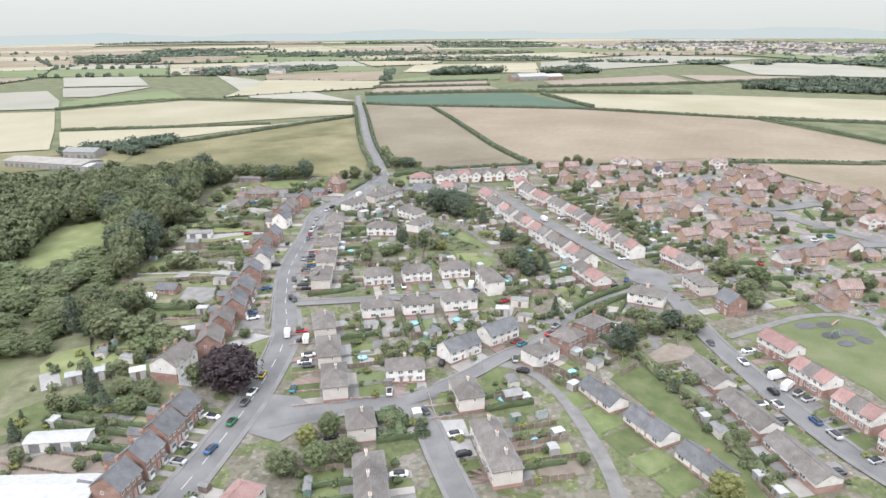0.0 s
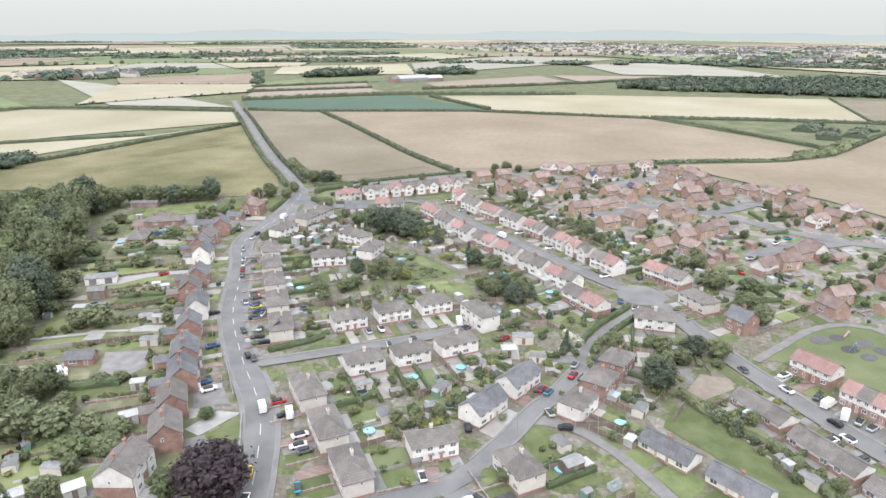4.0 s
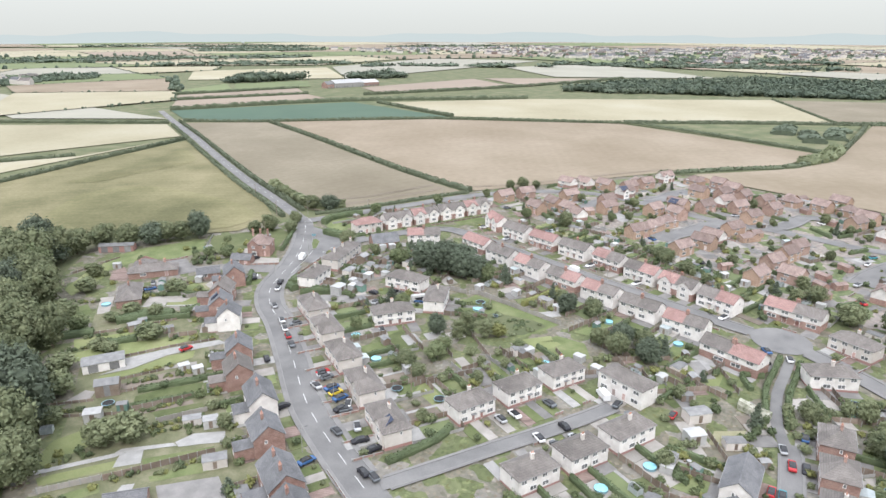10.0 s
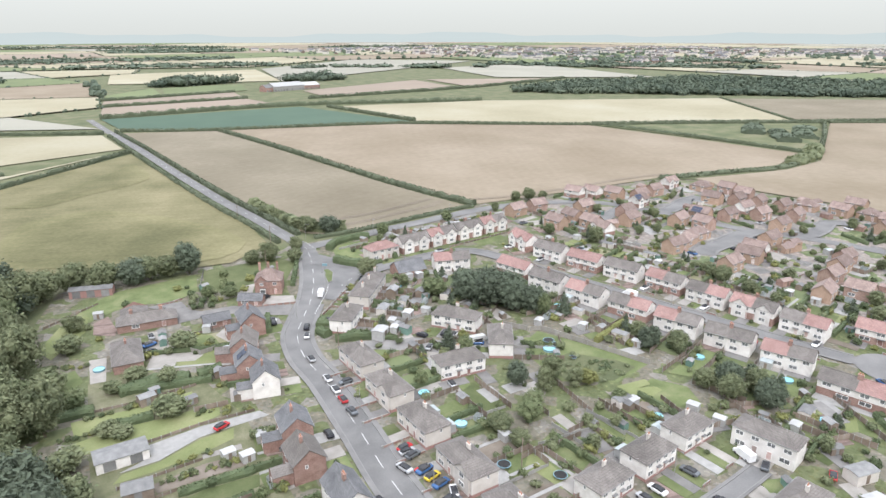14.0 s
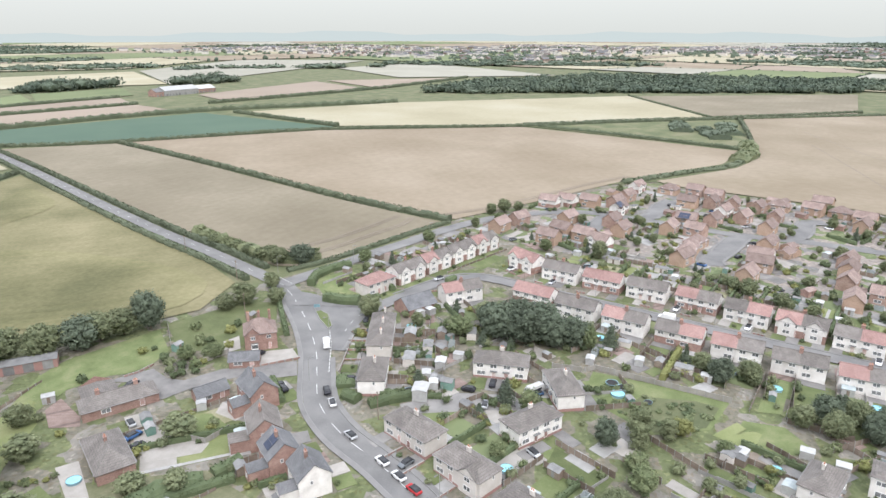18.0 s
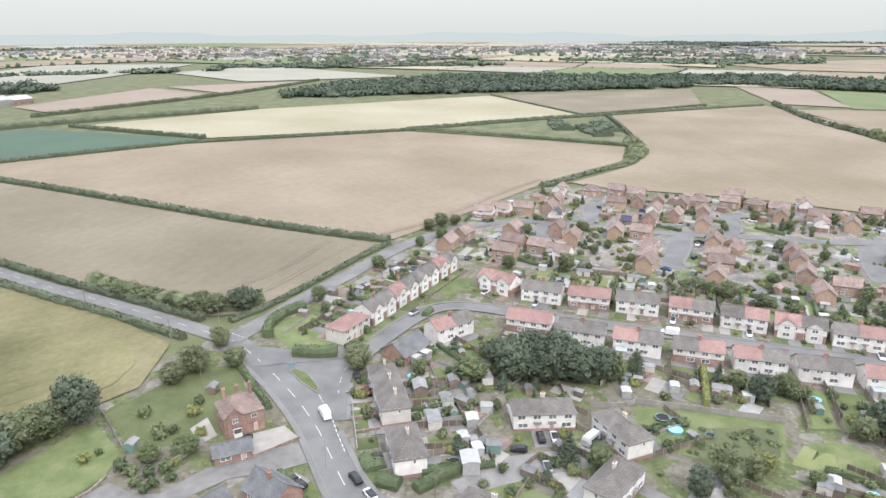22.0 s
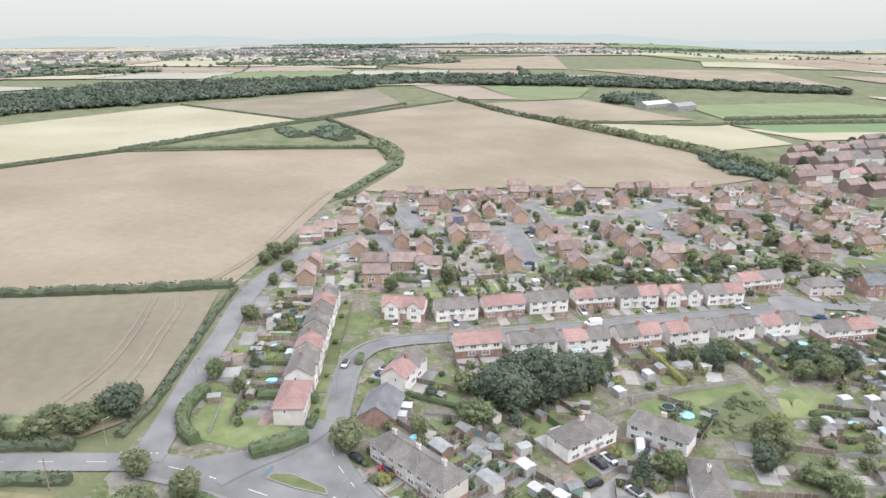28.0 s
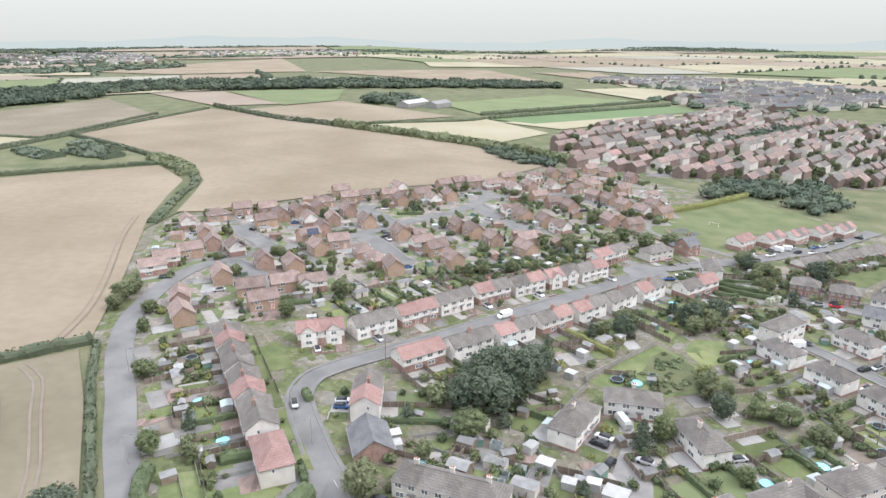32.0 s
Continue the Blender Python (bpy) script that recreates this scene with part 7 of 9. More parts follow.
# ---- estate: garages, yards, hedges, trees and cars between the houses ----
GARDEN["garage"] = [make_shed(5.4, 3.2, 2.2, BRICK, TILE_BROWN, "low brick garage with a brown tiled roof", "garage"), make_shed(5.4, 5.6, 2.3, ORANGE, TILE_BROWN, "double buff brick garage with a brown roof", "garage")]
srng = random.Random(77)
tally = {"garage": 34, "yard": 60, "car": 22, "hedge": 34, "tree": 64, "shrub": 230, "conservatory": 10}
for i in range(6000):
    x, y = srng.uniform(122, 268), srng.uniform(84, 360)
    if not inside(ESTATE_AREA, x, y):
        continue
    kind = srng.choice(("garage", "yard", "car", "hedge", "tree", "shrub", "shrub", "shrub", "conservatory"))
    need = {"garage": (7.6, 1.5), "yard": (5.5, 1.0), "car": (6.2, 0.6), "hedge": (6.0, 1.5), "tree": (5.8, 1.5), "shrub": (5.2, 0.6), "conservatory": (6.6, 2.0)}[kind]
    if tally[kind] <= 0 or not room(x, y, *need):
        continue
    tally[kind] -= 1
    a = srng.choice((-15, 75)) + srng.uniform(-6, 6)
    if kind in ("garage", "conservatory"):
        put(kind, x, y, a)
    elif kind == "yard":
        mat, word = srng.choice(PAVED)
        patch("yard", Matrix.Translation((x, y, 0)) @ Matrix.Rotation(radians(a), 4, 'Z'), -srng.uniform(2, 4), srng.uniform(2, 4), -srng.uniform(2, 4), srng.uniform(2, 4), .15, mat, word + " yard between estate houses", "yard")
    elif kind == "car":
        car(x, y, a, z=.12)
    elif kind == "hedge":
        q, L = radians(a), srng.uniform(3, 6)
        leaf_strip("garden_hedge", [(x - math.cos(q) * L, y - math.sin(q) * L), (x + math.cos(q) * L, y + math.sin(q) * L)], 1.0, 1.5, HEDGE, "clipped green hedge between gardens", 12, .2, i, bushy=.2)
    elif kind == "tree":
        plant(srng.choice(("far", "far", "far", "farcone")), x, y, srng.uniform(2.5, 5.5), joined="garden_trees")
    else:
        plant(srng.choice(("bush", "bush", "bush", "goldbush")), x, y, srng.uniform(.8, 2.2), joined="shrubbery")

# ---- the garden blocks of the older streets ----
def clutter(area, seed, shrubs, trees, fences, sheds, yards, turns, avoid=()):
    """Shrubs, small trees, fence runs, sheds and paved patches wherever houses and roads leave room."""
    r = random.Random(seed)
    left = {"shrub": shrubs, "tree": trees, "fence": fences, "shed": sheds, "yard": yards}
    gaps = {"shrub": (5.6, 1), "tree": (7.5, 2), "fence": (7.0, 2.5), "shed": (7.5, 2.5), "yard": (6.5, 1.5)}
    xs, ys = [p[0] for p in area], [p[1] for p in area]
    for i in range(4000):
        x, y, kind = r.uniform(min(xs), max(xs)), r.uniform(min(ys), max(ys)), r.choice(list(left))
        if left[kind] <= 0 or not inside(area, x, y) or (avoid and inside(avoid, x, y)) or not room(x, y, *gaps[kind]):
            continue
        left[kind] -= 1
        a = r.choice(turns) + r.uniform(-5, 5)
        c, s = math.cos(radians(a)), math.sin(radians(a))
        if kind == "shrub":
            plant(r.choice(("bush", "bush", "bush", "goldbush")), x, y, r.uniform(.9, 2.4), joined="shrubbery")
        elif kind == "tree":
            plant(r.choice(("far", "far", "far", "farcone")), x, y, r.uniform(3, 6), joined="garden_trees")
        elif kind == "fence":
            L = r.uniform(4, 9)
            fence(x - c * L, y - s * L, x + c * L, y + s * L, r.choice(("timber", "timber", "picket")))
        elif kind == "shed":
            put("shed", x, y, a)
        else:
            mat, word = r.choice(PAVED + ((LAWN, "green mown"), (SOIL, "bare brown")))
            patch("yard", Matrix.Translation((x, y, 0)) @ Matrix.Rotation(radians(a), 4, 'Z'), -r.uniform(2, 5), r.uniform(2, 5), -r.uniform(1.2, 2.5), r.uniform(1.2, 2.5), r.uniform(.13, .16), mat, word + " patch between gardens", "yard")


clutter([(14, 216), (50, 216), (80, 206), (78, 300), (50, 306), (24, 284)], 1, 60, 2, 20, 10, 26, (78, -10), [(58, 266), (68, 233), (60, 214), (50, 221), (42, 236), (43, 256), (50, 264)])
clutter([(14, 160), (80, 180), (104, 162), (100, 150), (72, 148), (58, 152), (40, 154), (12, 158)], 2, 80, 7, 12, 5, 16, (62, -28))
clutter([(46, 176), (70, 182), (84, 190), (86, 206), (60, 216), (50, 206)], 9, 26, 1, 7, 4, 14, (62, -28))
clutter([(114, 206), (140, 190), (138, 300), (110, 300)], 4, 60, 5, 16, 7, 28, (8, -82))
clutter([(10, 290), (60, 296), (70, 312), (40, 326), (20, 310)], 5, 34, 1, 4, 4, 8, (42, -48))
clutter([(44, 344), (120, 342), (126, 360), (60, 361)], 6, 12, 1, 12, 8, 24, (4, 94))
clutter([(-46, 344), (-4, 347), (4, 338), (26, 350), (22, 361), (-20, 364)], 8, 9, 0, 0, 1, 0, (20, 110))
clutter([(-70, 130), (-40, 150), (-46, 200), (-78, 196)], 7, 30, 16, 2, 1, 4, (20, 110))

# ---- cars standing on the streets ----
for x, y, a, c, k in (
        (-1.6, 244.4, 5, "red", "hatch"), (-1.7, 241.6, 5, "dark grey", None), (-5.4, 239.4, 96, "silver", None), (-2.6, 236.6, 8, "dark blue", None), (-2.6, 234.2, 8, "yellow", "hatch"), (-2.6, 231.6, 8, "dark blue", None), (-4.2, 227.4, 8, "black", None),
        (-2, 228.6, 60, "white", None), (-8.5, 220.4, 95, "dark grey", None), (-4, 219.6, 70, "silver", None), (-4.4, 210.8, 5, "black", None), (-9.4, 205.4, 93, "black", None), (0.8, 287.6, 80, "silver", None), (-0.6, 277, 80, "white", None),
        (-1.6, 271.6, 80, "white", None), (-2.4, 267, 82, "red", None), (-3.2, 262, 84, "dark grey", None), (-11.3, 257.8, 80, "black", None), (-15, 235.2, 10, "black", None), (22.5, 321, 52, "white", "van"), (8.4, 304, 58, "black", None), (6, 299.4, 60, "white", None),
        (37, 204.6, 92, "dark grey", None), (27.6, 205.4, 88, "white", None), (23.9, 205.6, 88, "silver", None), (49.8, 200.5, 70, "white", "van"), (50, 196.2, 20, "dark grey", None), (34, 196.2, 80, "black", None), (26.7, 196, 80, "white", None),
        (57.3, 186.7, 20, "red", "hatch"), (102, 193.3, 60, "dark blue", None), (103, 187.4, 40, "white", None), (66.9, 166.6, 40, "silver", None), (63.6, 162.6, 34, "red", None),
        (-8.2, 149.5, 82, "teal", None), (-4.7, 174.6, 84, "white", "van"), (-4.2, 165.6, 4, "white", None), (-4.4, 160, 4, "dark grey", None), (15, 142.8, 80, "white", None), (22, 133, 110, "dark grey", None), (30.2, 153.6, 70, "black", None), (27.4, 115.8, 5, "black", None),
        (27.2, 122.8, 5, "white", None), (54, 158.6, 30, "teal", None), (49.6, 151.2, 80, "silver", None), (49.8, 145, 150, "black", None), (-10, 179.4, 88, "white", "van"), (-8.3, 203.3, 91, "dark grey", None), (-16, 158, 76, "yellow", "hatch"), (-18, 150.2, 66, "white", None),
        (-19.4, 146, 66, "dark grey", None), (-21.8, 138.6, 66, "green", None), (-25.3, 129.2, 63, "dark blue", None), (-21.3, 196.2, 5, "dark blue", None), (-20.5, 192.4, 10, "white", None), (-17.5, 214.4, 10, "dark blue", None),
        (104.6, 147.4, 76, "dark grey", None), (107, 136.4, 86, "white", None), (111.3, 131.2, 20, "dark grey", None), (110.6, 128, 10, "white", "van"), (105.6, 122.4, 88, "black", None), (110.2, 123.4, 30, "white", "van"), (111, 120.4, 20, "silver", None), (103, 117.4, 88, "white", None),
        (107, 109.8, 90, "dark blue", None), (107.4, 104.6, 90, "silver", None), (30.4, 280.6, 110, "black", None), (28, 274, 30, "silver", None), (38.8, 323.6, 40, "black", None), (75, 328.4, 170, "silver", None), (97, 262, 96, "white", "van"),
        (188, 262, 0, "dark grey", None), (178, 264, 0, "white", None), (168, 204, 0, "silver", None), (190, 212, 10, "white", None), (222, 305, 90, "white", "van"), (210, 309, 30, "black", None),
        (2.4, 312, 75, "black", None), (-28.6, 319.8, 10, "dark blue", None), (-29.8, 315.9, 10, "black", None), (-26.8, 324.4, 80, "silver", "hatch"), (-19.8, 338.7, 20, "black", None), (8, 329.4, 12, "black", None), (-27.6, 274, 16, "red", "hatch"), (34.6, 318, 40, "red", "hatch")):
    car(x, y, a, c, k)

# ---- street furniture ----
def make_lamp():
    ob = new("street_lamp")
    tagged(ob, "grey steel street lamp with a short arm", "street lamp")
    bm = bmesh.new()
    bmesh.ops.create_cone(bm, cap_ends=True, segments=8, radius1=.09, radius2=.05, depth=7, matrix=Matrix.Translation((0, 0, 3.5)))
    part("pole", bm, CONCRETE, ob)
    part("arm", box(-.03, 1.2, -.03, .03, 6.9, 6.97), CONCRETE, ob)
    part("lamp_head", box(1.0, 1.7, -.13, .13, 6.86, 7.02), FELT, ob)
    return ob


lamp = make_lamp()
for i, (x, y, a) in enumerate(((26, 324, 150), (-1, 262, 180), (-4, 232, 180), (-17, 218, 0), (-16, 185, 0), (-5, 168, 180), (-22, 150, 0), (44, 371, -40), (60, 329, 100), (98, 285, 180), (101, 250, 180), (90, 302, 0),
                               (68, 361, -90), (105, 359, -90), (34, 206, -90), (40, 149, 120), (102, 132, 0), (110, 150, 180), (180, 325, 200), (9, 311, -30))):
    m = pose(x, y, h(x, y) + .2, 0, 0, a)
    if i:
        copy_thing(lamp, m)
    else:
        lamp.matrix_basis = m @ Matrix.Scale(TRUE, 4)
sign = new("road_sign")
sign.location = (33.8, 338.6, h(33.8, 338.6) + .3)
tagged(sign, "blue direction sign on two posts", "road sign")
part("panel", box(-1.0, 1.0, -.03, .03, 1.5, 2.6), BLUE, sign)
part("post", box(-.75, -.67, .03, .1, -.3, 2.6), CONCRETE, sign)
part("post", box(.67, .75, .03, .1, -.3, 2.6), CONCRETE, sign)
sign.rotation_euler[2] = radians(-40)
sign.scale = (TRUE, TRUE, TRUE)

# white fence of the paddock and other long boundaries
PALE = "pale concrete panel fence along the gardens"
fence(56.2, 265, 58.8, 263.7, "pale", PALE)
fence(58.8, 263.7, 62.2, 250, "pale", PALE)
fence(62.2, 250, 66.4, 233.6, "pale", PALE)
fence(52.5, 272, 55.5, 265.5, "pale", PALE)
fence(1.7, 363, -5.7, 346.8, "picket", "white boarded garden fence")
fence(3.4, 325.6, 14, 320.8, "wall")
fence(-15, 209.7, -15.4, 187.3, "wall")
fence(-14.7, 178.7, -16.8, 166.1, "wall")
put("trampoline", 55, 257.3, 0, scale=1.1)
put("trampoline", 55, 254.3, 0, scale=1.1)
put("pool", 52, 254.3, 0, scale=1.2)
put("trampoline", 53.4, 247.6, 0, scale=.7)
put("pool", 75.4, 195.5, 0)
put("pool", 43, 117.5, 0)
put("pool", 10, 161.3, 0)
put("pool", -41.8, 315, 0)
put("trampoline", 26.6, 164.8, 0)
caravan = new("caravan")
tagged(caravan, "white touring caravan parked between houses", "caravan")
part("body", loft([[(x, -1.1, .4), (x, 1.1, .4), (x, 1.15, 1.4), (x, .95, t), (x, -.95, t), (x, -1.15, 1.4)] for x, t in ((-2.9, 1.9), (-2.5, 2.5), (2.3, 2.5), (2.9, 1.7))]), WHITE_METAL, caravan)
part("side_window", box(-1.8, 1.4, -1.2, -1.13, 1.35, 1.85), CAR_GLASS, caravan)
part("front_window", box(2.6, 2.78, -.8, .8, 1.4, 1.8), CAR_GLASS, caravan)
for s in (-1.0, 1.0):
    share("wheel", SHARED["wheel"], caravan, Matrix.Translation((0, s, .3)))
caravan.matrix_basis = pose(40, 268.8, h(40, 268.8) + .15, 0, 0, -16) @ Matrix.Scale(TRUE, 4)

# ---- outbuildings, farm and town ----
def shed_block(name, x, y, a, L, D, t, rise, wall, roofm, label):
    ob = new(name)
    tagged(ob, label, name.replace("_", " "))
    part("wall", wall_bm(-L / 2, L / 2, D, -1, t, rise, True, True), wall, ob)
    part("roof", roof_bm(-L / 2 - .2, L / 2 + .2, D, t, rise, False, False, .2, .1), roofm, ob)
    n = max(1, int(L / 4))
    for i in range(n):
        c = (i + .5) * L / n - L / 2
        part("door", box(c - 1.1, c + 1.1, -D / 2 - .05, -D / 2, 0, min(2.2, t * .85)), FELT, ob)
    ob.matrix_basis = pose(x, y, h(x, y) + .05, 0, 0, a)
    return ob


shed_block("garage_row", -46.8, 276.2, -6, 9.5, 5, 2.3, .5, RENDER, FELT, "row of white concrete garages with a flat grey roof")
shed_block("barn", -152, 434, -28, 58, 17, 3.6, 1.4, CONCRETE, GRAVEL, "long pale sheet roofed farm building")
shed_block("barn", -138, 424, -28, 34, 12, 3, 1.0, WHITE_METAL, WHITE_METAL, "long low white farm building")
shed_block("barn", -141, 458, -20, 22, 12, 4.2, 2.0, CONCRETE, FELT, "grey roofed farm barn")
wood_mass("wood", [(-160, 466), (-132, 474), (-112, 455), (-100, 476), (-82, 508), (-92, 514), (-108, 496), (-134, 486), (-158, 474)], 8, 6, "trees beside the farm", 11, 120)
shed_block("barn", 322, 948, 10, 46, 20, 6, 4, CONCRETE, WHITE_METAL, "pale roofed barn among fields")
shed_block("barn", 350, 952, 10, 40, 18, 5, 3.5, BRICK, WHITE_METAL, "pale roofed barn among fields")
shed_block("barn", 300, 944, 10, 22, 14, 5, 3.5, BRICK, FELT, "grey farm building among fields")
shed_block("barn", 632, 46, -60, 40, 16, 5, 3, CONCRETE, WHITE_METAL, "pale works building among fields")
shed_block("barn", 620, 20, -60, 30, 14, 5, 3, CONCRETE, FELT, "grey works building among fields")
shed_block("stable", -32, 364.5, -24, 12, 4, 2.4, .6, PLINTH, FELT, "long reddish timber stable")
shed_block("workshop", -58, 138.6, -6, 13, 4.5, 2.4, .5, RENDER, WHITE_METAL, "row of low white outbuildings")
shed_block("workshop", -58, 121, -10, 26, 8, 3, .7, WHITE_METAL, WHITE_METAL, "low white roofed workshop")
draped("yard", [(-70, 137), (-50, 135), (-46, 127), (-66, 126)], SOIL, 0.13, 4, "bare pale earth yard beside workshops", "yard")


def make_town_house(wall, roofm, label):
    ob = new("town_house")
    tagged(ob, label, "house")
    part("wall", wall_bm(-6, 6, 7.2, -1.5, 4.9, 2.6, True, True), wall, ob)
    part("roof", roof_bm(-6.2, 6.2, 7.2, 4.9, 2.6, False, False), roofm, ob)
    ob.location = (0, -3000, -95)
    return ob


TOWN = [make_town_house(DULL_BRICK, TILE_BROWN, "brick town house pair with a brown roof"), make_town_house(DULL_BRICK, TILE_GREY, "brick town house pair with a grey roof"),
        make_town_house(PEBBLE, TILE_BROWN, "rendered town house pair with a brown roof"), make_town_house(RENDER, TILE_RED, "white town house pair with a red roof")]
TOWN_AREA = [(217, 50), (252, 78), (282, 96), (350, 66), (405, 10), (440, -80), (470, -170), (520, -330), (225, -330), (150, -70), (180, -12)]
draped("town_ground", TOWN_AREA, YARD, 0.2, 20, "streets, yards and gardens of the town", "ground")
TOWN_USED = set()
town_rng = random.Random(61)
spots = []
ux, uy = 0.27, -0.963
for k in range(-6, 20):
    for i in range(-8, 40):
        j = k * 17 + (4 if k % 2 else -2)
        x, y = 200 + ux * i * 13.5 - uy * j, 55 + uy * i * 13.5 + ux * j
        if inside(TOWN_AREA, x, y) and town_rng.random() < .74:
            x, y = x + town_rng.uniform(-2, 2), y + town_rng.uniform(-2, 2)
            spots.append((x, y, -74 + (180 if k % 2 else 0)))
for k in range(-6, 20, 2):
    j = k * 17 + 9.5
    run = [(200 + ux * i * 13.5 - uy * j, 55 + uy * i * 13.5 + ux * j) for i in range(-8, 40)]
    run = [p for p in run if inside(TOWN_AREA, *p)]
    if len(run) > 3:
        ribbon("road", run, -4, 4, 0.35, ASPHALT, "grey residential street of the town", "road")
spots.sort(key=lambda s: math.hypot(s[0] - 120, s[1] - 200))
for x, y, a in spots[:32]:
    src = town_rng.choice(TOWN if town_rng.random() < .35 else TOWN[:3])
    m = pose(x, y, h(x, y), 0, 0, a + town_rng.uniform(-3, 3))
    if src in TOWN_USED:
        copy_thing(src, m)["group"] = "town houses"
    else:
        TOWN_USED.add(src)
        src.matrix_basis = m
        src["group"] = "town houses"
for x, y, t in [(200 + town_rng.uniform(-30, 230), town_rng.uniform(-330, 60), town_rng.uniform(3, 7)) for _ in range(560)]:
    if inside(TOWN_AREA, x, y):
        plant("speck", x, y, t, joined="town_trees")
wood_mass("wood", [(188, 80), (204, 60), (215, 38), (176, -6), (147, 26), (139, 62), (152, 58), (168, 38), (182, 52)], 7.5, 5, "belt of trees beside the playing field", 8, 90)
wood_mass("wood", [(364, 113), (318, 105), (274, 101), (294, 122), (330, 124)], 7, 5, "belt of bushy trees along the stubble field", 10, 90)
wood_mass("wood", [(330, -60), (345, -120), (375, -230), (360, -240), (325, -130)], 10, 7, "trees between town streets", 9, 90)

# far settlements, one mass of small gabled houses each
def far_town(x, y, rx, ry, n, seed, rows=()):
    r = random.Random(seed)
    vs, fs, slots = [], [], []
    for i in range(n or len(rows)):
        if rows:
            px, py, a = rows[i]
            a, L, D, t, q = radians(a), 5.8, 3.7, 4.9, 2.6
        else:
            px, py, a = x + r.uniform(-rx, rx), y + r.uniform(-ry, ry), r.uniform(0, 3.1)
            L, D, t, q = r.uniform(6, 14), r.uniform(4, 6), r.uniform(5, 9), r.uniform(2.5, 4)
        z = h(px, py)
        c, s = math.cos(a), math.sin(a)
        k = len(vs)
        for u, v, w in ((-L, -D, 0), (L, -D, 0), (L, D, 0), (-L, D, 0), (-L, -D, t), (L, -D, t), (L, D, t), (-L, D, t), (-L, 0, t + q), (L, 0, t + q)):
            vs.append((px + u * c - v * s, py + u * s + v * c, z + w))
        fs += [(k, k + 1, k + 5, k + 4), (k + 2, k + 3, k + 7, k + 6), (k + 1, k + 2, k + 6, k + 9, k + 5), (k + 3, k, k + 4, k + 8, k + 7), (k + 4, k + 5, k + 9, k + 8), (k + 6, k + 7, k + 8, k + 9)]
        p = r.choice((0, 0, 1, 2) if not rows else (0, 1, 2, 2, 2))
        slots += [p, p, p, p, 3 + r.randrange(2), 3 + r.randrange(2)]
    me = flat_mesh("far_settlement", vs, fs, PEBBLE)
    for k in (PEBBLE, DULL_BRICK, TILE_BROWN if rows else TILE_GREY, TILE_GREY if rows else SLATE):
        me.materials.append(k)
    me.polygons.foreach_set("material_index", slots)
    vs, fs = [], []
    for _ in range(0 if rows else int(n * 1.3)):
        px, py, q = x + r.uniform(-rx, rx) * 1.1, y + r.uniform(-ry, ry) * 1.1, r.uniform(2.5, 6.5)
        k, z = len(vs), h(px, py)
        for w, rr in ((0, .8), (.4, 1.05), (.8, .7), (1.0, .25)):
            for j in range(6):
                e = q * rr * r.uniform(.75, 1.25)
                vs.append((px + math.cos(j * 1.047 + w) * e * 1.2, py + math.sin(j * 1.047 + w) * e * 1.2, z + w * q * 1.3))
        for w in range(3):
            fs += [(k + w * 6 + j, k + w * 6 + (j + 1) % 6, k + w * 6 + 6 + (j + 1) % 6, k + w * 6 + 6 + j) for j in range(6)]
        fs.append(tuple(k + 18 + j for j in range(6)))
    if fs:
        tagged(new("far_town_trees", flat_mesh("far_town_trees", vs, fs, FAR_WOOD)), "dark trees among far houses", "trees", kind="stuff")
    tagged(new("far_settlement", me), "far settlement of pale and brick houses", "town", kind="stuff")


far_town(0, 0, 0, 0, 0, 12, spots[32:])
far_town(1900, 1500, 700, 450, 420, 1)
far_town(2400, 700, 500, 500, 420, 2)
far_town(1500, 2300, 500, 300, 200, 3)
far_town(560, -480, 90, 160, 160, 4)
far_town(820, -620, 200, 120, 150, 5)
far_town(-120, 1240, 90, 60, 26, 6)
far_town(2700, -300, 300, 300, 120, 7)

# hills on the horizon: an upright strip whose pale blue glow paints the haze
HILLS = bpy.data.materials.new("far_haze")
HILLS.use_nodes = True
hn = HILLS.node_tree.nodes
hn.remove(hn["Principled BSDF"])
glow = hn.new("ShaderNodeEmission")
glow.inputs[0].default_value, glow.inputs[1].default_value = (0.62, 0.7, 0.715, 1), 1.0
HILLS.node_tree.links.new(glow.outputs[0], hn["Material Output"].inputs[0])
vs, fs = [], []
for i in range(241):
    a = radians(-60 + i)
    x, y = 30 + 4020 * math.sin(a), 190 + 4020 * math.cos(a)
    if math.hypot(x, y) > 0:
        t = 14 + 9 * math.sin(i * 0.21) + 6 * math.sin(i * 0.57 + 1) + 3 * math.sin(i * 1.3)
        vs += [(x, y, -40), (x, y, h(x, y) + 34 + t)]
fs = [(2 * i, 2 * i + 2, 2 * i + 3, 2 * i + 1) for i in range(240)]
tagged(new("backdrop", flat_mesh("backdrop", vs, fs, HILLS)), "pale hills along the horizon with haze painted as a glow", "backdrop", kind="structure")

# ---- playing field and playground ----
def make_goal():
    ob = new("goal")
    tagged(ob, "white football goal frame on the playing field", "goal")
    for x in (-2.4, 2.4):
        part("post", box(x - .06, x + .06, -.06, .06, -.2, 2.2), FRAME, ob)
    part("crossbar", box(-2.46, 2.46, -.06, .06, 2.2, 2.32), FRAME, ob)
    return ob


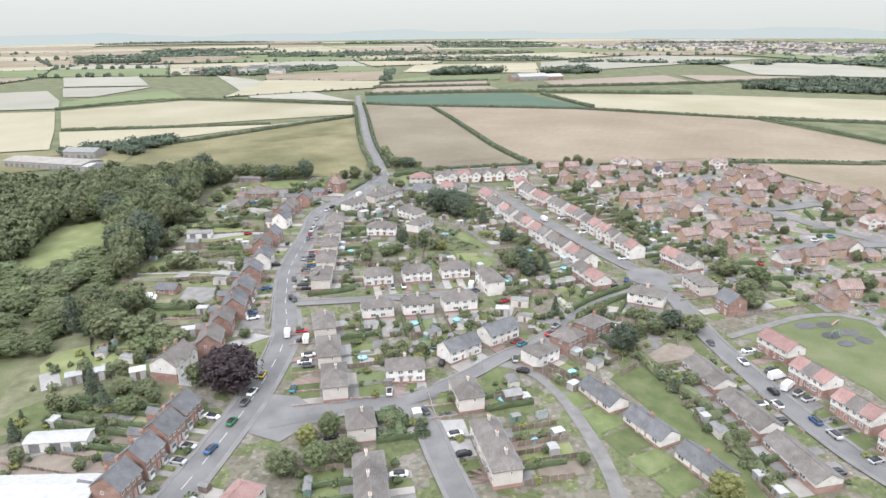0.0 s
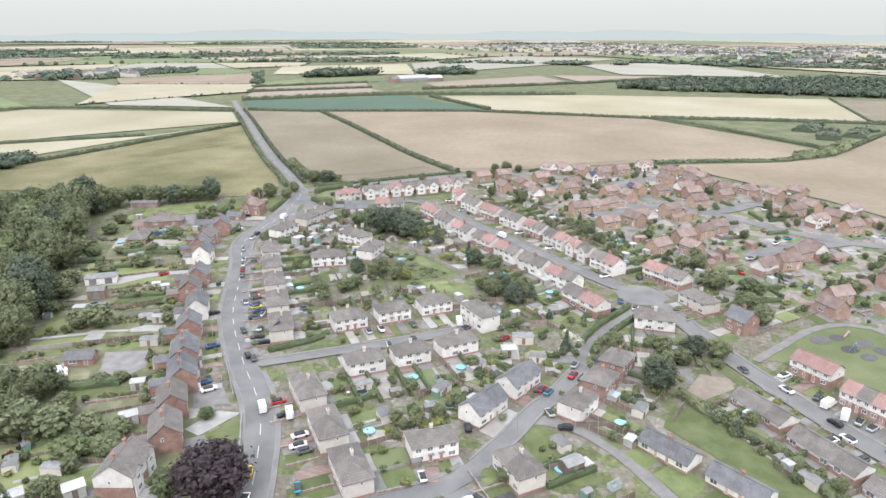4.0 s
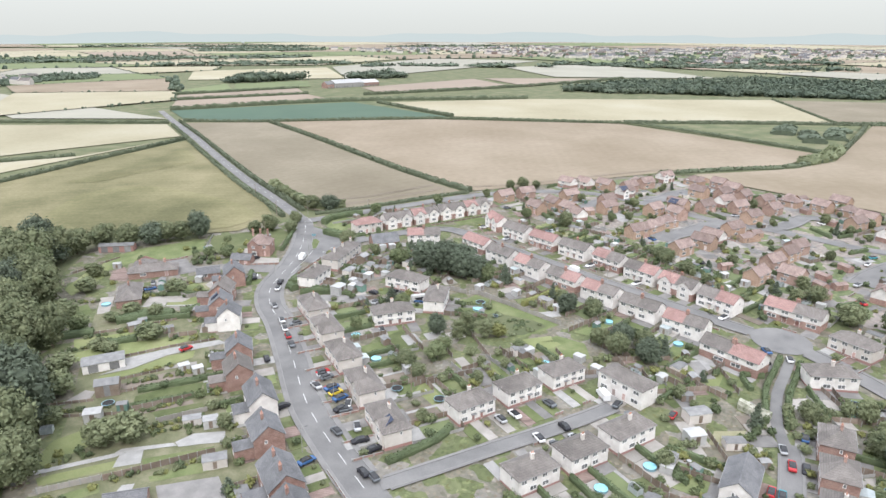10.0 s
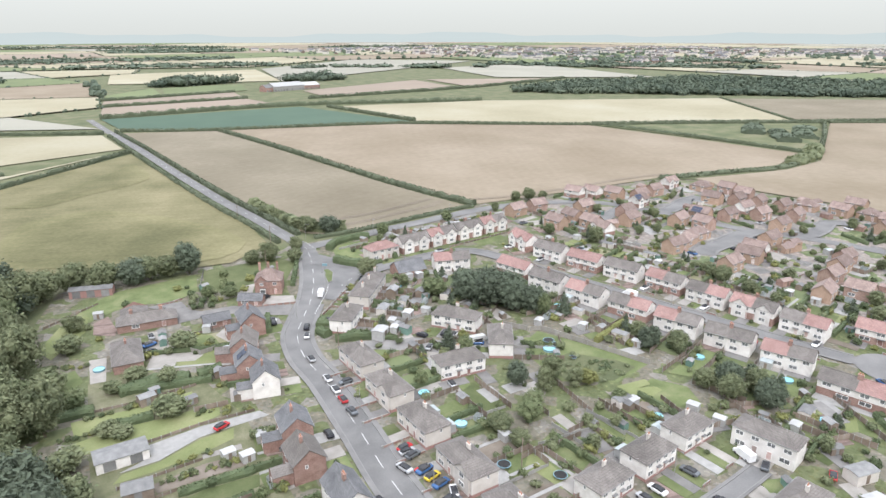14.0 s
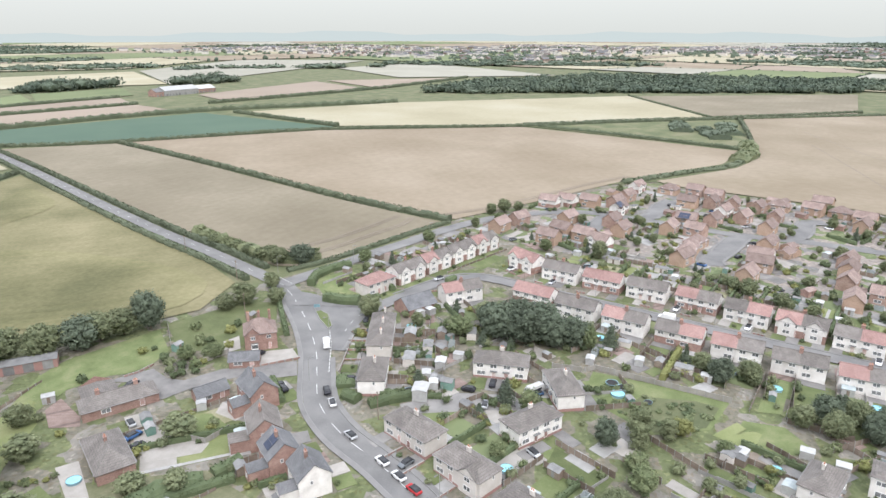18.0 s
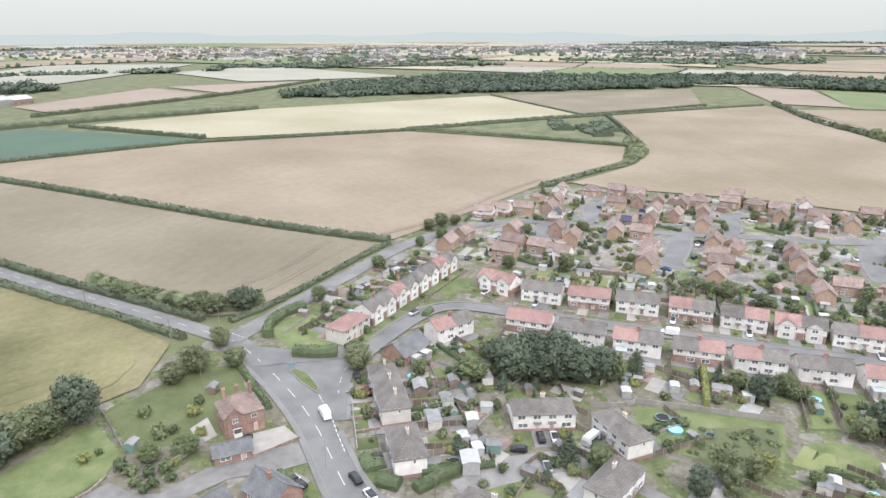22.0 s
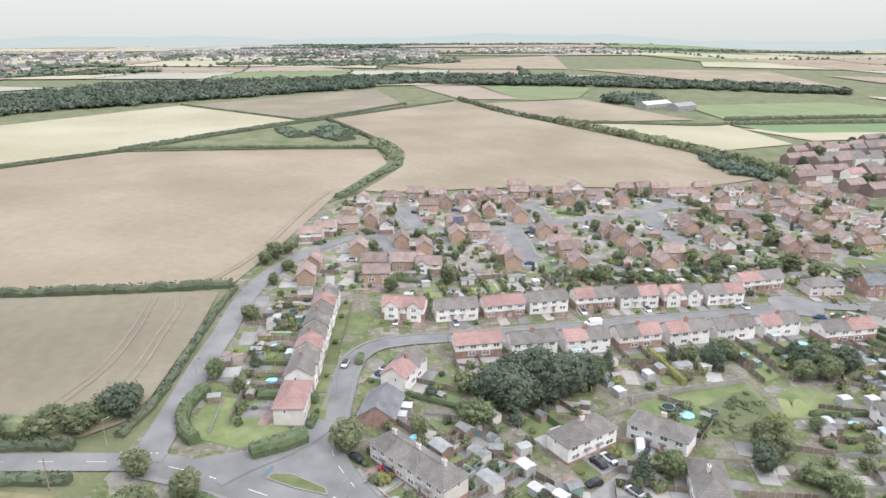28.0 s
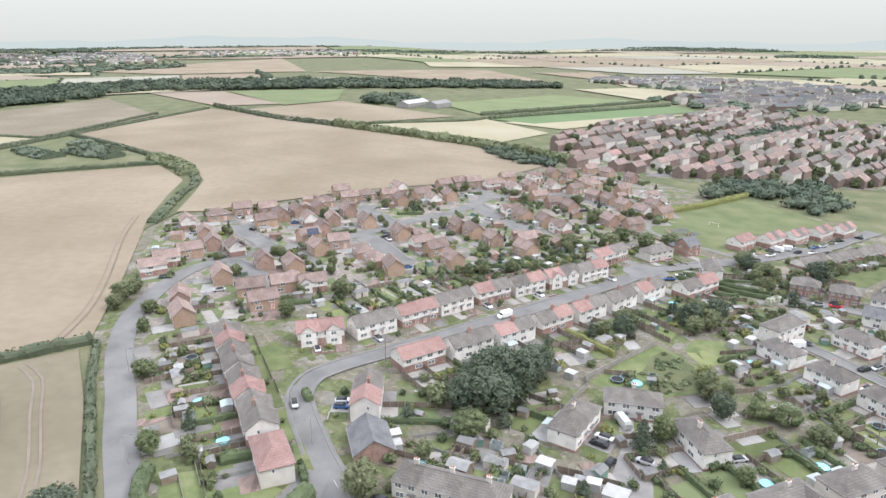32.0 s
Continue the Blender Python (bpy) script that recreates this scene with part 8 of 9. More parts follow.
make_goal().matrix_basis = pose(146, 123, h(146, 123) + .12, 0, 0, 30) @ Matrix.Scale(TRUE, 4)
swing = new("swing_frame")
tagged(swing, "blue steel swing frame with two seats", "swing")
for x in (-1.8, 1.8):
    for s in (-1, 1):
        part("leg", loft([[(x - .05, s * 1.0 - .05, -.2), (x + .05, s * 1.0 - .05, -.2), (x + .05, s * 1.0 + .05, -.2), (x - .05, s * 1.0 + .05, -.2)], [(x - .05, -.05, 2.4), (x + .05, -.05, 2.4), (x + .05, .05, 2.4), (x - .05, .05, 2.4)]]), BLUE, swing)
part("crossbar", box(-1.9, 1.9, -.05, .05, 2.36, 2.46), BLUE, swing)
for x in (-.8, .8):
    bm = box(x - .22, x + .22, -.1, .1, .5, .55)
    add_box(bm, x - .2, x - .18, -.01, .01, .55, 2.4)
    add_box(bm, x + .18, x + .2, -.01, .01, .55, 2.4)
    part("seat", bm, TYRE, swing)
swing.matrix_basis = pose(140.5, 143.5, h(141, 143) + .17, 0, 0, 20) @ Matrix.Scale(TRUE, 4)
slide = new("slide")
tagged(slide, "small red playground slide with steps", "slide")
part("chute", solid([(-.3, 0, 1.5), (.3, 0, 1.5), (.3, 2.6, .15), (-.3, 2.6, .15), (-.3, 0, 1.35), (.3, 0, 1.35), (.3, 2.6, 0), (-.3, 2.6, 0)], [(0, 1, 2, 3), (7, 6, 5, 4), (0, 4, 5, 1), (1, 5, 6, 2), (2, 6, 7, 3), (3, 7, 4, 0)]), PLINTH, slide)
part("ladder", box(-.3, .3, -.5, 0, -.2, 1.5), RIM, slide)
slide.matrix_basis = pose(147, 150, h(147, 150) + .17, 0, 0, 100) @ Matrix.Scale(TRUE, 4)

# ---- old farm machines on the lawn by the wood ----
def make_tractor(paint, label):
    ob = new("tractor")
    tagged(ob, label, "tractor")
    part("bonnet", loft([[(x, -.3, .55), (x, .3, .55), (x, .28, z), (x, -.28, z)] for x, z in ((.1, 1.25), (1.3, 1.15), (1.5, 1.0))]), paint, ob)
    part("chassis", box(-.9, 1.3, -.22, .22, .4, .7), TYRE, ob)
    part("seat", box(-.7, -.2, -.25, .25, .8, 1.05), TYRE, ob)
    part("exhaust", box(.7, .78, -.04, .04, 1.15, 1.8), RIM, ob)
    for x, y, k in ((-.6, .65, 1.9), (-.6, -.65, 1.9), (1.15, .5, 1.15), (1.15, -.5, 1.15)):
        share("wheel", SHARED["wheel"], ob, Matrix.Translation((x, y, .31 * k)) @ Matrix.Diagonal((k, 1.3, k, 1)))
    return ob


ORANGE_PAINT = material("orange_machine_paint", [(0.4, 0.13, 0.04), (0.5, 0.18, 0.06)], 1, 0.5, 0.1, spread=0.1)
RED_PAINT = material("faded_red_paint", [(0.3, 0.08, 0.07), (0.38, 0.12, 0.1)], 1, 0.6, 0.1, spread=0.1)
for x, y, a, c, w in ((-61.8, 180, 30, RED_PAINT, "old faded red tractor standing on grass"), (-61, 183.2, 70, RED_PAINT, "old faded red tractor standing on grass"), (-59.3, 188.7, 10, ORANGE_PAINT, "old orange tractor at the edge of trees"), (-58.6, 185.2, -20, ORANGE_PAINT, "old orange tractor at the edge of trees")):
    make_tractor(c, w).matrix_basis = pose(x, y, h(x, y) + .12, 0, 0, a) @ Matrix.Scale(TRUE, 4)
for x, y, a, w in ((-57.8, 166.8, 12, 4), (-52.9, 167.2, 12, 0), (-47.4, 164.8, 12, 4), (-38, 186, 5, 4), (-63, 166, 15, 4)):
    put("shed", x, y, a, w, scale=1.5)
car(-54.7, 215.8, 15, "white", "van", z=.12)

# ---- telegraph poles ----
pole = new("telegraph_pole")
tagged(pole, "weathered timber telegraph pole with a crossarm", "pole")
bm = bmesh.new()
bmesh.ops.create_cone(bm, cap_ends=True, segments=8, radius1=.14, radius2=.1, depth=8.4, matrix=Matrix.Translation((0, 0, 3.8)))
part("shaft", bm, TIMBER, pole)
part("crossarm", box(-.7, .7, -.05, .05, 7.5, 7.62), TIMBER, pole)
for i, (x, y, a) in enumerate(((31.8, 375.7, 20), (33.5, 410, 0), (19, 352, 30), (9, 288, 70), (13, 226, 80), (57, 150, 40), (86, 303, 10))):
    m = pose(x, y, h(x, y), 0, 0, a)
    if i:
        copy_thing(pole, m)
    else:
        pole.matrix_basis = m @ Matrix.Scale(TRUE, 4)

# ---- solar panels on roofs, pale drive to the garages, greenhouses ----
def solar(x, y, a, side, D, eave, rise, cols, shift=0.0):
    """Two rows of dark panels lying on one slope of a house's roof."""
    ob = new("solar_array")
    tagged(ob, "dark blue solar panels fixed to a roof", "solar panels")
    sl = math.atan2(rise, D / 2)
    z0 = h(x, y) + .08
    m = pose(x, y, z0, 0, 0, a) @ Matrix.Scale(TRUE, 4) @ Matrix.Translation((shift, side * D / 4, eave + rise / 2 + .12)) @ Matrix.Rotation(-side * sl, 4, 'X')
    ob.matrix_basis = m
    for i in range(cols):
        for j in (-.85, .85):
            u = (i - (cols - 1) / 2) * 1.05
            part("solar_panel", box(u - .5, u + .5, j - .8, j + .8, .0, .06), SOLAR, ob)


SOLAR = material("solar_glass", [(0.035, 0.045, 0.075), (0.05, 0.06, 0.095)], 0.5, 0.12, 0, spread=0.1)
solar(-13.8, 291.0, 72, 1, 7.4, 5.2, 3.0, 3)
solar(1.2, 215.4, -97, -1, 7.2, 4.7, 2.2, 3, 4.2)
solar(185, 292, -90, -1, 6.6, 4.7, 2.6, 5)
solar(181, 320, 0, -1, 6.6, 4.7, 2.6, 5)
draped("weeds", [(55, 250), (61.5, 240), (62.5, 235), (53, 234.4), (44, 242), (46, 251)], ROUGH, 0.16, 5, "rough dark green weeds in the paddock", "grass")
weed_rng = random.Random(91)
for _ in range(70):
    x, y = weed_rng.uniform(43, 63), weed_rng.uniform(233, 251)
    if inside([(55, 250), (61.5, 240), (62.5, 235), (53, 234.4), (44, 242), (46, 251)], x, y):
        plant("bush", x, y, weed_rng.uniform(.4, .9), weed_rng.uniform(1.2, 2.4), joined="shrubbery")
draped("lawn", [(50.4, 222), (60, 215), (64.5, 222), (61, 229.5), (55, 229)], LAWN, 0.13, 5, "worn back garden lawn behind the pairs", "lawn")
for x, y, a in ((34, 303, 42), (44, 297, 36), (48, 125.4, 10), (65.4, 267.4, 15), (-60.5, 252.6, -16)):
    put("greenhouse", x, y, a)
for x, y, a, w, k in ((40.4, 291.6, 110, 4, 1.0), (28.2, 285, 110, 2, 1.4), (28.3, 291.6, 40, 4, 1.0), (34.4, 292.4, 32, 4, 1.2), (21.3, 287, 32, 4, 1.6), (75, 264, 100, 3, 0.8), (68.4, 256.8, 15, 4, 1.0), (60.8, 266.2, 20, 4, 1.0), (51.4, 286, 30, 0, 1.1),
                      (39.8, 307.6, 36, 1, 1.5), (46.4, 302.4, 36, 1, 1.2), (30.7, 299.4, 36, 3, 1.1), (51.6, 315.4, 80, 4, 1.1), (54.8, 314.2, 80, 4, 1.1), (43.2, 133, 5, 1, 1.6), (41.7, 125.6, 10, 2, 1.0), (49, 118, 10, 4, 1.0), (56.9, 216, 100, 4, 1.0),
                      (56.7, 209.6, 100, 4, 1.0), (61.2, 183.4, -20, 3, 1.3), (54, 178.4, -20, 4, 1.5)):
    put("shed", x, y, a, w, scale=k)

# ---- the long back gardens west of the main road ----
def ground(name, mat, lift, label, category, *pts):
    draped(name, list(pts), mat, lift, 3, label, category)


# the brighter lawns below carry sunlight in their base colour
MOWN, SUN_PAINTED, PATH = "mown lawn of a long back garden", "sunny mown lawn of a long back garden", "pale concrete garden path"
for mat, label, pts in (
        (BRIGHT_LAWN, SUN_PAINTED, ((-52, 295.7), (-40.5, 293), (-27.5, 292), (-28, 289.6), (-40.8, 288.6), (-52.5, 289.6))),
        (BRIGHT_LAWN, SUN_PAINTED, ((-55.2, 287.3), (-45.3, 287.6), (-37.4, 285.6), (-24.5, 283.6), (-26, 279), (-31, 278.4), (-42, 279.6), (-55.3, 283))),
        (BRIGHT_LAWN, SUN_PAINTED, ((-48, 271.6), (-41.2, 271), (-32.3, 273.2), (-25.6, 272.6), (-27, 269.2), (-33.7, 268.4), (-43.1, 268.6), (-50.2, 269.6))),
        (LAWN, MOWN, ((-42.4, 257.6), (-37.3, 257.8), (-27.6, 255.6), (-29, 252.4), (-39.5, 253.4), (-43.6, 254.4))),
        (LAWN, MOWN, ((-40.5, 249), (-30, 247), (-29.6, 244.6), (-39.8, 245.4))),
        (BRIGHT_LAWN, SUN_PAINTED, ((-63.4, 243.8), (-59.5, 248.8), (-52.9, 249.8), (-53.8, 242.7), (-62.2, 240.6))),
        (BRIGHT_LAWN, SUN_PAINTED, ((-63.3, 237.4), (-49.4, 235), (-50.2, 232.4), (-63, 234.6))),
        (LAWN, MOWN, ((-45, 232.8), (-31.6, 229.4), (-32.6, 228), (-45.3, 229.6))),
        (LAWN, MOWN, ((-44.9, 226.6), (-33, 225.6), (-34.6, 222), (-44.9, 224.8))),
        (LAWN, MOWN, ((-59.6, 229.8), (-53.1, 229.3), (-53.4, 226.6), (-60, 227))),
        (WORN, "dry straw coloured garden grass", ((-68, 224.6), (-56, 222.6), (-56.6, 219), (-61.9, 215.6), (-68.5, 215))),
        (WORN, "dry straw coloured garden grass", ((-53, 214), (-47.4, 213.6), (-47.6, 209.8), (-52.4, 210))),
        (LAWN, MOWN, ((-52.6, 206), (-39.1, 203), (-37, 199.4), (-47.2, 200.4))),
        (BRIGHT_LAWN, SUN_PAINTED, ((-51.6, 334.7), (-44.1, 346.8), (-35.8, 350.5), (-39.6, 338.9), (-50, 327.5))),
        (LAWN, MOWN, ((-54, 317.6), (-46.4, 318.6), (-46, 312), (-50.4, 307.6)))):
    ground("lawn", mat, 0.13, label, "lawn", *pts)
# ---- lawns, yards and fences of the southern close ----
FRONT = "small square front lawn between paths"
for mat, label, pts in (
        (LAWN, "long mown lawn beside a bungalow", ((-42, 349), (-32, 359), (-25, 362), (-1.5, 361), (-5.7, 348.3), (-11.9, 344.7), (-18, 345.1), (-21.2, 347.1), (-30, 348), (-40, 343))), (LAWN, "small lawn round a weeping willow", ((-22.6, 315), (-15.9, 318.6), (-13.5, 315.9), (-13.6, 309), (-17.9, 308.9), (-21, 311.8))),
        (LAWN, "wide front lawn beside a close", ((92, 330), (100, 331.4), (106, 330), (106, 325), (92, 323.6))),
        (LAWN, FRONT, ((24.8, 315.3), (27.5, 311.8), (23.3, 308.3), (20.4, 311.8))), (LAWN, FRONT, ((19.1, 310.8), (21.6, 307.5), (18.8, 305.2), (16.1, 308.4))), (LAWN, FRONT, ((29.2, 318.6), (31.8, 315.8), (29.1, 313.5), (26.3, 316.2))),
        (LAWN, MOWN, ((37.4, 308.3), (43.7, 300.3), (41.4, 298.2), (35.2, 306.6))), (BRIGHT_LAWN, SUN_PAINTED, ((33.6, 305.4), (39, 297.4), (36.4, 296), (31.2, 303.8))), (LAWN, MOWN, ((24.6, 299.4), (29.8, 292), (27.4, 290.6), (22.4, 298))),
        (LAWN, MOWN, ((20.8, 253.4), (26, 254.8), (24.9, 241.4), (20.1, 241.4))), (BRIGHT_LAWN, SUN_PAINTED, ((36, 228.3), (35.6, 217.6), (32.1, 218), (32.5, 228.1))), (LAWN, MOWN, ((41.8, 230.5), (41.4, 219.9), (38.7, 219.6), (39, 229.9))), (BRIGHT_LAWN, SUN_PAINTED, ((18.5, 229), (17.6, 216.6), (14.4, 216.8), (14, 226))),
        (BRIGHT_LAWN, SUN_PAINTED, ((51.4, 232.6), (59.4, 230.3), (58.6, 224.9), (51, 224.5))), (LAWN, MOWN, ((66.6, 228.3), (81.4, 230.3), (84, 226.2), (69.2, 223.8))), (LAWN, MOWN, ((74.1, 221.2), (82.2, 222.8), (82.8, 220.2), (74.4, 217.4))), (LAWN, MOWN, ((61, 195), (67, 194), (66.8, 187.9), (60.4, 188.7))),
        (WORN, "worn straw coloured lawn beside a lane", ((60.9, 178.5), (66.8, 175), (61.4, 172), (55.7, 176.2))), (BRIGHT_LAWN, SUN_PAINTED, ((78, 198.4), (82.6, 192), (77.3, 189.4), (73, 192))), (LAWN, MOWN, ((28.4, 230.8), (31.6, 230.4), (31.2, 219), (28.6, 219.4))), (LAWN, MOWN, ((20.4, 229), (26.6, 230), (26.6, 219), (20, 217.6))),
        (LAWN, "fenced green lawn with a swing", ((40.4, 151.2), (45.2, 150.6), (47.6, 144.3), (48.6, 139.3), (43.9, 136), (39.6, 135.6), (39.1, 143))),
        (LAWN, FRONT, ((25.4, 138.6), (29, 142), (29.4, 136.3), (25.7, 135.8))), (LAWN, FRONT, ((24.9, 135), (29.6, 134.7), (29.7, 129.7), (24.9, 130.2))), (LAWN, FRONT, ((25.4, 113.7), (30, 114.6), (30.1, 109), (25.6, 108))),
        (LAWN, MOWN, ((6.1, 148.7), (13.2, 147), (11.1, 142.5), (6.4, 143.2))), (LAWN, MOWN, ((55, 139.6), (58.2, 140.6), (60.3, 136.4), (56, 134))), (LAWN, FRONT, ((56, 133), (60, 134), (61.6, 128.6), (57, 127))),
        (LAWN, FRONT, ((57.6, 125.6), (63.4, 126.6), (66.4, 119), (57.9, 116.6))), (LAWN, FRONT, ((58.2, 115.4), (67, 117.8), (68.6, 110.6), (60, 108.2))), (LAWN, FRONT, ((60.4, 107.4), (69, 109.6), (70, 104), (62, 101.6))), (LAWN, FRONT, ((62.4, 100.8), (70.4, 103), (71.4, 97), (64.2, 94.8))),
        (LAWN, MOWN, ((39.8, 124.1), (47.6, 124.2), (46, 121.9), (39.2, 121.9))), (BRIGHT_LAWN, SUN_PAINTED, ((39.3, 115.3), (50.8, 115.3), (50.4, 110.9), (39.6, 110.9))), (LAWN, MOWN, ((41.7, 128.3), (40.5, 134), (46.3, 131.3), (46.3, 128))),
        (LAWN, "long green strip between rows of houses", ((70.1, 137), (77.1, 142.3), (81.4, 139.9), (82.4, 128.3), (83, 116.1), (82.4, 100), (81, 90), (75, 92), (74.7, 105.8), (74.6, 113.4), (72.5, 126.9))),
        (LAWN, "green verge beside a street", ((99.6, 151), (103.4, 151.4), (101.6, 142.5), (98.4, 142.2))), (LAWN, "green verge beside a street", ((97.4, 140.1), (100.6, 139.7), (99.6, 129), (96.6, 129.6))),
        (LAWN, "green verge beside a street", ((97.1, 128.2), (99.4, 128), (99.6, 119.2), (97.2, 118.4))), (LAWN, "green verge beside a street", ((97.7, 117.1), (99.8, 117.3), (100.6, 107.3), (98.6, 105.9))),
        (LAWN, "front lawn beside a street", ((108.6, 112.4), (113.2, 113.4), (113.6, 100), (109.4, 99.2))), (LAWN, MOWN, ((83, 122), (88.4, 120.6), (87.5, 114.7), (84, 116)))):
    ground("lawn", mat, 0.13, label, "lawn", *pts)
for mat, label, pts in (
        (CONCRETE, "pale concrete court in front of houses", ((24.4, 129.3), (30.2, 128.5), (30.3, 122.2), (24.8, 122.7))), (CONCRETE, "pale concrete court in front of houses", ((25.2, 121.2), (30, 121.1), (30.2, 115.3), (25.6, 114.5))),
        (BLOCK, "reddish block paved drive", ((16.6, 145.4), (19.9, 146.2), (18, 140.5), (14.8, 140.7))), (SOIL, "bare brown earth plot", ((82.4, 144.6), (93.8, 150.8), (99, 146), (96.4, 142.1), (84, 141.4))),
        (PAVING, "grey tarmac forecourt of brick houses", ((107.4, 126), (111.1, 122.7), (113.7, 114.7), (108.4, 113.4), (106.4, 119))), (SOIL, "bare earth bed", ((41, 109), (50.4, 109.4), (50.2, 105), (41, 104.6)))):
    ground("garden_yard", mat, 0.15, label, "yard", *pts)
for x0, y0, x1, y1, k in ((39.6, 121.4, 50.4, 122, "timber"), (39.2, 116.2, 51, 116.4, "timber"), (38.5, 110.2, 51, 110.2, "timber"), (40.5, 151.9, 46.4, 151, "timber"), (46.4, 151, 50, 139, "timber"), (79.9, 141.4, 73, 137.6, "timber"), (81.2, 144, 82, 138, "timber"), (39.4, 135, 46, 134.6, "timber"),
                          (24.2, 141, 24.2, 131, "wall"), (-19.2, 344, -15.9, 343.4, "wall"), (-15.9, 343.4, -11.7, 344.4, "wall"), (-23.5, 315.5, -19.9, 307.5, "pale"), (-19.9, 307.5, -13.9, 308.1, "pale"), (3.6, 336.2, -4, 336.6, "pale"), (40.7, 310.7, 46.8, 301, "timber"), (34.9, 306.6, 40.7, 297.6, "timber"), (27.9, 302.2, 33.4, 293.5, "timber"), (21.7, 298.2, 27, 289.9, "timber"), (30.1, 319.3, 25.4, 315.8, "wall"), (25.4, 315.8, 15.7, 308.4, "wall"), (26.8, 255.2, 25.4, 241.3, "timber"), (19.5, 253.4, 18.7, 242, "timber"), (37.8, 230.4, 37.2, 219.5, "picket"), (27.9, 231.6, 27.5, 219.6, "picket"), (42.6, 231, 42.2, 219, "timber"), (65.6, 229.6, 84, 231.6, "timber"), (68, 222.8, 84, 225, "timber"), (66.6, 222.2, 68.6, 209.8, "timber"), (52.4, 145, 59.4, 142, "timber"), (58.6, 142, 61, 136.6, "timber"), (5.6, 142.2, 12.4, 141.6, "wall")):
    fence(x0, y0, x1, y1, k)
for pts, w, t in (([(10.7, 132), (14.6, 132.4), (17, 130)], 3.0, 2.2), ([(10.4, 125.4), (16.6, 126.4)], 2.2, 1.8), ([(15.6, 305.8), (12.4, 302.2)], 4.0, 1.3), ([(15.7, 294.3), (21.1, 286.8)], 1.8, 1.6)):
    leaf_strip("garden_hedge", pts, w, t, HEDGE, C_HEDGE, 26, 0.17, int(pts[0][1]), bushy=0.1)
leaf_strip("overgrown_hedge", [(82, 146), (83, 138), (84, 131.2), (86, 120.2), (85, 110.2), (84.4, 101.7), (84, 92)], 2.6, 1.9, LEAF, "dark overgrown hedge of mixed shrubs", 34, 0.26, 77, bushy=0.45)
for mat, label, pts in (
        (PAVING, "dark tarmac court in front of a bungalow", ((-22.6, 345), (-17, 344), (-12.7, 342.6), (-12.6, 336), (-10.6, 332.4), (-1.7, 330.4), (3.3, 326.6), (12.6, 320.4), (8.4, 314.8), (4, 318), (-1.8, 324.6), (-10.5, 328), (-18.2, 328.6), (-17, 338))),
        (BLOCK, "pinkish paved patio beside a bungalow", ((-36.6, 343), (-32.4, 345.4), (-32.6, 334.9), (-34, 331.6), (-38.5, 335.6))), (GRAVEL, "pale gravel yard beside a bungalow", ((-26.6, 328), (-23.6, 327), (-23.4, 317), (-19.2, 307), (-22, 305.4), (-30.4, 310.4), (-29.6, 316))), (GRAVEL, "sandy garden path round the villa", ((6, 342.3), (10.6, 342.2), (6.8, 335.8), (2.9, 336.8))),
        (GRAVEL, "pale paved yard behind a house", ((-9.4, 318), (-12.8, 315.4), (-11.6, 309.6), (-8.4, 310))),
        (CONCRETE, "pale concrete drive up to the garages", ((-42.3, 277.6), (-31, 277.4), (-18.7, 275.2), (-17.7, 272.4), (-25.4, 273.2), (-32.3, 273.8), (-41.2, 271.4), (-48.6, 272.2), (-42, 273.6))),
        (GRAVEL, "pale earth and rubble behind a glasshouse", ((-58, 262.6), (-52, 266.4), (-50, 264.6), (-51.6, 261.6))),
        (SOIL, "dug brown garden bed", ((-45, 265), (-34.8, 265), (-27.4, 263.2), (-28.4, 259.6), (-37, 261), (-44.3, 262))),
        (GRAVEL, "pinkish rubble beside a fence", ((-34.5, 266.6), (-33.9, 268), (-26.6, 266.6), (-27, 264.8))),
        (SOIL, "brown earth path between gardens", ((-43, 250.9), (-31.6, 249.2), (-31.6, 247.6), (-43, 249.4))),
        (CONCRETE, PATH, ((-63.6, 239.9), (-49.6, 237.6), (-48, 238.4), (-38.6, 235), (-38.2, 233.6), (-47.9, 236.9), (-49.4, 236.2), (-63.4, 238.5))),
        (CONCRETE, "pale concrete terrace behind a house", ((-38.3, 235), (-34.3, 236), (-28.4, 233.4), (-29.4, 229.6), (-34, 231.6), (-38, 233))),
        (CONCRETE, "square of pale concrete paving", ((-50.4, 233), (-48.4, 237), (-44.2, 235.8), (-45.5, 231.6))),
        (CONCRETE, PATH, ((-63.4, 234), (-52.6, 231.9), (-52.6, 230.9), (-63.4, 232.8))),
        (PAVING, "wide worn grey tarmac yard", ((-44.2, 223), (-33.4, 219.6), (-33.6, 211), (-39.6, 207.4), (-46.6, 208.6), (-44.8, 215))),
        (CONCRETE, "rough broken concrete beside a garage", ((-54.5, 220.8), (-49.6, 226.6), (-47.4, 225.8), (-50.2, 220.6), (-53.6, 218))),
        (GRAVEL, "pale terrace beside a bungalow", ((-45, 309.6), (-42.6, 321.6), (-38.8, 320.4), (-41.8, 308.6)))):
    ground("garden_yard", mat, 0.16, label, "yard", *pts)
BOARDS = "low fence of dark boards between pale concrete posts"
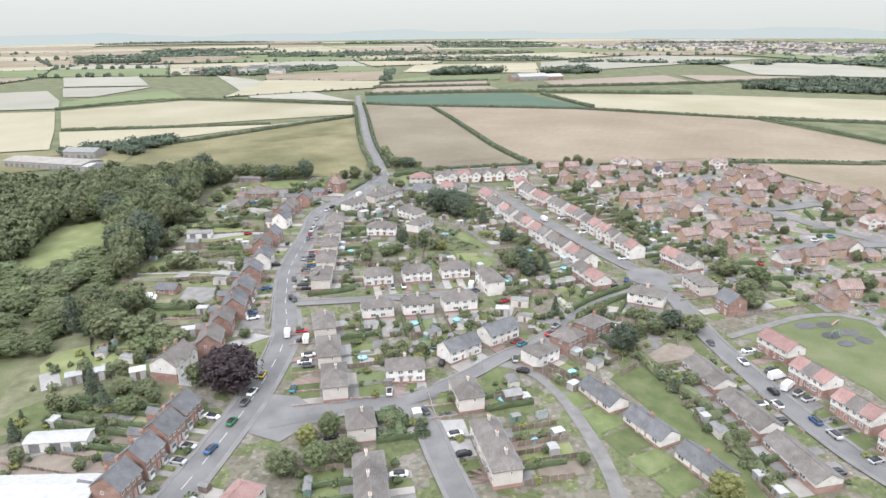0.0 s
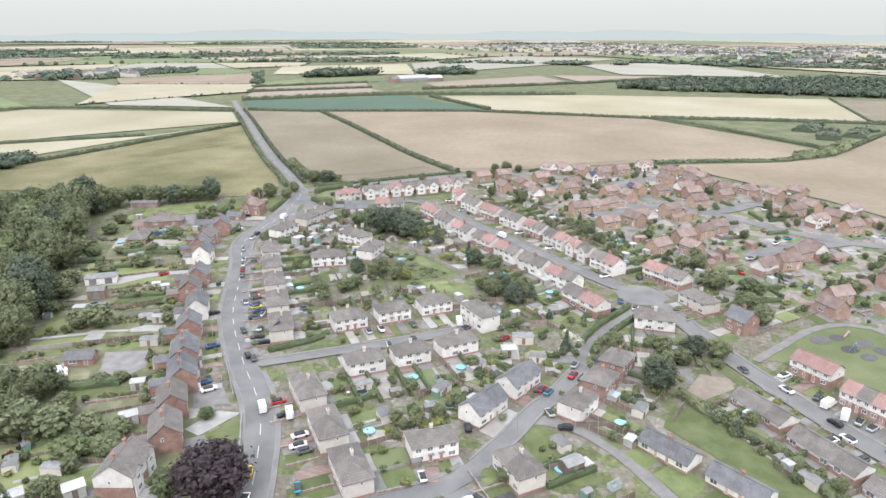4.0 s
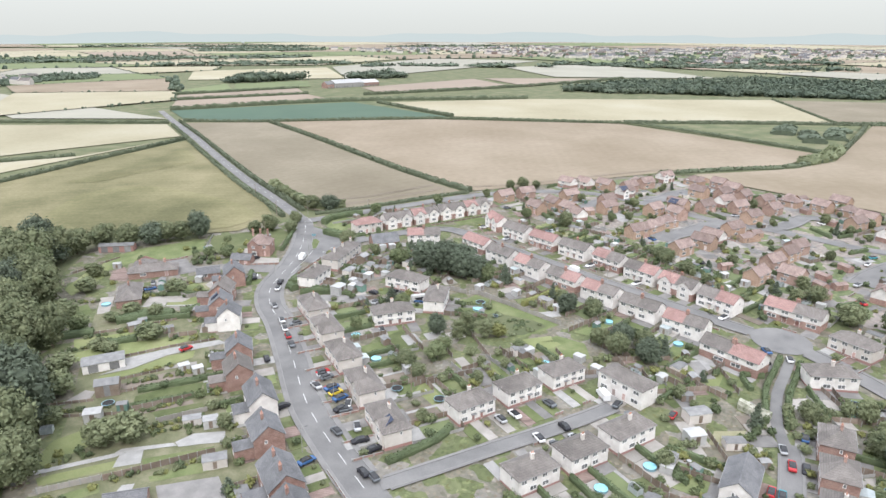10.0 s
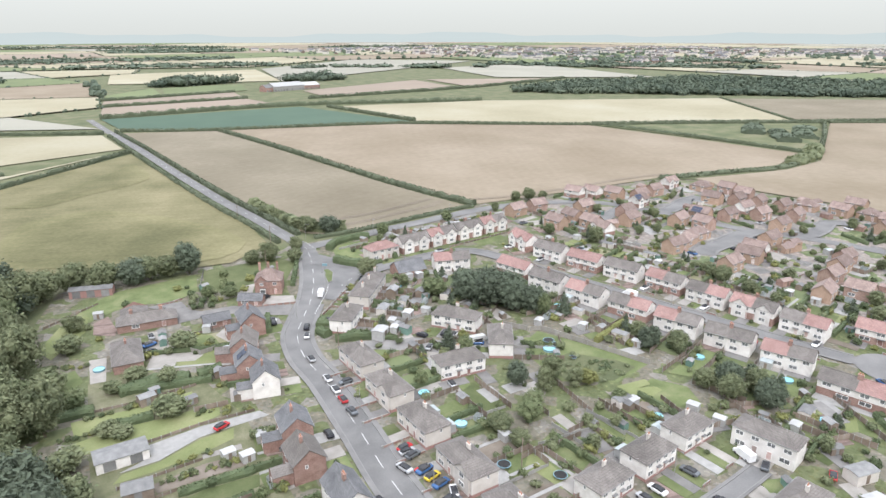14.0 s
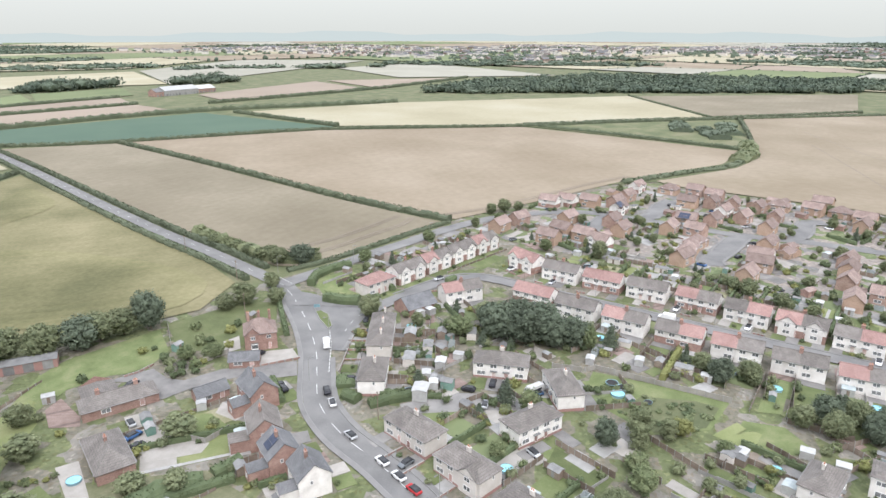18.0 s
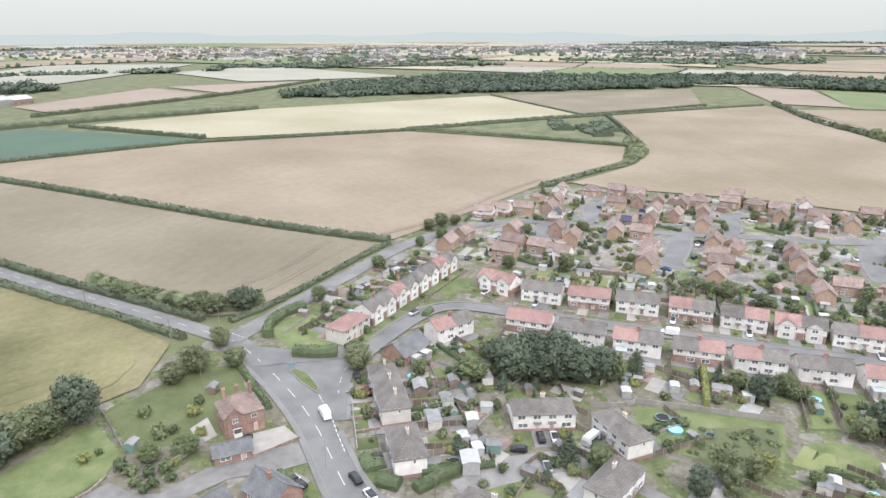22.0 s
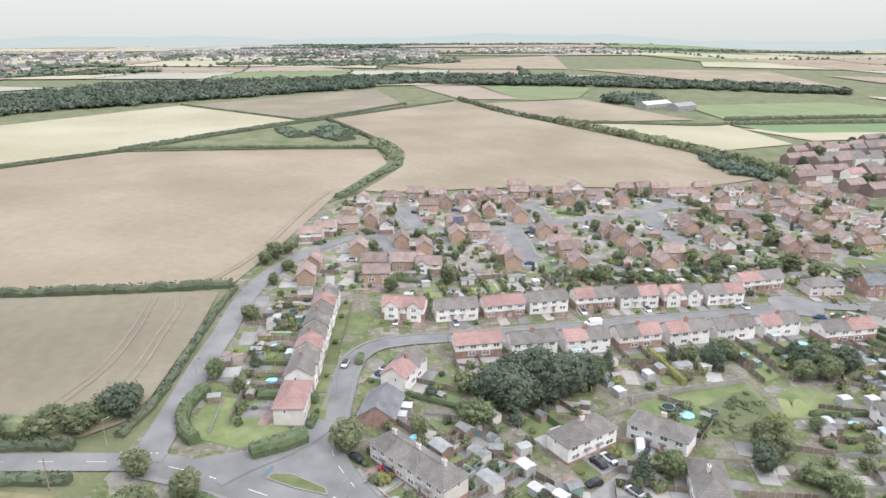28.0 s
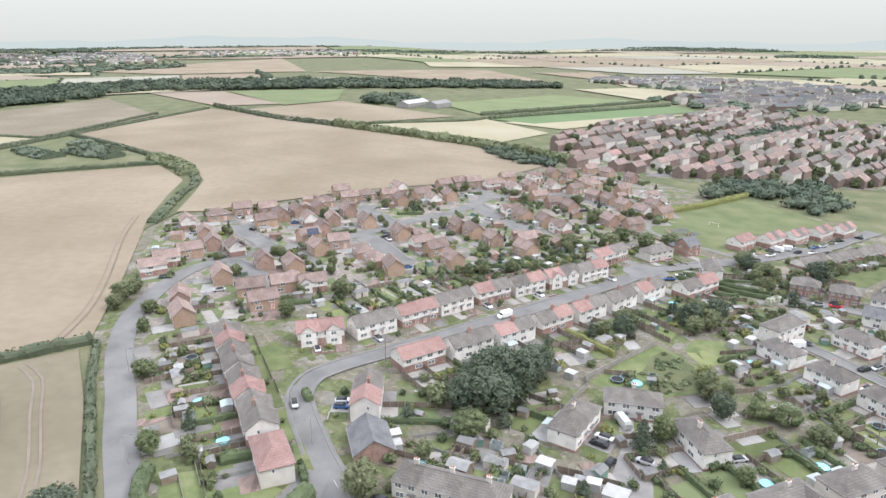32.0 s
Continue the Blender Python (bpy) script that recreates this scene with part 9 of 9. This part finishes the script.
for x0, y0, x1, y1, k in ((-51.4, 297.6, -39.7, 295, "post"), (-39.7, 295, -25.7, 294, "post"), (-42.4, 278.6, -31, 278, "post"), (-31, 278, -19.4, 275.8, "post"), (-50, 267.6, -34.4, 266.4, "post"), (-45.3, 261, -41.1, 260.6, "post"),
                          (-59.5, 263.6, -50.8, 260.6, "post"), (-58, 257.4, -46, 251.6, "post"), (-40.2, 244.2, -29.6, 243, "pale"), (-63.2, 232.3, -52.6, 230.4, "pale"), (-52.5, 230, -32, 227.2, "timber"), (-66, 226.2, -54.8, 225, "wall"),
                          (-47.3, 198.2, -34, 196.6, "wall"), (-48.4, 347.5, -32.4, 355.9, "post"), (-30, 283.4, -23, 281.6, "timber"), (-44, 251.6, -31.4, 250.2, "timber")):
    fence(x0, y0, x1, y1, k, BOARDS if k == "post" else "")
for pts, w, t in (([(-46.5, 288.8), (-37.6, 287)], 2.2, 1.6), ([(-41.6, 259.4), (-27.8, 257)], 1.5, 1.4), ([(-44.1, 253.2), (-30.8, 250.8)], 1.3, 1.2), ([(-41, 300.6), (-33, 300.8), (-26, 297.6)], 3.4, 2.0), ([(-24, 298), (-18.4, 297)], 2.4, 2.0), ([(-53, 207.4), (-40, 204.6)], 2.4, 1.8), ([(-55, 299), (-47, 297)], 3.0, 1.6)):
    leaf_strip("garden_hedge", pts, w, t, HEDGE, C_HEDGE, 24, 0.17, int(-pts[0][0] * 10), bushy=0.22)
for kind, x, y, t, w in (("oak", -34.4, 285.6, 5, 7.5), ("light", -46.8, 286, 3.6, 5), ("light", -44.6, 283.6, 3, 4.5), ("oak", -46, 240.4, 7, 8), ("light", -51.4, 242, 6, 7.5), ("willow", -22, 313.4, 5, 7.5), ("copper", -30.4, 299.4, 4, 5), ("oak", -45.4, 329, 5, 6.5),
                         ("oak", -53.4, 311, 6, 8), ("willow", -36, 305, 3.6, 6), ("light", -41.6, 302.6, 3, 5), ("oak", -60.4, 190, 9, 11), ("oak", -53, 188, 7, 9), ("light", -46, 184, 6, 7), ("light", -39.8, 182.4, 4, 6), ("oak", -65.6, 215.6, 5, 7), ("light", -53.6, 207.4, 4, 5), ("oak", -44.4, 206.6, 3, 4.6), ("light", -40, 205.6, 3, 4.4),
                         ("oak", -57, 268, 6, 8), ("oak", -56, 279, 5, 7), ("light", -60, 256, 4, 6)):
    plant(kind, x, y, t, w)
for x, y, t in ((2.2, 347, 2.2), (3.6, 344.4, 2.0), (1, 345, 1.8), (-2.4, 342.6, 1.2), (-9, 344, 2.6), (-9.4, 341, 2.4), (-7.8, 338, 2.2), (-5.4, 336.4, 2.4), (-9.6, 335, 2.0), (-7, 333.4, 1.8), (-3, 336.6, 1.6), (-11, 338, 2.0), (-11.4, 335.2, 1.7), (-38.6, 340, 1.8), (-38, 331.4, 1.6), (-29.9, 249.6, 2.2), (-28.4, 243.2, 2.4), (-59, 242.6, 1.6), (-55.4, 241.6, 1.7), (-62, 229, 1.6), (-54.4, 228.4, 1.4), (-36, 258.2, 2.0), (-66, 221, 1.4), (-60, 214.6, 1.8), (-57.6, 213.4, 2.0), (-32.4, 212.6, 2.6), (-35, 236.6, 1.2), (-24, 279.6, 1.6)):
    plant("goldshrub" if t in (1.6, 1.4) else "shrub", x, y, t, joined="")
bed_rng = random.Random(61)
for x0, y0, x1, y1, n in ((-44, 226.9, -32, 225.4, 26), (-52, 229.2, -45, 228.2, 8), (-43, 264.6, -28, 261.4, 30), (-51, 294.4, -28, 293, 22), (-56, 290, -46, 288.4, 10), (-26, 278.8, -20, 277, 8), (-62, 240.4, -52, 239.6, 10), (-44, 250.4, -31, 248.8, 16), (-48, 200.6, -36, 198.6, 12), (-47, 209, -36, 206, 18), (-50, 322, -44, 318.6, 12),
                          (-31, 282.6, -24, 280.6, 8), (-66, 228, -55, 227, 14), (-40, 268, -28, 267, 10), (-42, 243, -30, 241.6, 18), (-42, 240.4, -32, 238, 16), (-58, 259.4, -48, 256, 16)):
    for _ in range(n):
        u = bed_rng.random()
        plant(bed_rng.choice(("bush", "bush", "goldbush")), x0 + (x1 - x0) * u + bed_rng.uniform(-.5, .5), y0 + (y1 - y0) * u + bed_rng.uniform(-.7, .7), bed_rng.uniform(.5, 1.3), joined="shrubbery")
put("trampoline", -48.2, 257, 0)
for x, y, a, w, k in ((-45.6, 253.6, -20, 2, 1.1), (-47.4, 262.6, -14, 1, 1.9), (-51.6, 252.4, -16, 4, 1.4), (-66.6, 238, -14, 1, 1.3), (-30.4, 237, -14, 4, 1.2), (-33, 223.4, -14, 3, 1.1), (-33.6, 240, -14, 3, 0.9), (-36, 200.6, -10, 4, 1.3), (-30.2, 264, 0, 4, 1.0), (-27.6, 261, 0, 4, 1.0), (-37, 293.4, 5, 1, 1.3), (-34.6, 296, 5, 2, 1.1), (-29.4, 287.4, 5, 1, 1.0), (-4, 347, 20, 2, 1.2), (-24.4, 322.4, 76, 2, 1.3), (-25.4, 318.9, 76, 2, 1.2), (-13.6, 319.4, 60, 4, 1.0), (-34.6, 346, -20, 4, 1.0)):
    put("shed", x, y, a, w, scale=k)
car(-54.6, 213.6, 10, "white", "van")
car(-54.8, 211, 10, "white", "hatch")
finish_masses()

# ---- plan units to metres ----
for ob in list(scene.objects):
    if ob.parent is None and ob.type in ('MESH', 'EMPTY'):
        ob.matrix_basis = Matrix.Scale(UNIT, 4) @ ob.matrix_basis
